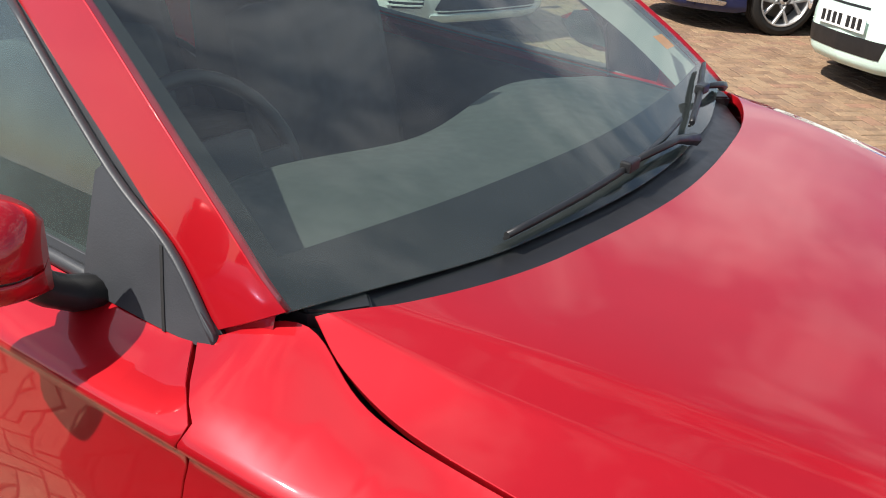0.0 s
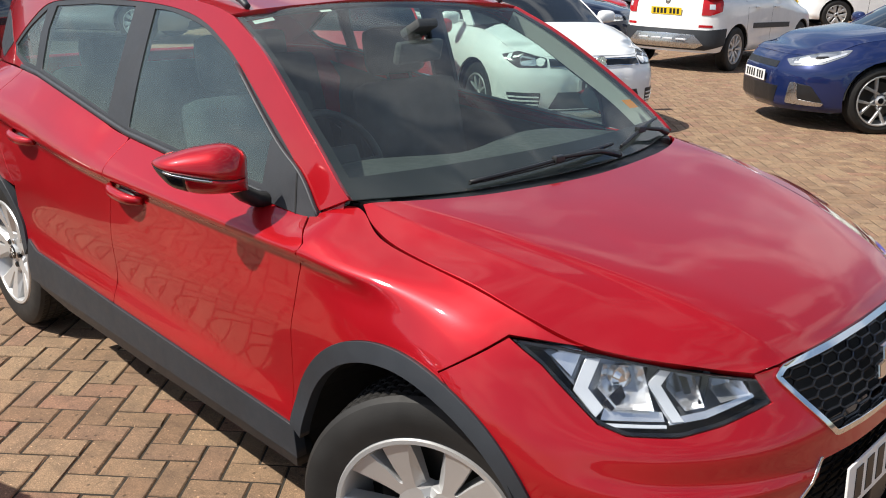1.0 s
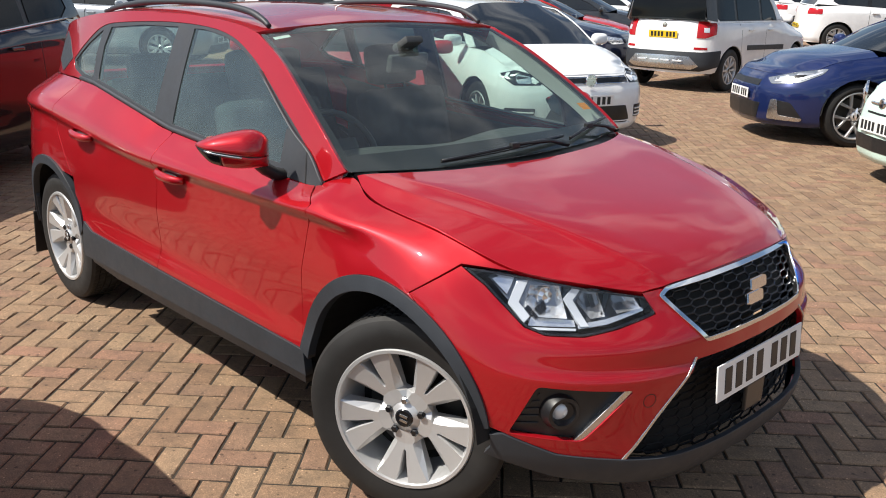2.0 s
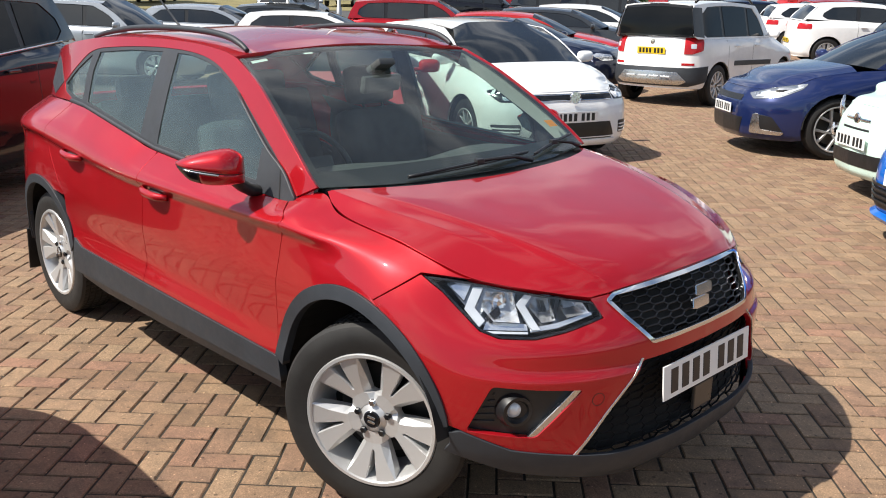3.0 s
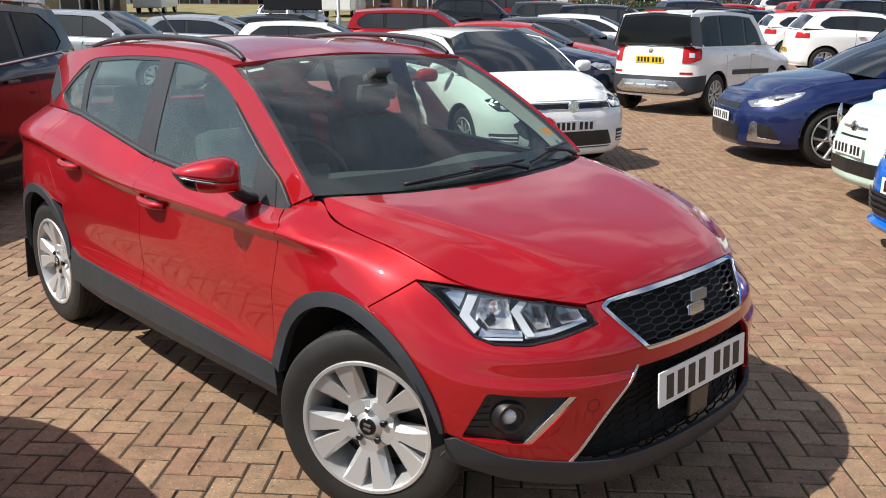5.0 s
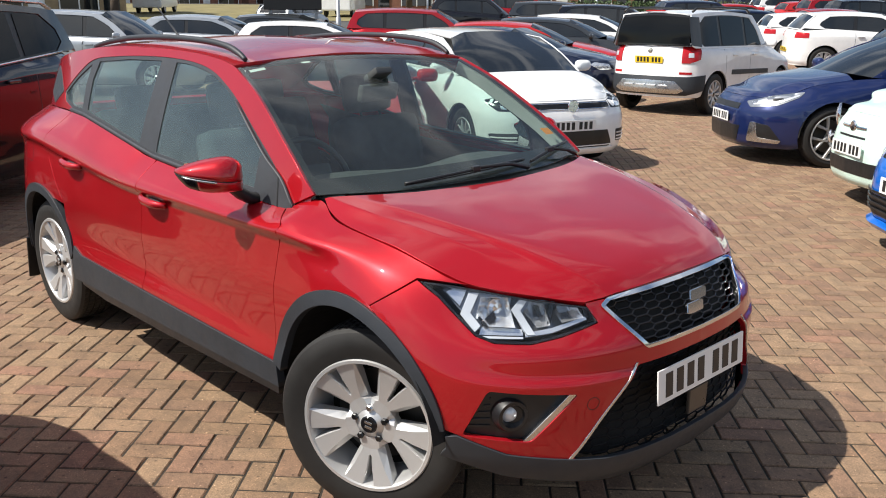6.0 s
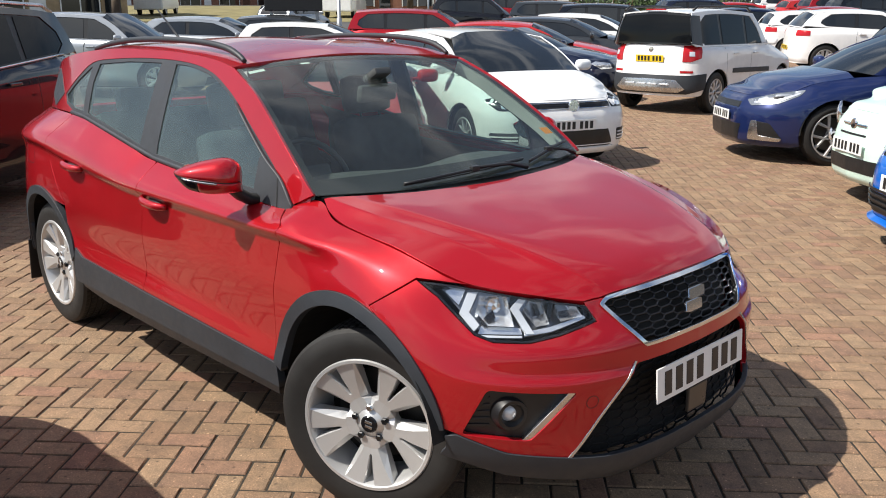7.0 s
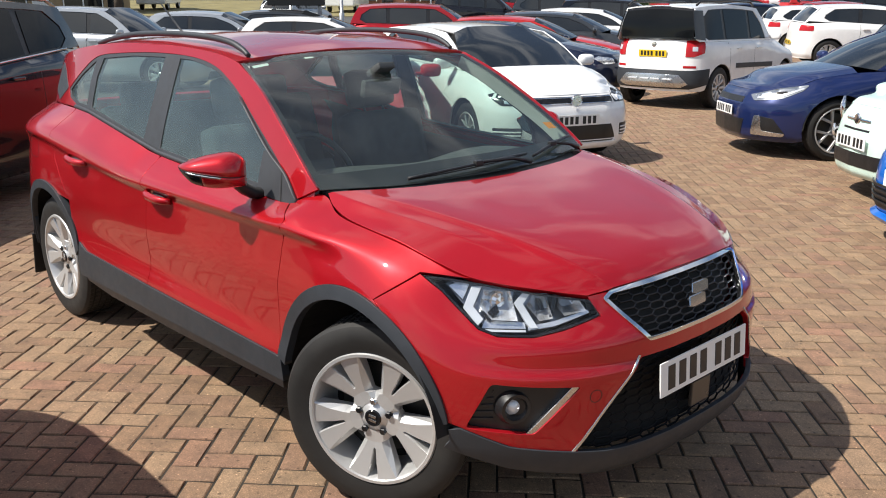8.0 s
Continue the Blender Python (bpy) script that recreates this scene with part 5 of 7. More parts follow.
box(bm, (0.04, 0.36, 0.018), tilt, 0.006)
part("steering_wheel", bm, BLACK, car)
bm = bmesh.new()
box(bm, (0.03, 0.25, 0.075), pose(-0.84, 0.0, 1.288, 0, 10, 12), 0.014)
tube(bm, [(-0.85, 0, 1.335), (-0.86, 0, 1.372)], 0.012, 6)
box(bm, (0.10, 0.09, 0.03), pose(-0.84, 0, 1.362, 0, -28, 0), 0.01)
part("rear_view_mirror", bm, DASH, car)
# ---- other cars: one builder, a style for each kind of body ----
def style(**k):
    d = dict(L=4.2, W=1.78, H=1.46, wb=2.62, fo=0.86, hood=0.92, nose=0.78, cowl=-0.42, ws=-1.15, rf=-1.2, rr=-2.9, tail=1.05, belt=0.97, rise=0.10, roofy=0.56, R=0.32, round=0.55, tumble=0.32, back=-3.25, crown=0.05, deckx=None, win=None, lift=0.16)
    d.update(k)
    return d


def build_car(name, label, m, P, colour, glassmat=None, wheels=None, group="", fine=0.05, seats=False, category="car"):
    """A parked car of the style P in a body colour; x ahead from the front axle, y to its left. Returns the thing and its shell."""
    glassmat = glassmat or DARKGLASS
    c = thing(name, label, category, m, group)
    hw, xf = P["W"] / 2, P["fo"]
    xr = xf - P["L"]
    r = P["round"]
    out = [(xf, 0), (xf - 0.02, -hw * 0.30), (xf - 0.08 * r, -hw * 0.50), (xf - 0.35 * r, -hw * 0.78), (xf - 0.78 * r, -hw * 0.95), (xf - 1.25 * r, -hw * 0.995), (-0.6, -hw), (xr / 2, -hw), (-P["wb"] + 0.2, -hw), (xr + 0.42, -hw * 0.95), (xr + 0.17, -hw * 0.80), (xr + 0.05, -hw * 0.5), (xr + 0.01, -hw * 0.25), (xr, 0)]
    nz, hz, bz0, tz = P["nose"], P["hood"], P["belt"], P["tail"]
    yb = hw - 0.11
    zbelt = lambda x: bz0 + P["rise"] * np.clip((P["cowl"] - x) / (P["cowl"] - P["rr"]), 0, 1.15)
    mid = (P["cowl"] + xf) / 2
    edge = [(xf - 0.13, 0, nz), (xf - 0.15, -hw * 0.4, nz), (xf - 0.24, -hw * 0.62, nz + 0.005), (xf - 0.5, -hw * 0.78, nz + 0.05), (mid - 0.1, -hw * 0.84, hz - 0.035), (P["cowl"] + 0.12, -yb + 0.02, bz0 - 0.01), (P["cowl"] - 0.15, -yb, zbelt(P["cowl"] - 0.15)), (-1.5, -yb, zbelt(-1.5)), (P["rr"] + 0.4, -yb, zbelt(P["rr"] + 0.4)), (xr + 0.45, -yb * 0.92, tz), (xr + 0.22, -yb * 0.78, tz), (xr + 0.13, -yb * 0.4, tz), (xr + 0.12, 0, tz)]
    lf = P["lift"]

    def sect(dz, sh, top):
        return [(lf + 0.02, 0.08), (lf + 0.10, 0.015), (0.42, 0.005), (0.52, 0.012), (0.66, 0.008), (top - 0.14, sh), (top - 0.06, sh + 0.012)]
    rows = [
        (xf, 0.0, [(lf, 0.08), (lf + 0.09, 0.01), (0.40, 0.0), (0.48, 0.0), (0.57, 0.012), (nz - 0.13, 0.03), (nz - 0.05, 0.075)]),
        (xf - 0.35 * r, -hw * 0.78, [(lf, 0.09), (lf + 0.09, 0.02), (0.40, 0.0), (0.48, 0.0), (0.57, 0.01), (nz - 0.11, 0.035), (nz - 0.03, 0.08)]),
        (0.0, -hw, [(lf + 0.02, 0.05), (lf + 0.10, 0.01), (0.42, 0.0), (0.52, -0.006), (0.66, -0.004), (hz - 0.17, 0.012), (hz - 0.09, 0.05)]),
        (-1.3, -hw, sect(0, 0.012, float(zbelt(-1.3)))),
        (-P["wb"], -hw, [(lf + 0.02, 0.05), (lf + 0.10, 0.01), (0.42, 0.0), (0.52, -0.006), (0.66, -0.004), (tz - 0.18, 0.012), (tz - 0.08, 0.03)]),
        (xr, 0.0, [(lf + 0.05, 0.06), (lf + 0.14, 0.01), (0.42, 0.0), (0.55, 0.01), (0.66, 0.035), (tz - 0.2, 0.05), (tz - 0.06, 0.09)]),
    ]
    sh = Shell(out, edge, rows, 300)
    ox = sh.c[:, 0]

    def fx(x):
        return float(np.interp(x, ox[::-1], sh.s[::-1]))

    def ar(cx, n=16, rr=None):
        rr = rr or P["R"] + 0.055
        a0 = math.asin((lf + 0.05 - P["R"]) / rr)
        return [(fx(cx + rr * math.cos(a)), P["R"] + rr * math.sin(a)) for a in np.linspace(a0, math.pi - a0, n)]
    low = [(s, lf + 0.03) for s in np.linspace(0, sh.len, 60)]
    fa, ra = ar(0), ar(-P["wb"])
    lowline = [q for q in low if q[0] < fa[0][0]] + fa + [q for q in low if fa[-1][0] < q[0] < ra[0][0]] + ra + [q for q in low if q[0] > ra[-1][0]]
    topline = [(s, float(sh.top(s)) - 0.001) for s in np.linspace(sh.len, 0, 90)]
    for flip in (False, True):
        sheet("body", sh, lowline + topline, [], colour, c, fine, flip=flip, deep=0.02)
    # bonnet, screen, roof, tail
    cz = bz0 + 0.045
    hoodl = Loft([
        [(xf - 0.125, 0, nz + 0.005), (xf - 0.19, 0, nz + 0.055), (xf - 0.36, 0, nz + 0.10), (mid, 0, hz + 0.02), (P["cowl"] + 0.13, 0, cz + 0.01)],
        [(xf - 0.15, -hw * 0.42, nz + 0.002), (xf - 0.215, -hw * 0.44, nz + 0.05), (xf - 0.38, -hw * 0.5, nz + 0.085), (mid, -hw * 0.6, hz + 0.0), (P["cowl"] + 0.10, -hw * 0.62, cz)],
        [(xf - 0.238, -hw * 0.61, nz + 0.006), (xf - 0.36, -hw * 0.71, nz + 0.03), (xf - 0.5, -hw * 0.775, nz + 0.052), (mid - 0.1, -hw * 0.835, hz - 0.033), (P["cowl"] + 0.115, -yb + 0.025, bz0 - 0.006)],
    ], [0, 0.6, 1])
    loft_sheet("bonnet", hoodl, colour, c, 24, 25)
    H, ry = P["H"], P["roofy"]
    k = P["tumble"]
    ys = lambda x, z: -(yb - k * max(0, z - float(zbelt(x))))
    rz = lambda x: H - 0.05 - 0.05 * ((x - (P["ws"] + P["rr"]) / 2) / ((P["ws"] - P["rr"]) / 2)) ** 2
    ws_top, rr = P["ws"], P["rr"]
    cowl = P["cowl"]
    scr = Loft([
        [(cowl + 0.10, 0, cz + 0.005), ((cowl + ws_top) / 2 + 0.06, 0, (cz + H) / 2 + 0.01), (ws_top, 0, H - 0.03)],
        [(cowl + 0.02, -yb * 0.6, cz), ((cowl + ws_top) / 2 + 0.02, -yb * 0.52, (cz + H) / 2), (ws_top + 0.01, -ry * 0.65, H - 0.04)],
        [(cowl - 0.10, -yb + 0.03, bz0 + 0.02), ((cowl + ws_top) / 2 - 0.04, ys(-1, (cz + H) / 2 - 0.02) + 0.03, (cz + H) / 2 - 0.02), (ws_top + 0.02, -ry, rz(ws_top) - 0.005)],
    ], [0, 0.6, 1])
    loft_sheet("windscreen", scr, glassmat, c, 14, 17, deep=0.01)
    xs = np.linspace(ws_top, rr, 6)
    rf = Loft([
        [(x, 0, rz(x) + P["crown"]) for x in xs],
        [(x, -ry * 0.65, rz(x) + P["crown"] * 0.72) for x in xs],
        [(x, -ry, rz(x)) for x in xs],
    ], [0, 0.65, 1])
    loft_sheet("roof", rf, colour, c, 16, 17)
    bx0, bz1 = P["back"], tz + 0.01
    back = Loft([[(rr - 0.01, 0, rz(rr) + P["crown"] - 0.01), ((rr + bx0) / 2 - 0.03, 0, (rz(rr) + bz1) / 2 + 0.02), (bx0, 0, bz1)], [(rr + 0.01, -ry * 0.96, rz(rr) - 0.01), ((rr + bx0) / 2, -(ry + yb * 0.9) / 2, (rz(rr) + bz1) / 2), (bx0 + 0.05, -yb * 0.86, bz1)]])
    wide = 0.985 if P.get("darkback") else 0.88
    loft_sheet("rear_window", back, glassmat, c, 12, 15, u=(0.08, 0.95), v=(-wide, wide), deep=0.01, off=0.003)
    loft_sheet("tailgate", back, GLOSSBLACK if P.get("darkback") else colour, c, 12, 15)
    if bx0 > xr + 0.3:
        deck = Loft([[(bx0 + 0.01, 0, bz1), (xr + 0.12, 0, tz + 0.01)], [(bx0 + 0.05, -yb * 0.86, bz1), (xr + 0.23, -yb * 0.78, tz)]])
        loft_sheet("boot_lid", deck, colour, c, 8, 13)

    # cabin side: a frame in the body colour with the window band cut out
    def cab(x, z):
        x, z = np.asarray(x, float), np.asarray(z, float)
        h = np.maximum(0, z - zbelt(x))
        taper = np.clip((rr + 0.5 - x) / 1.2, 0, 1) ** 2 * 0.16
        return np.stack([x, -(yb - k * h - taper), z], 1)
    zb = lambda x: float(zbelt(x))
    wse = [(cowl - 0.09, bz0 + 0.02), ((cowl + ws_top) / 2 - 0.04, (cz + H) / 2 - 0.02), (ws_top + 0.02, rz(ws_top))]
    frame_o = [tuple(q) for q in spline(wse, 8)] + [(x, rz(x)) for x in np.linspace(ws_top - 0.1, rr, 8)] + [((rr + bx0) / 2, (rz(rr) + bz1) / 2), (bx0 + 0.04, bz1)] + [(x, zb(x) + 0.002) for x in np.linspace(bx0 + 0.12, cowl - 0.2, 10)]
    band_top = lambda x: rz(x) - 0.055
    a0 = (cowl - 0.30, zb(cowl - 0.3) + 0.025)
    wtop = [tuple(q) for q in spline([a0, ((cowl + ws_top) / 2 - 0.16, (cz + H) / 2 - 0.055), (ws_top - 0.12, band_top(ws_top - 0.12))], 7)]
    tailx = P["win"] or rr + 0.12
    band = wtop + [(x, band_top(x)) for x in np.linspace(ws_top - 0.25, tailx + 0.22, 6)] + [(tailx, band_top(tailx) - 0.12), (tailx - 0.04, zb(tailx) + 0.10)] + [(x, zb(x) + 0.025) for x in np.linspace(tailx + 0.1, a0[0] - 0.1, 8)]
    bp = P.get("pillar", (ws_top + tailx) / 2 + 0.05)
    split = sorted([bp] + ([P["pillar2"]] if P.get("pillar2") else []), reverse=True)
    limits = [99.0] + split + [-99.0]
    for flip in (False, True):
        sheet("side_frame", cab, frame_o, [band], colour, c, fine, flip=flip)
        sheet("window_trim", cab, band, [], BLACK, c, 0.08, -0.012, 0, flip=flip)
        if P.get("darkback"):
            ends = [(tailx + 0.05, band_top(tailx)), (rr - 0.045, band_top(rr) + 0.02), ((rr + bx0) / 2 - 0.03, (rz(rr) + bz1) / 2), (bx0 + 0.0, bz1 + 0.01), (tailx + 0.02, zb(tailx) + 0.02)]
            sheet("rear_pillar", cab, ends, [], GLOSSBLACK, c, 0.08, 0.004, 0.004, flip=flip)
        bs = shrink(band, 0.014)
        dense = resample(bs, 0.02)
        for hi, lo in zip(limits, limits[1:]):
            piece = [tuple(q) for q in dense if lo + 0.035 < q[0] < hi - 0.035]
            if len(piece) > 3:
                sheet("side_window", cab, piece, [], glassmat, c, 0.09, -0.006, 0, flip=flip)
        # door seams, handles, mirror
        for x in split:
            seam = [(fx(x + 0.008), zb(x) - 0.02), (fx(x - 0.0), zb(x) - 0.02), (fx(x - 0.004), 0.32), (fx(x + 0.004), 0.32)]
            sheet("door_seam", sh, seam, [], BLACK, c, 0.1, 0.001, 0, flip=flip)
        for x in [split[0] + 0.14] + [q - 0.62 for q in split[:1] if len(split) > 1]:
            hb = box(bmesh.new(), (0.17, 0.03, 0.028), pose(0, 0, 0), 0.01)
            o = part("door_handle", hb, colour, c)
            p = sh(np.array([fx(x)]), np.array([zb(x) - 0.12]))[0]
            o.location = (p[0], (p[1] - 0.015) * (-1 if flip else 1), p[2])
        mb = bmesh.new()
        bmesh.ops.create_icosphere(mb, subdivisions=3, radius=1.0)
        for v in mb.verts:
            v.co = Vector((v.co.x * 0.075 * (1 if v.co.x > 0 else 0.45), math.copysign(abs(v.co.y) ** 0.6, v.co.y) * 0.105, math.copysign(abs(v.co.z) ** 0.65, v.co.z) * 0.065))
        for f in mb.faces:
            f.smooth = True
        box(mb, (0.06, 0.10, 0.03), pose(0, 0.10 * (1 if not flip else -1), -0.03), 0.01)
        o = part("door_mirror", mb, P.get("mirror", colour), c)
        o.location = (cowl - 0.30, (-hw - 0.05) * (-1 if flip else 1), zb(cowl - 0.3) + 0.07)
    pan = bmesh.new()
    box(pan, (P["wb"] - 0.75, P["W"] - 0.25, 0.10), pose(-P["wb"] / 2, 0, lf + 0.06))
    box(pan, (P["L"] - 0.35, P["W"] - 0.62, 0.2), pose(xf - P["L"] / 2, 0, lf + 0.16), 0.03)
    part("underbody", pan, DARK, c)
    for x in (0, -P["wb"]):
        for s in (-1, 1):
            hb = bmesh.new()
            pts = [(x + (P["R"] + 0.05) * math.cos(a), P["R"] + (P["R"] + 0.05) * math.sin(a)) for a in np.linspace(0, math.pi, 14)]
            ra_ = [[hb.verts.new((px, s * y, pz)) for px, pz in pts] for y in (hw - 0.03, hw - 0.33)]
            for i in range(13):
                hb.faces.new((ra_[0][i], ra_[0][i + 1], ra_[1][i + 1], ra_[1][i]))
            hb.faces.new(ra_[1])
            part("wheel_housing", hb, DARK, c)
    wk = dict(R=P["R"], W=0.20, rim=P["R"] * 0.66, fine=False)
    wk.update(wheels or {})
    for x in (0, -P["wb"]):
        wheel(c, pose(x, -hw + 0.125, P["R"]), **wk)
        wheel(c, pose(x, hw - 0.125, P["R"], 0, 0, 180), **wk)
    sh.fx = fx
    return c, sh


def patch(c, sh, name, pts, mat, off=0.004, inset=0.0, deep=0.01, sides=(False, True), h=0.05, label="", holes=()):
    """A lamp, grille or trim on a car's shell, from points (x, y, z), on one or both sides."""
    poly = [(sh.at(x, y), z) for x, y, z in pts]
    for flip in sides:
        sheet(name, sh.back(inset) if inset else sh, soft(poly, 0.02, 3), list(holes), mat, c, h, off, deep, flip=flip, label=label)


def centred(c, sh, name, pts, mat, off=0.004, inset=0.0, deep=0.01, h=0.05, label=""):
    """The same across the middle, from a half outline."""
    half = [(sh.at(x, y), z) for x, y, z in pts]
    sheet(name, sh.back(inset) if inset else sh, both([(0.0, half[0][1])] + half + [(0.0, half[-1][1])]), [], mat, c, h, off, deep, label=label)
WHITE = paint("white_paint", (0.84, 0.84, 0.83), 0.0, 0.35)
BLUE = paint("deep_blue_paint", (0.010, 0.020, 0.085), 0.2, 0.3)
BRIGHTBLUE = paint("bright_blue_paint", (0.005, 0.13, 0.55), 0.1, 0.3)
MINT = paint("pale_mint_paint", (0.58, 0.75, 0.66), 0.0, 0.35)
BLACKPAINT = paint("black_paint", (0.008, 0.008, 0.012), 0.2, 0.25)
SILVER = paint("silver_paint", (0.40, 0.42, 0.44), 0.6, 0.35)
RED2 = paint("bright_red_paint", (0.50, 0.02, 0.018), 0.0, 0.32)
NAVY = paint("navy_paint", (0.008, 0.014, 0.04), 0.3, 0.3)
GREY = paint("dark_grey_paint", (0.05, 0.055, 0.06), 0.4, 0.3)
PURPLE = paint("violet_blue_paint", (0.03, 0.02, 0.14), 0.3, 0.3)

HATCH = style(H=1.45, L=4.255, W=1.79, wb=2.63, fo=0.86, nose=0.755, hood=0.90, cowl=-0.40, ws=-1.25, rr=-3.0, back=-3.28, tail=1.02, belt=0.955, rise=0.07, roofy=0.55, R=0.32)
LOWHATCH = dict(HATCH, cowl=-0.16, ws=-1.0, round=0.46, pillar=-1.42)
BOXY = style(H=1.73, L=4.22, W=1.79, wb=2.58, fo=0.87, nose=0.86, hood=0.99, cowl=-0.42, ws=-0.98, rr=-3.16, back=-3.27, tail=1.13, belt=1.08, rise=0.02, roofy=0.62, R=0.34, tumble=0.24, pillar=-1.36, pillar2=-2.30, win=-3.0, lift=0.27, crown=0.035, darkback=True)
COUPE = style(H=1.46, L=4.47, W=1.84, wb=2.695, fo=0.95, nose=0.74, hood=0.92, cowl=-0.30, ws=-1.2, rr=-2.95, back=-3.35, tail=1.08, belt=0.96, rise=0.14, R=0.335, round=0.75, roofy=0.54)
CITY = style(H=1.48, L=3.57, W=1.63, wb=2.30, fo=0.70, nose=0.80, hood=0.96, cowl=-0.22, ws=-0.85, rr=-2.2, back=-2.72, tail=0.98, belt=0.98, rise=0.04, R=0.295, round=0.75, roofy=0.50)
BIGSUV = style(H=1.66, L=4.5, W=1.86, wb=2.68, fo=0.92, nose=0.86, hood=1.02, cowl=-0.42, ws=-1.15, rr=-3.2, back=-3.45, tail=1.15, belt=1.08, rise=0.09, R=0.36, roofy=0.60, tumble=0.26, pillar=-1.45, pillar2=-2.45, win=-3.12, lift=0.2)

TALLSUV = dict(BIGSUV, H=1.72, belt=1.04, rise=0.20, hood=1.02, tail=1.22)


def at(x, y, yaw):
    return stand(x, y, yaw)


def lamps(c, sh, P, head=True, tail=True):
    """Head and tail lamps with lens, reflector, grille and lower intake for a plain car."""
    hw, xf, nz = P["W"] / 2, P["fo"], P["nose"]
    xr = xf - P["L"]
    hl_ = [(xf - 0.08, -hw * 0.55, nz - 0.02), (xf - 0.34, -hw * 0.80, nz + 0.015), (xf - 0.42, -hw * 0.88, nz - 0.02), (xf - 0.24, -hw * 0.78, nz - 0.12), (xf - 0.06, -hw * 0.55, nz - 0.11)]
    patch(c, sh, "headlight", hl_, LAMPIN, 0.004, label="clear headlight")
    centred(c, sh, "grille", [(xf - 0.05, -hw * 0.5, nz - 0.035), (xf - 0.03, -hw * 0.5, nz - 0.10)], GLOSSBLACK, 0.004)
    centred(c, sh, "lower_intake", [(xf - 0.02, -hw * 0.55, 0.40), (xf - 0.02, -hw * 0.62, 0.26)], BLACK, 0.004)
    tl = [(xr + 0.10, -hw * 0.62, P["tail"] - 0.05), (xr + 0.40, -hw * 0.93, P["tail"] - 0.06), (xr + 0.40, -hw * 0.94, P["tail"] - 0.19), (xr + 0.06, -hw * 0.62, P["tail"] - 0.20)]
    patch(c, sh, "tail_lamp", tl, REDLENS, 0.006, label="red tail lamp")
    number_plate(c, pose(xf + 0.006, 0, 0.49))
    number_plate(c, pose(xr - 0.006, 0, 0.62, 0, 0, 180), YELLOWPLATE)


# white hatchback facing the red car
hatch, gsh = build_car("white_hatchback", "white hatchback with black intakes, parked facing the aisle", at(-4.25, 5.02, -19), LOWHATCH, WHITE, wheels=dict(spokes=10, mat=ALLOY, spoke=(0.05, 0.08, 0.022, 0.03), pair=0.06), fine=0.04)
xf, hw = HATCH["fo"], HATCH["W"] / 2
lens_ = [(xf - 0.09, -hw * 0.60, 0.742), (xf - 0.36, -hw * 0.83, 0.79), (xf - 0.46, -hw * 0.90, 0.76), (xf - 0.28, -hw * 0.82, 0.655), (xf - 0.08, -hw * 0.60, 0.665)]
patch(hatch, gsh, "headlight", lens_, GLOSSBLACK, 0.003, label="dark headlight with clear lens")
patch(hatch, gsh, "lamp_bowl", [(xf - 0.16, -hw * 0.70, 0.735), (xf - 0.30, -hw * 0.80, 0.755), (xf - 0.27, -hw * 0.79, 0.675), (xf - 0.15, -hw * 0.69, 0.675)], LAMPIN, 0.006)
centred(hatch, gsh, "grille", [(xf - 0.06, -hw * 0.59, 0.735), (xf - 0.03, -hw * 0.59, 0.668)], GLOSSBLACK, 0.004, h=0.03)
for z in (0.728, 0.672):
    centred(hatch, gsh, "grille_strip", [(xf - 0.06, -hw * 0.58, z), (xf - 0.06, -hw * 0.58, z - 0.006)], CHROME, 0.008, deep=0.004, h=0.03)
centred(hatch, gsh, "lower_intake", [(xf - 0.02, -hw * 0.50, 0.445), (xf - 0.02, -hw * 0.60, 0.30), (xf - 0.02, -hw * 0.56, 0.27)], BLACK, 0.004, h=0.03)
patch(hatch, gsh, "side_intake", [(xf - 0.10, -hw * 0.66, 0.44), (xf - 0.36, -hw * 0.86, 0.43), (xf - 0.30, -hw * 0.84, 0.30), (xf - 0.10, -hw * 0.68, 0.31)], BLACK, 0.004, h=0.03)
for z in (0.405, 0.37, 0.335):
    patch(hatch, gsh, "intake_slat", [(xf - 0.11, -hw * 0.67, z), (xf - 0.34, -hw * 0.855, z - 0.004), (xf - 0.335, -hw * 0.855, z - 0.016), (xf - 0.11, -hw * 0.67, z - 0.012)], WHITE, 0.012, h=0.03)
centred(hatch, gsh, "lower_lip", [(xf - 0.02, -hw * 0.64, 0.262), (xf - 0.03, -hw * 0.66, 0.225)], WHITE, 0.016, deep=0.02, h=0.03)
centred(hatch, gsh, "intake_line", [(xf - 0.02, -hw * 0.60, 0.292), (xf - 0.02, -hw * 0.60, 0.284)], WHITE, 0.008, deep=0.006, h=0.03)
number_plate(hatch, pose(xf + 0.010, 0, 0.505))
revolve([(0.058, -0.006), (0.062, -0.012), (0.066, -0.006), (0.066, 0.0)], 28, CHROME, "badge_ring", hatch, pose(xf - 0.03, 0, 0.703, 0, 8, 90))
revolve([(0.0, -0.004), (0.056, -0.004), (0.058, 0.0)], 28, SATIN, "badge", hatch, pose(xf - 0.03, 0, 0.703, 0, 8, 90))

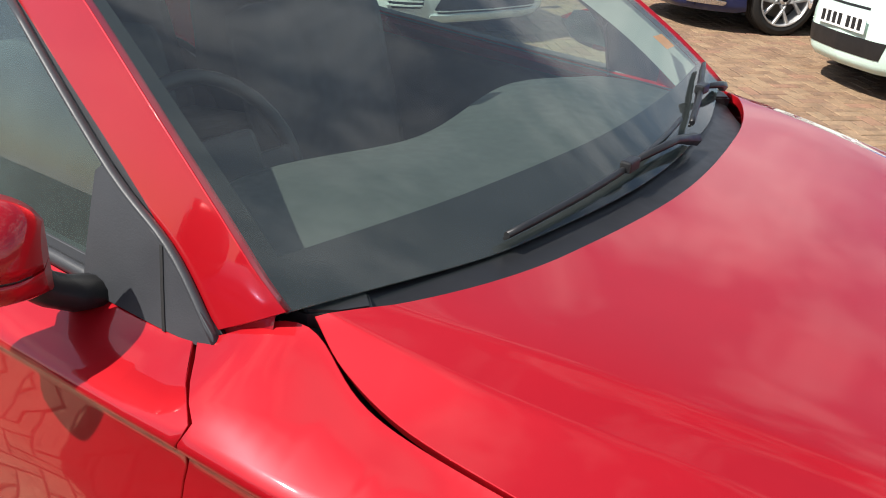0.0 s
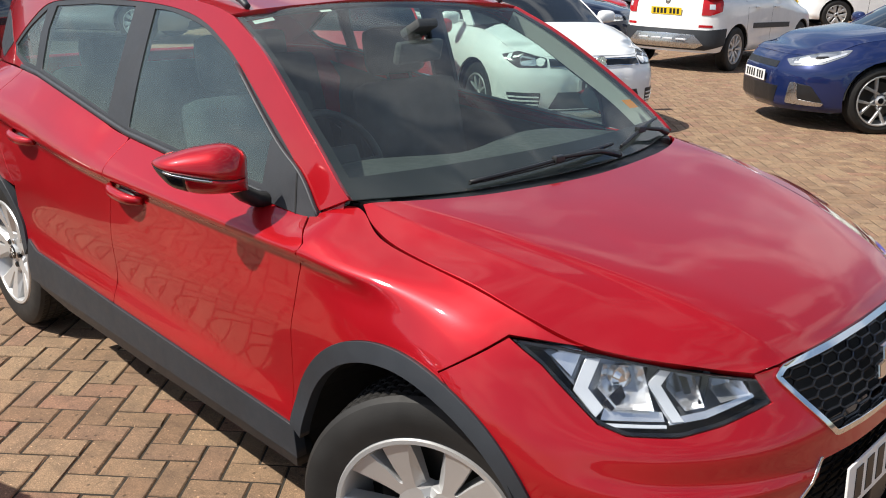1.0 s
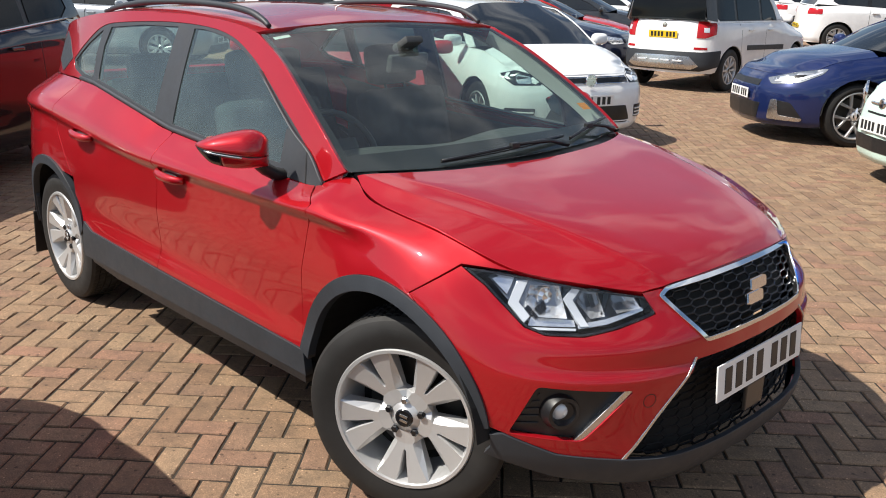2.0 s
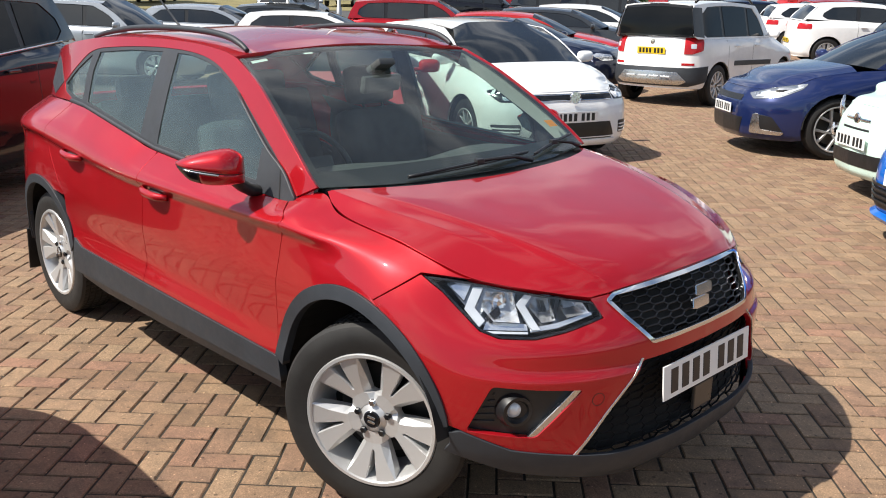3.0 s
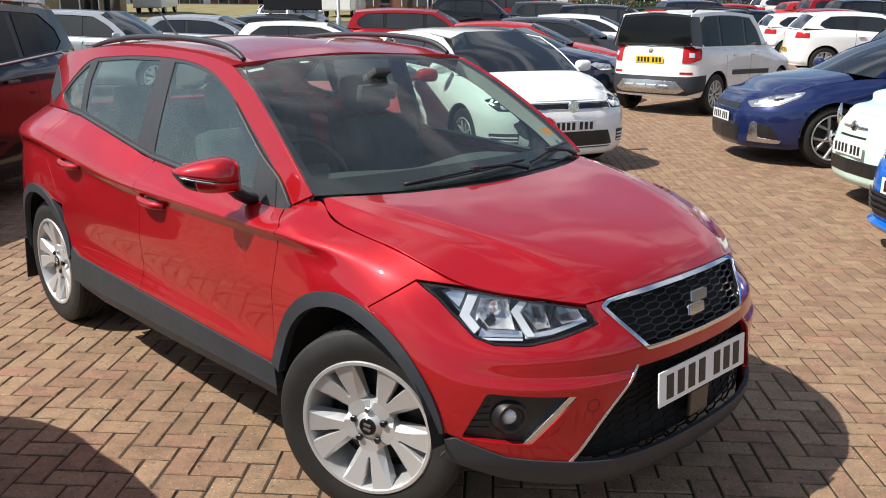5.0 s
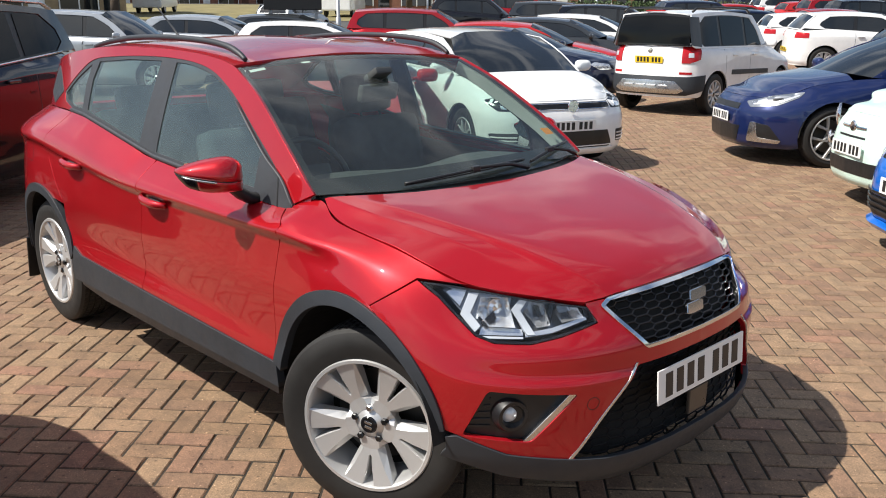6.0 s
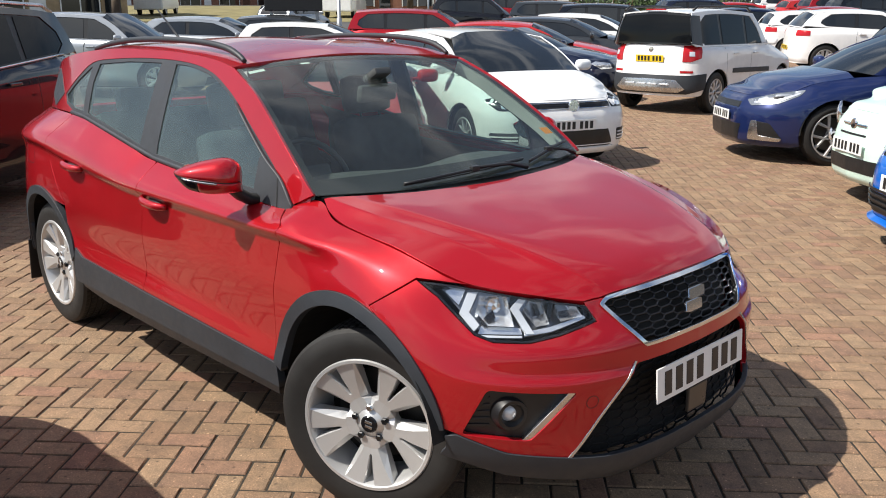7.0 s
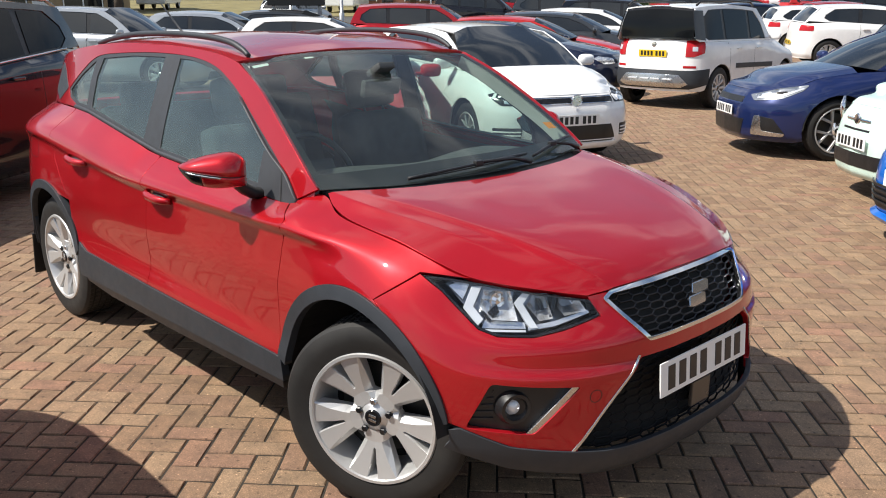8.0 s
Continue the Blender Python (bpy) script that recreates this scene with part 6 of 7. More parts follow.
# white boxy crossover seen from behind
boxy, ysh = build_car("white_boxy_crossover", "white boxy crossover with black lower bumper and roof rails", at(-6.35, 13.53, 93), BOXY, WHITE, glassmat=PRIVACY, wheels=dict(spokes=10, mat=ALLOY, spoke=(0.05, 0.08, 0.03, 0.05), pair=0.04), fine=0.05)
yr, yw = BOXY["fo"] - BOXY["L"], BOXY["W"] / 2
blk = [(ysh.len, 0.64), (ysh.at(yr + 0.12, -yw * 0.75), 0.64), (ysh.fx(yr + 0.42), 0.67), (ysh.fx(yr + 0.40), 0.42), (ysh.at(yr + 0.12, -yw * 0.75), 0.34), (ysh.len, 0.34)]
skid = [(ysh.len, 0.575), (ysh.at(yr + 0.05, -yw * 0.55), 0.565), (ysh.at(yr + 0.10, -yw * 0.72), 0.42), (ysh.at(yr + 0.05, -yw * 0.6), 0.37), (ysh.len, 0.37)]
for flip in (False, True):
    sheet("bumper_cladding", ysh, blk, [], CLAD, boxy, 0.05, 0.008, 0.02, flip=flip)
    sheet("skid_plate", ysh, skid, [], SATIN, boxy, 0.05, 0.016, 0.01, flip=flip)
    tl = [(ysh.at(yr + 0.05, -yw * 0.66), 1.115), (ysh.at(yr + 0.22, -yw * 0.88), 1.115), (ysh.fx(yr + 0.33), 1.10), (ysh.fx(yr + 0.30), 0.92), (ysh.at(yr + 0.12, -yw * 0.80), 0.86), (ysh.at(yr + 0.05, -yw * 0.66), 0.86)]
    sheet("tail_lamp", ysh, tl, [], REDLENS, boxy, 0.04, 0.01, 0.012, flip=flip, label="red tail lamp")
    sheet("lamp_window", ysh, [(ysh.at(yr + 0.10, -yw * 0.78), 1.02), (ysh.at(yr + 0.18, -yw * 0.85), 1.02), (ysh.at(yr + 0.18, -yw * 0.85), 0.95), (ysh.at(yr + 0.10, -yw * 0.78), 0.95)], [], LAMPWHITE, boxy, 0.04, 0.013, 0.002, flip=flip)
    rf_ = [(ysh.at(yr + 0.06, -yw * 0.62), 0.715), (ysh.at(yr + 0.16, -yw * 0.84), 0.715), (ysh.at(yr + 0.16, -yw * 0.84), 0.68), (ysh.at(yr + 0.06, -yw * 0.62), 0.68)]
    sheet("reflector", ysh, rf_, [], REDLENS, boxy, 0.05, 0.006, 0.006, flip=flip)
    s = -1 if flip else 1
    part("roof_rail", tube(bmesh.new(), [(x, -0.63 * s, z + 0.09) for x, z in ((-1.05, 1.58), (-1.2, 1.645), (-2.1, 1.66), (-3.0, 1.64), (-3.12, 1.585))], 0.02, 8), BLACK, boxy)
    for y0, z0 in ((0.10, 0.495), (0.32, 0.495)):
        b = part("skid_slot", box(bmesh.new(), (0.02, 0.17, 0.025), None, 0.006), LAMPWHITE, boxy)
        b.location = (yr - 0.018, y0 * s, z0)
    strip = [(ysh.fx(-0.62), 0.70), (ysh.fx(-2.08), 0.73), (ysh.fx(-2.08), 0.65), (ysh.fx(-0.62), 0.62)]
    sheet("side_strip", ysh, strip, [], CLAD, boxy, 0.08, 0.01, 0.01, flip=flip)
number_plate(boxy, pose(yr + 0.035, 0, 0.905, 0, 5, 180), YELLOWPLATE)
revolve([(0.0, -0.012), (0.04, -0.01), (0.045, 0.0)], 24, CHROME, "badge", boxy, pose(yr + 0.075, 0, 1.045, 0, 0, -90))
b = part("high_brake_light", box(bmesh.new(), (0.03, 0.36, 0.022), None, 0.006), REDLENS, boxy)
b.location = (-3.19, 0, 1.69)

# deep blue coupe
coupe, ash = build_car("blue_coupe", "deep blue coupe with dark five-spoke wheels, nose towards the aisle", at(-2.42, 7.76, 228), COUPE, BLUE, wheels=dict(spokes=10, mat=ALLOY, spoke=(0.05, 0.08, 0.020, 0.034), pair=0.22, rim=0.245), fine=0.045)
xf, hw = COUPE["fo"], COUPE["W"] / 2
patch(coupe, ash, "headlight", [(xf - 0.08, -hw * 0.50, 0.69), (xf - 0.32, -hw * 0.74, 0.77), (xf - 0.62, -hw * 0.90, 0.82), (xf - 0.56, -hw * 0.89, 0.76), (xf - 0.36, -hw * 0.80, 0.665), (xf - 0.12, -hw * 0.58, 0.63)], LAMPDARK, 0.004, label="long clear headlight")
patch(coupe, ash, "lamp_strip", [(xf - 0.14, -hw * 0.60, 0.655), (xf - 0.36, -hw * 0.80, 0.685), (xf - 0.56, -hw * 0.89, 0.772), (xf - 0.57, -hw * 0.89, 0.79), (xf - 0.36, -hw * 0.79, 0.712), (xf - 0.14, -hw * 0.59, 0.672)], LAMPIN, 0.008)
patch(coupe, ash, "reflector", [(xf - 0.12, -hw * 0.56, 0.69), (xf - 0.26, -hw * 0.70, 0.735), (xf - 0.26, -hw * 0.71, 0.69), (xf - 0.13, -hw * 0.58, 0.672)], LAMPIN, 0.006)
patch(coupe, ash, "lamp_bowl", [(xf - 0.30, -hw * 0.74, 0.735), (xf - 0.42, -hw * 0.82, 0.745), (xf - 0.40, -hw * 0.81, 0.70), (xf - 0.30, -hw * 0.75, 0.69)], GLOSSBLACK, 0.007)
centred(coupe, ash, "grille", [(xf - 0.05, -hw * 0.42, 0.66), (xf - 0.03, -hw * 0.42, 0.60)], BLACK, 0.004)
centred(coupe, ash, "lower_intake", [(xf - 0.02, -hw * 0.52, 0.42), (xf - 0.02, -hw * 0.46, 0.25)], BLACK, 0.004)
patch(coupe, ash, "fog_recess", [(xf - 0.18, -hw * 0.66, 0.47), (xf - 0.30, -hw * 0.77, 0.45), (xf - 0.42, -hw * 0.84, 0.28), (xf - 0.16, -hw * 0.66, 0.27)], BLACK, 0.004)
patch(coupe, ash, "fog_blade", [(xf - 0.14, -hw * 0.62, 0.475), (xf - 0.20, -hw * 0.67, 0.475), (xf - 0.20, -hw * 0.70, 0.31), (xf - 0.42, -hw * 0.84, 0.29), (xf - 0.40, -hw * 0.83, 0.255), (xf - 0.10, -hw * 0.60, 0.26)], SATIN, 0.010)
number_plate(coupe, pose(xf + 0.01, 0, 0.50))

# pale mint city car and bright blue hatchback beside it
mint, fsh = build_car("mint_city_car", "pale mint city car with round lamps and chrome badge", at(-0.45, 5.91, 228), CITY, MINT, wheels=dict(spokes=10, mat=ALLOY, pair=0.05), fine=0.04)
xf, hw = CITY["fo"], CITY["W"] / 2
for s in (-1, 1):
    revolve([(0.0, -0.03), (0.07, -0.022), (0.09, -0.006), (0.098, 0.0)], 28, LAMPIN, "headlight", mint, pose(xf - 0.17, 0.56 * s, 0.735, 0, 14, 90 + 28 * s), "round headlight")
    revolve([(0.09, -0.004), (0.098, -0.012), (0.104, -0.004), (0.104, 0.01)], 28, CHROME, "lamp_ring", mint, pose(xf - 0.17, 0.56 * s, 0.735, 0, 14, 90 + 28 * s))
    revolve([(0.0, -0.022), (0.045, -0.014), (0.06, 0.0)], 24, LAMPIN, "fog_lamp", mint, pose(xf - 0.09, 0.52 * s, 0.535, 0, 0, 90 + 24 * s))
    b = part("nose_bar", box(bmesh.new(), (0.02, 0.15, 0.022), None, 0.008), CHROME, mint)
    b.matrix_local = pose(xf - 0.04, 0.13 * s, 0.69, 0, 0, 5 * s)
revolve([(0.0, -0.012), (0.04, -0.01), (0.05, 0.0)], 24, CHROME, "badge", mint, pose(xf - 0.03, 0, 0.695, 0, 0, 90))
centred(mint, fsh, "slot", [(xf - 0.03, -0.22, 0.615), (xf - 0.03, -0.22, 0.60)], BLACK, 0.004, h=0.04)
centred(mint, fsh, "lower_intake", [(xf - 0.02, -0.45, 0.41), (xf - 0.03, -0.40, 0.29)], BLACK, 0.004, h=0.04)
number_plate(mint, pose(xf + 0.01, 0, 0.50))
blue, bsh = build_car("bright_blue_hatchback", "bright blue hatchback with a black slatted intake and front splitter", at(0.69, 4.35, 228), HATCH, BRIGHTBLUE)
lamps(blue, bsh, HATCH)
xf, hw = HATCH["fo"], HATCH["W"] / 2
for i in range(4):
    centred(blue, bsh, "intake_slat", [(xf, -0.62, 0.43 - 0.04 * i), (xf, -0.62, 0.415 - 0.04 * i)], BLACK, 0.02, h=0.04)
centred(blue, bsh, "splitter", [(xf, -0.70, 0.225), (xf, -0.72, 0.195)], BRIGHTBLUE, 0.05, deep=0.05)

# black SUV behind the red car, violet car beside the camera
suv, ssh = build_car("black_suv", "glossy black SUV with a bright window line and roof rails", at(-5.13, -2.12, -50), TALLSUV, BLACKPAINT, glassmat=PRIVACY, wheels=dict(spokes=10, mat=ALLOY))
lamps(suv, ssh, TALLSUV)
for s in (-1, 1):
    pts = [(x, -s * (TALLSUV["W"] / 2 - 0.098), TALLSUV["belt"] + TALLSUV["rise"] * min(1.0, (-0.42 - x) / 2.78) + 0.018) for x in np.linspace(-0.75, -3.05, 12)]
    part("window_line", tube(bmesh.new(), pts, 0.009, 6), CHROME, suv, "bright chrome window line")
    part("roof_rail", tube(bmesh.new(), [(x, -0.66 * s, z) for x, z in ((-1.1, 1.64), (-1.25, 1.70), (-2.2, 1.715), (-3.05, 1.69), (-3.2, 1.63))], 0.018, 8), SATIN, suv)
CROSSOVER = dict(BIGSUV, nose=0.98, hood=1.09, round=0.30, W=1.84)
vio, vsh = build_car("violet_crossover", "violet-blue crossover parked beside the red car", at(-1.03, -2.75, 92), CROSSOVER, PURPLE)
lamps(vio, vsh, CROSSOVER)

# rows further off
COUPESUV = dict(COUPE, H=1.62, tail=1.14, belt=1.04, hood=1.0, nose=0.82, R=0.36, lift=0.2)
LOW = dict(HATCH, H=1.39)
FAR = [
    ("red_hatchback", "red hatchback parked close behind the red crossover", LOW, RED2, -4.28, 2.25, -38),
    ("silver_suv", "silver SUV with dark windows in the back row", BIGSUV, SILVER, -14.7, 6.0, 40),
    ("silver_saloon", "silver saloon in the back row", HATCH, SILVER, -17.6, 10.25, 44),
    ("white_hatchback", "white hatchback in the back row", HATCH, WHITE, -13.3, 10.45, 46),
    ("red_crossover", "red crossover behind the white hatchback", BIGSUV, RED, -13.9, 14.2, 46),
    ("bright_red_hatchback", "bright red hatchback with clear lamps in the second row", HATCH, RED2, -10.25, 13.9, 35),
    ("navy_saloon", "navy saloon with its nose out of the row", LOW, NAVY, -8.4, 11.25, 20),
    ("grey_saloon", "dark grey saloon in the second row", HATCH, GREY, -11.3, 16.6, 35),
    ("white_saloon", "white saloon in the second row", HATCH, WHITE, -12.3, 19.2, 35),
    ("white_coupe_suv", "white sloping-backed crossover seen from behind", COUPESUV, WHITE, -6.3, 23.3, 40),
    ("white_hatchback", "white hatchback beyond the white crossover", HATCH, WHITE, -8.9, 26.5, 40),
    ("black_hatchback", "black hatchback with red lamps, seen from behind", HATCH, BLACKPAINT, -3.1, 20.7, 40),
    ("navy_hatchback", "navy hatchback in the far row", HATCH, NAVY, -11.6, 28.0, 40),
    ("red_saloon", "red car in the far row", HATCH, RED2, -16.6, 36.0, 50),
    ("black_suv", "black SUV high in the back row", TALLSUV, BLACKPAINT, -21.3, 23.9, 48),
    ("red_suv", "dark red SUV high in the back row", TALLSUV, RED, -23.3, 28.9, 48),
    ("dark_saloon", "dark saloon low in the back row", LOW, GREY, -18.5, 13.3, 46),
    ("red_hatchback", "red hatchback in the far row", HATCH, RED, -10.5, 32.2, 46),
    ("grey_suv", "dark grey SUV in the far row", BIGSUV, GREY, -17.2, 24.0, 40),
    ("black_crossover", "black crossover beside the white saloon", BIGSUV, BLACKPAINT, -13.6, 22.2, 38),
    ("navy_suv", "navy SUV in the far row", BIGSUV, NAVY, -15.8, 31.2, 50),
    ("white_suv", "white SUV in the far row", BIGSUV, WHITE, -4.5, 31.0, 60),
    ("black_crossover", "black crossover in the last row before the shops", BIGSUV, BLACKPAINT, -13.0, 41.0, 50),
    ("red_crossover", "dark red crossover in the last row before the shops", BIGSUV, RED, -15.1, 42.7, 50),
    ("red_hatchback", "bright red hatchback in the last row before the shops", HATCH, RED2, -17.2, 44.4, 50),
    ("white_crossover", "white crossover in the last row before the shops", BIGSUV, WHITE, -19.3, 46.1, 50),
    ("navy_crossover", "navy crossover in the last row before the shops", BIGSUV, NAVY, -21.4, 47.8, 50),
    ("grey_crossover", "dark grey crossover in the last row before the shops", BIGSUV, GREY, -23.5, 49.5, 50),
    ("silver_hatchback", "silver hatchback near the grass verge", HATCH, SILVER, -30.0, 20.0, 120),
    ("white_hatchback", "white hatchback near the grass verge", HATCH, WHITE, -30.0, 34.0, 100),
]
made = {}
for nm, lb, st, col, x, y, yaw in FAR:
    key = id(st)
    if key not in made:
        c, sh = build_car(nm, lb, at(x, y, yaw), st, col, fine=0.10, group="cars in the rows")
        lamps(c, sh, st)
        made[key] = (c, col)
    else:
        first, was = made[key]
        c = copy_thing(first, at(x, y, yaw))
        c.name = nm
        tagged(c, lb)
        for o in c.children_recursive:
            if o.data and o.data.materials and o.data.materials[0] == was:
                o.material_slots[0].link = "OBJECT"
                o.material_slots[0].material = col
# ---- edge of the lot: shops, hoarding, posts, trees ----
BRICKWALL = plain("red_brick_wall", (0.22, 0.10, 0.065), 0.9, 0, 30, 0.3, 0.25, 0.01)
BUFFWALL = plain("buff_brick_wall", (0.34, 0.25, 0.15), 0.9, 0, 30, 0.3, 0.2, 0.01)
FASCIA = plain("dark_fascia", (0.02, 0.018, 0.022), 0.4, 0, 20, 0.05, 0.2)
WHITEPAINT = plain("white_joinery", (0.72, 0.72, 0.70), 0.5, 0, 40, 0.05, 0.08)
TILE = plain("roof_tile", (0.12, 0.065, 0.045), 0.85, 0, 20, 0.4, 0.25, 0.02)
GALV = plain("galvanised_steel", (0.42, 0.43, 0.44), 0.45, 0.8, 40, 0.05, 0.12)
BARK = plain("bark", (0.09, 0.065, 0.045), 0.95, 0, 20, 0.6, 0.35, 0.02)
LEAF = plain("leaves", (0.055, 0.09, 0.025), 0.6, 0, 40, 0.1, 0.4)
SIGNBLACK = plain("black_hoarding", (0.010, 0.010, 0.011), 0.5, 0, 20, 0.03, 0.15)


def shop(x, y, yaw, width, depth, height, wall, units, label):
    """A low parade: walls, a pitched roof, and units with a fascia, a window and a door."""
    c = thing("shop_building", label, "building", pose(x, y, rise(x, y) - 0.3, 0, 0, yaw))
    bm = bmesh.new()
    box(bm, (width, depth, height), pose(0, depth / 2, height / 2))
    part("wall", bm, wall, c)
    bm = bmesh.new()
    prism(bm, [(-0.4, 0), (depth + 0.4, 0), (depth / 2, depth * 0.32)], pose(-width / 2 - 0.2, 0, height, 90, 0, 90), width + 0.4)
    part("roof", bm, TILE, c)
    w = width / units
    for i in range(units):
        cx = -width / 2 + w * (i + 0.5)
        f = part("fascia", box(bmesh.new(), (w - 0.3, 0.12, 0.7), pose(cx, -0.08, 2.9), 0.02), FASCIA if i % 3 else BRICKWALL, c)
        win = part("window", box(bmesh.new(), (w * 0.55, 0.06, 1.7), pose(cx - w * 0.14, -0.03, 1.45), 0.01), DARKGLASS, c)
        for k in range(3):
            part("window_frame", box(bmesh.new(), (0.08, 0.05, 1.8), pose(cx - w * 0.14 + (k - 1) * w * 0.26, -0.08, 1.45)), WHITEPAINT, win)
        part("door", box(bmesh.new(), (0.95, 0.07, 2.1), pose(cx + w * 0.30, -0.04, 1.06), 0.01), WHITEPAINT if i % 2 else DARKGLASS, c)
        for k in (-0.25, 0.2):
            up = part("upper_window", box(bmesh.new(), (1.1, 0.05, 1.2), pose(cx + k * w, -0.02, 4.6), 0.01), DARKGLASS, c)
            part("window_sill", box(bmesh.new(), (1.3, 0.12, 0.08), pose(cx + k * w, -0.06, 3.95)), WHITEPAINT, up)
    return c


shop(-55, 16, 72, 13, 9, 6.0, BUFFWALL, 3, "buff brick shop with dark fascias and white windows")
shop(-115, 54, 64, 48, 9, 6.0, BRICKWALL, 9, "long red brick shop parade with pale shopfronts")
shop(-50, 52, 44, 25, 9, 6.0, BRICKWALL, 5, "brown brick shop parade with dark openings")
shop(-58, 112, 28, 70, 9, 6.0, BRICKWALL, 11, "long red brick shop parade beyond the car lot")


def van(x, y, yaw, label, colour):
    c = thing("white_van", label, "van", at(x, y, yaw))
    hw = 0.98
    side = [(0.9, 0.35), (0.92, 0.9), (0.55, 1.1), (-0.05, 1.95), (-0.4, 2.1), (-3.9, 2.1), (-4.0, 0.4)]
    bm = bmesh.new()
    prism(bm, soft(side, 0.12, 4), pose(0, hw, 0, 90, 0, 0), 2 * hw, 0.06)
    part("body", bm, colour, c)
    for s in (-1, 1):
        bm = bmesh.new()
        prism(bm, [(0.35, 1.12), (-0.12, 1.85), (-1.1, 1.85), (-1.1, 1.12)], pose(0, s * (hw + 0.002) + (0.012 if s < 0 else 0), 0, 90, 0, 0), 0.012)
        part("side_window", bm, DARKGLASS, c)
    bm = bmesh.new()
    box(bm, (0.03, 1.7, 0.95), pose(0.255, 0, 1.53, 0, -35, 0), 0.02)
    part("windscreen", bm, DARKGLASS, c)
    for s in (-1, 1):
        part("headlight", box(bmesh.new(), (0.08, 0.3, 0.2), pose(0.88, s * 0.72, 0.82), 0.03), LAMPIN, c)
    for x0 in (0.15, -3.0):
        for s in (-1, 1):
            wheel(c, pose(x0, s * 0.88, 0.34, 0, 0, 180 if s > 0 else 0), R=0.34, W=0.2, rim=0.21, fine=False)
    return c


van(-60.0, 28.0, 140, "white panel van parked before the shops", WHITE)
van(-47.3, 35.6, 130, "white panel van behind the black hoarding", WHITE)
# black hoarding on two posts
hb = thing("hoarding", "large plain black hoarding on steel posts", "sign", at(-20.7, 13.0, 46))
part("panel", box(bmesh.new(), (1.75, 0.12, 2.1), pose(0, 0, 2.50), 0.02), SIGNBLACK, hb)
for x in (-0.7, 0.7):
    part("post", box(bmesh.new(), (0.1, 0.1, 3.4), pose(x, 0.1, 1.7), 0.01), GALV, hb)


def lamp_post(x, y, h, label):
    c = thing("lamp_post", label, "lamp post", pose(x, y, rise(x, y)))
    part("pole", tube(bmesh.new(), [(0, 0, 0), (0, 0, 1.1), (0, 0, 1.12), (0, 0, h)], [0.09, 0.09, 0.06, 0.045], 12), GALV, c)
    part("lantern", box(bmesh.new(), (0.7, 0.25, 0.12), pose(0.3, 0, h), 0.04), GALV, c)


lamp_post(-22.3, 15.9, 7.0, "grey steel lamp post at the lot's edge")
lamp_post(-25.0, 34.0, 7.0, "grey steel lamp post near the shops")
sign = thing("direction_sign", "white arrow-shaped direction sign on a grey post", "sign", at(-25.1, 22.6, 46))
part("post", tube(bmesh.new(), [(0, 0, 0), (0, 0, 2.3)], 0.04, 8), GALV, sign)
bm = bmesh.new()
prism(bm, [(-0.34, -0.08), (-0.26, -0.13), (0.34, -0.13), (0.34, 0.13), (-0.26, 0.13), (-0.34, 0.08), (-0.42, 0)], pose(0.0, 0.06, 2.05, 90, 0, 0), 0.03)
part("panel", bm, WHITEPAINT, sign)
for k in range(3):
    part("sign_bar", box(bmesh.new(), (0.4, 0.01, 0.035), pose(0.03, 0.022, 2.11 - 0.065 * k)), REDLENS if k == 0 else INK, sign)


def tree(x, y, h, seed, label):
    """A street tree: a bent trunk, limbs, and a crown of many small leaf clumps with gaps."""
    rnd = random.Random(seed)
    c = thing("tree", label, "tree", pose(x, y, rise(x, y)))
    bm = bmesh.new()
    tube(bm, [(0, 0, 0), (0.06, 0.03, h * 0.2), (0.0, 0.1, h * 0.42), (0.12, 0.05, h * 0.7)], [0.28, 0.2, 0.16, 0.08], 9)
    tips = []
    for i in range(9):
        a, z0 = rnd.uniform(0, math.tau), h * rnd.uniform(0.32, 0.6)
        l = h * rnd.uniform(0.2, 0.34)
        p = [(0, 0.06, z0), (math.cos(a) * l * 0.5, math.sin(a) * l * 0.5, z0 + l * 0.45), (math.cos(a) * l, math.sin(a) * l, z0 + l * 0.75)]
        tube(bm, p, [0.09, 0.05, 0.02], 6)
        tips += [p[1], p[2]]
    tips.append((0.1, 0, h * 0.85))
    part("trunk", bm, BARK, c)
    verts, faces = [], []
    for tip in tips:
        for _ in range(190):
            d = Vector((rnd.gauss(0, 1), rnd.gauss(0, 1), rnd.gauss(0, 0.75))) * h * 0.075
            q = Vector(tip) + d
            m = Euler((rnd.uniform(-1, 1), rnd.uniform(-1, 1), rnd.uniform(0, 6))).to_matrix()
            s = rnd.uniform(0.07, 0.14)
            k = len(verts)
            verts += [tuple(q + m @ Vector(v)) for v in ((-s, 0, 0), (0, -s * 0.5, 0.02), (s, 0, 0), (0, s * 0.5, 0.02))]
            faces.append((k, k + 1, k + 2, k + 3))
    part("crown", mesh_of("crown", verts, faces, LEAF, False), LEAF, c)


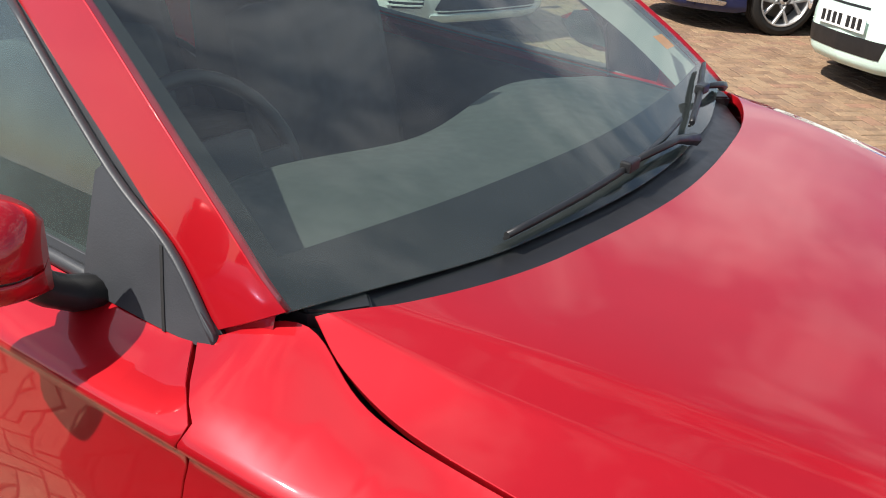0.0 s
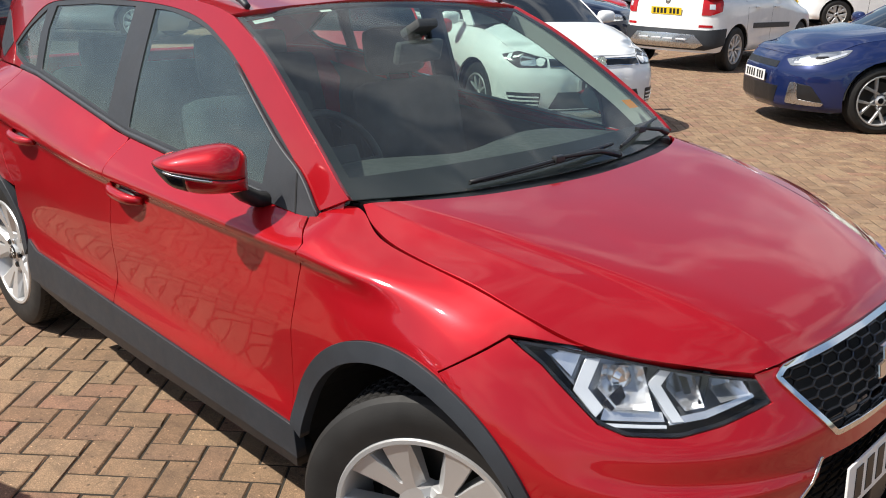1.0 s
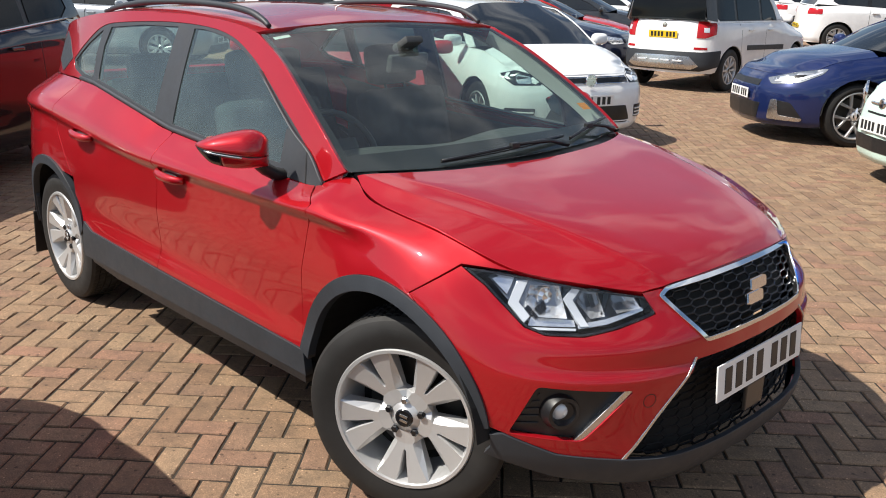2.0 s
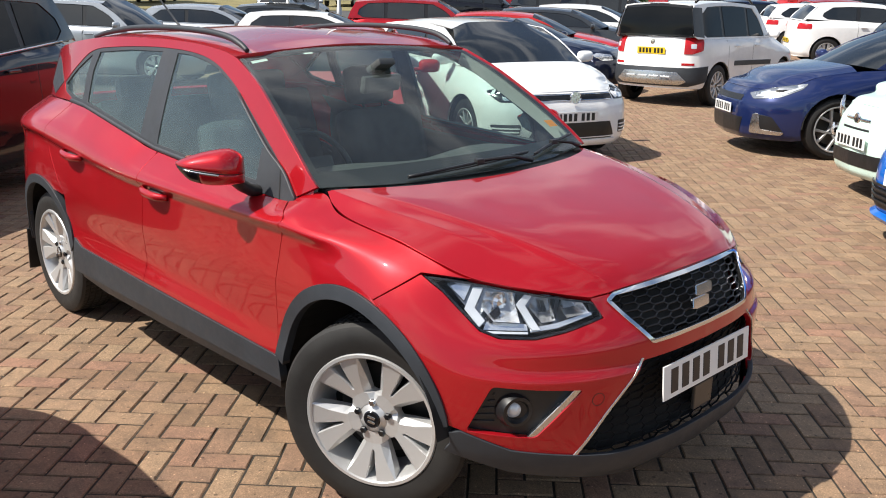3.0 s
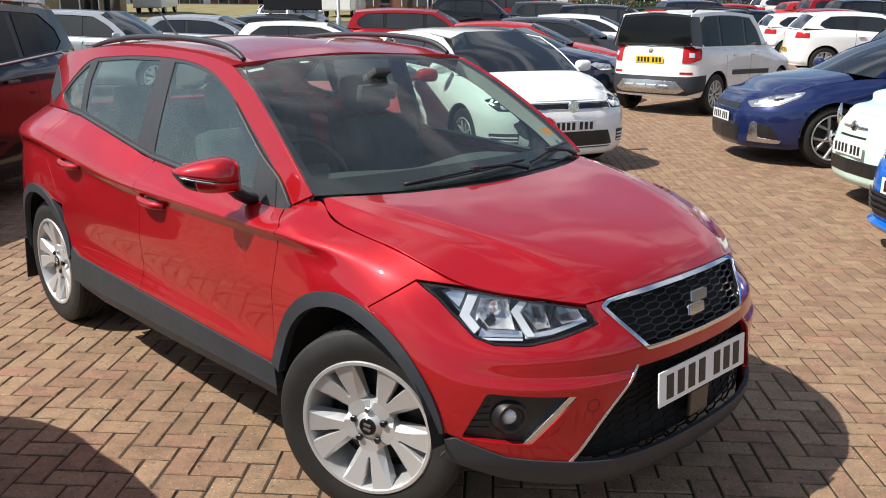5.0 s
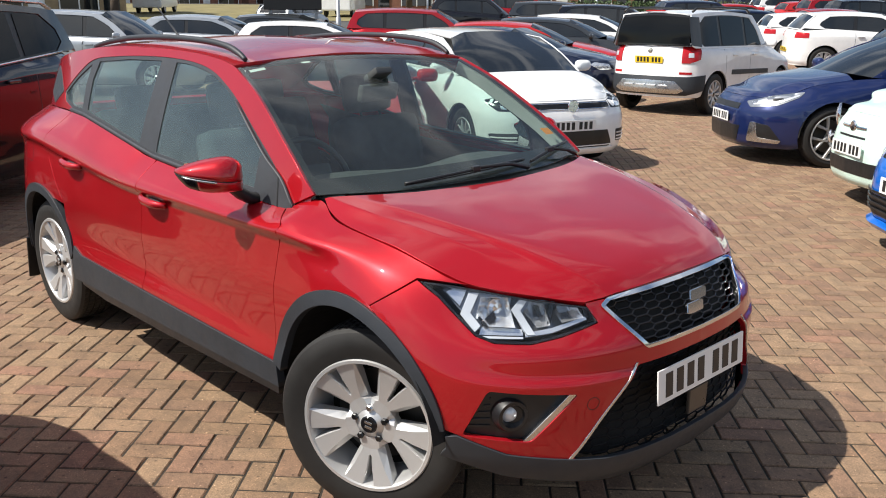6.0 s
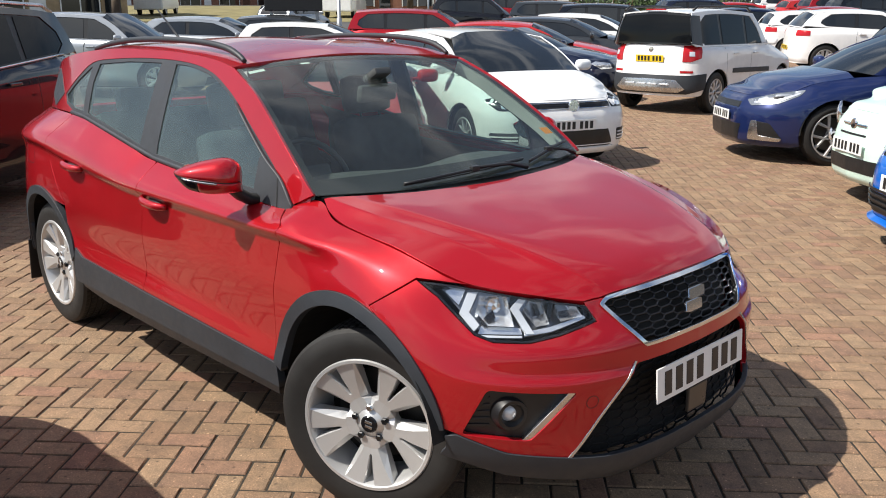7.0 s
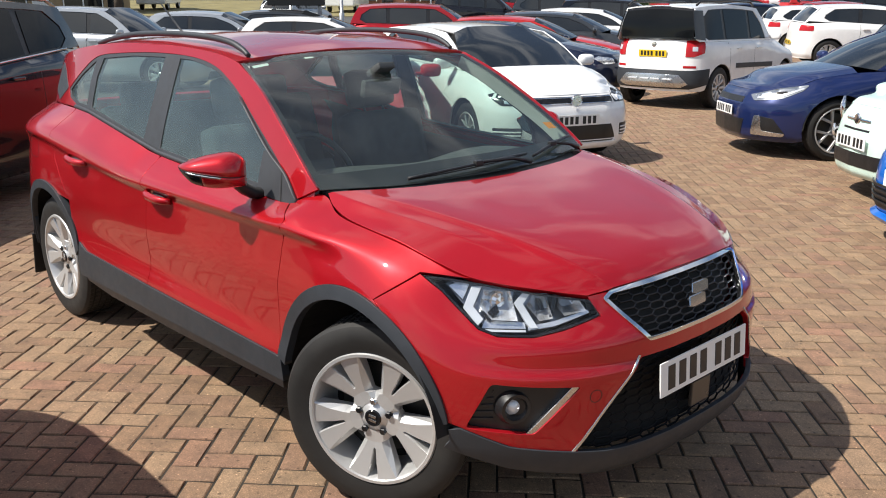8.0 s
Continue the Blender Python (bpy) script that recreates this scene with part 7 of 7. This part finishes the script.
tree(-28.5, 27.8, 8.5, 3, "leafy street tree beyond the car rows")
tree(-44.0, 17.5, 8.0, 4, "leafy street tree before the shops")
tree(-46.0, 40.0, 9.0, 5, "leafy street tree by the shop parade")
hedge = thing("hedge", "clipped green hedge along the lot's edge", "hedge", at(-20.5, 32.5, 45))
rnd = random.Random(9)
verts, faces = [], []
for _ in range(5200):
    q = Vector((rnd.uniform(-4, 4), rnd.uniform(-0.45, 0.45), rnd.uniform(0.05, 1.5)))
    m3 = Euler((rnd.uniform(-2, 2), rnd.uniform(-2, 2), rnd.uniform(0, 6))).to_matrix()
    s, k = rnd.uniform(0.05, 0.1), len(verts)
    verts += [tuple(q + m3 @ Vector(v)) for v in ((-s, 0, 0), (0, -s * 0.5, 0.01), (s, 0, 0), (0, s * 0.5, 0.01))]
    faces.append((k, k + 1, k + 2, k + 3))
part("foliage", mesh_of("foliage", verts, faces, LEAF, False), LEAF, hedge)
tagged(hedge, kind="stuff")
# ---- block paving in herringbone, laid last ----
def brick_material():
    m, t, b = material("clay_paving_block")
    info = t.nodes.new("ShaderNodeObjectInfo")
    geo = t.nodes.new("ShaderNodeNewGeometry")
    add = t.nodes.new("ShaderNodeMath")
    add.operation = "ADD"
    t.links.new(info.outputs["Random"], add.inputs[0])
    t.links.new(geo.outputs["Random Per Island"], add.inputs[1])
    fr = t.nodes.new("ShaderNodeMath")
    fr.operation = "FRACT"
    t.links.new(add.outputs[0], fr.inputs[0])
    base = ramp_node(t, fr.outputs[0], [(0.0, (0.218, 0.132, 0.078)), (0.25, (0.267, 0.171, 0.100)), (0.6, (0.300, 0.201, 0.119)), (0.86, (0.234, 0.142, 0.088)), (1.0, (0.285, 0.158, 0.100))])
    grain = noise_node(t, 210.0, 6.0, 0.8)
    blot = noise_node(t, 9.0, 5.0, 0.65)
    speck = noise_node(t, 70.0, 8.0, 0.85)
    for n in (grain, blot, speck):
        t.links.new(geo.outputs["Position"], n.inputs["Vector"])
    g = ramp_node(t, grain.outputs["Fac"], [(0.40, (0.66,) * 3), (0.50, (0.98,) * 3), (0.57, (1.08,) * 3), (0.64, (1.8,) * 3)])
    d = ramp_node(t, blot.outputs["Fac"], [(0.36, (0.76, 0.77, 0.80)), (0.5, (0.97, 0.97, 0.98)), (0.64, (1.14, 1.12, 1.12))])
    sp = ramp_node(t, speck.outputs["Fac"], [(0.36, (0.42,) * 3), (0.44, (0.92,) * 3), (0.57, (1.02,) * 3), (0.64, (1.5,) * 3)])
    dots = []
    for scale, size, light in ((36.0, 0.075, 2.3), (19.0, 0.09, 0.45)):
        v = t.nodes.new("ShaderNodeTexVoronoi")
        v.inputs["Scale"].default_value = scale
        t.links.new(geo.outputs["Position"], v.inputs["Vector"])
        dots.append(ramp_node(t, v.outputs["Distance"], [(0.0, (light,) * 3), (size, (light,) * 3), (size * 1.6, (1.0,) * 3)]))
    last = base.outputs["Color"]
    for n in (g, d, sp, *dots):
        mx = t.nodes.new("ShaderNodeMix")
        mx.data_type, mx.blend_type = "RGBA", "MULTIPLY"
        mx.inputs["Factor"].default_value = 1.0
        t.links.new(last, mx.inputs["A"])
        t.links.new(n.outputs["Color"], mx.inputs["B"])
        last = mx.outputs["Result"]
    t.links.new(last, b.inputs["Base Color"])
    b.inputs["Roughness"].default_value = 0.86
    bump_node(t, speck.outputs["Fac"], 0.7, 0.003, b)
    return m


BRICK = brick_material()


def block_mesh(name, seed):
    """One 200 x 100 mm block with chamfered, slightly worn edges, top at z = 0."""
    rnd = random.Random(seed)
    a, b, c = 0.0957, 0.0457, 0.004
    j = lambda: rnd.uniform(-0.002, 0.002)
    up = [(-a + c + j(), -b + c + j(), j() * 0.5), (a - c + j(), -b + c + j(), j() * 0.5), (a - c + j(), b - c + j(), j() * 0.5), (-a + c + j(), b - c + j(), j() * 0.5)]
    lo = [(-a, -b, -0.004), (a, -b, -0.004), (a, b, -0.004), (-a, b, -0.004)]
    bt = [(x, y, -0.03) for x, y, _ in lo]
    faces = [(0, 1, 2, 3)] + [(4 + i, 4 + (i + 1) % 4, (i + 1) % 4, i) for i in range(4)] + [(8 + i, 8 + (i + 1) % 4, 4 + (i + 1) % 4, 4 + i) for i in range(4)]
    return up + lo + bt, faces


SHAPES = [block_mesh("brick", i) for i in range(6)]
near_mesh = [mesh_of("brick", v, f, BRICK, False) for v, f in SHAPES]
paving = thing("pavement", "buff and red clay block paving in herringbone", "pavement", kind="structure")
bulk_v, bulk_f, near_n = [], [], 0
rnd = random.Random(7)
span = 260
lay = 43.0
ca, sa = math.cos(radians(lay)), math.sin(radians(lay))
for i in range(-span, span):
    for k in range(-span, span):
        for kind in (0, 1):
            # herringbone cell: along the lattice (1, 1) and (2, -2) in units of the block's width
            u, v = i + 2 * k, i - 2 * k
            cx, cy, turn = ((u + 1.0) * 0.1, (v + 0.5) * 0.1, 0.0) if kind == 0 else ((u + 0.5) * 0.1, (v + 2.0) * 0.1, 90.0)
            x, y = cx * ca - cy * sa - 1.0, cx * sa + cy * ca + 3.0
            if not (-17.0 < x < 7.0 and -7.5 < y < 30.0):
                continue
            if (x - 2.05) * -0.95 + (y + 2.35) * -0.95 > 8.0 or (y > 12 and x > 3):
                continue
            z, shape = rnd.uniform(-0.0014, 0.0014), rnd.randrange(6)
            a = lay + turn + rnd.uniform(-0.9, 0.9)
            near = (-2.0 < x < -0.4 and -1.75 < y < -0.72) or (0.55 < x < 1.6 and 0.35 < y < 1.75)
            if near and near_n < 300:
                near_n += 1
                o = new("brick", near_mesh[shape])
                o.parent = paving
                o.matrix_local = pose(x, y, z, rnd.uniform(-0.5, 0.5), rnd.uniform(-0.5, 0.5), a)
            else:
                c, s = math.cos(radians(a)), math.sin(radians(a))
                base = len(bulk_v)
                vs, fs = SHAPES[shape]
                up = rise(x, y)
                bulk_v += [(x + p * c - q * s, y + p * s + q * c, z + r + up + (SLOPE * ((p * c - q * s) * AHEAD[0] + (p * s + q * c) * AHEAD[1]) if up else 0)) for p, q, r in vs]
                bulk_f += [tuple(base + w for w in f) for f in fs]
rest = part("paving_blocks", mesh_of("paving_blocks", bulk_v, bulk_f, BRICK, False), BRICK, paving)
tagged(rest, kind="stuff")
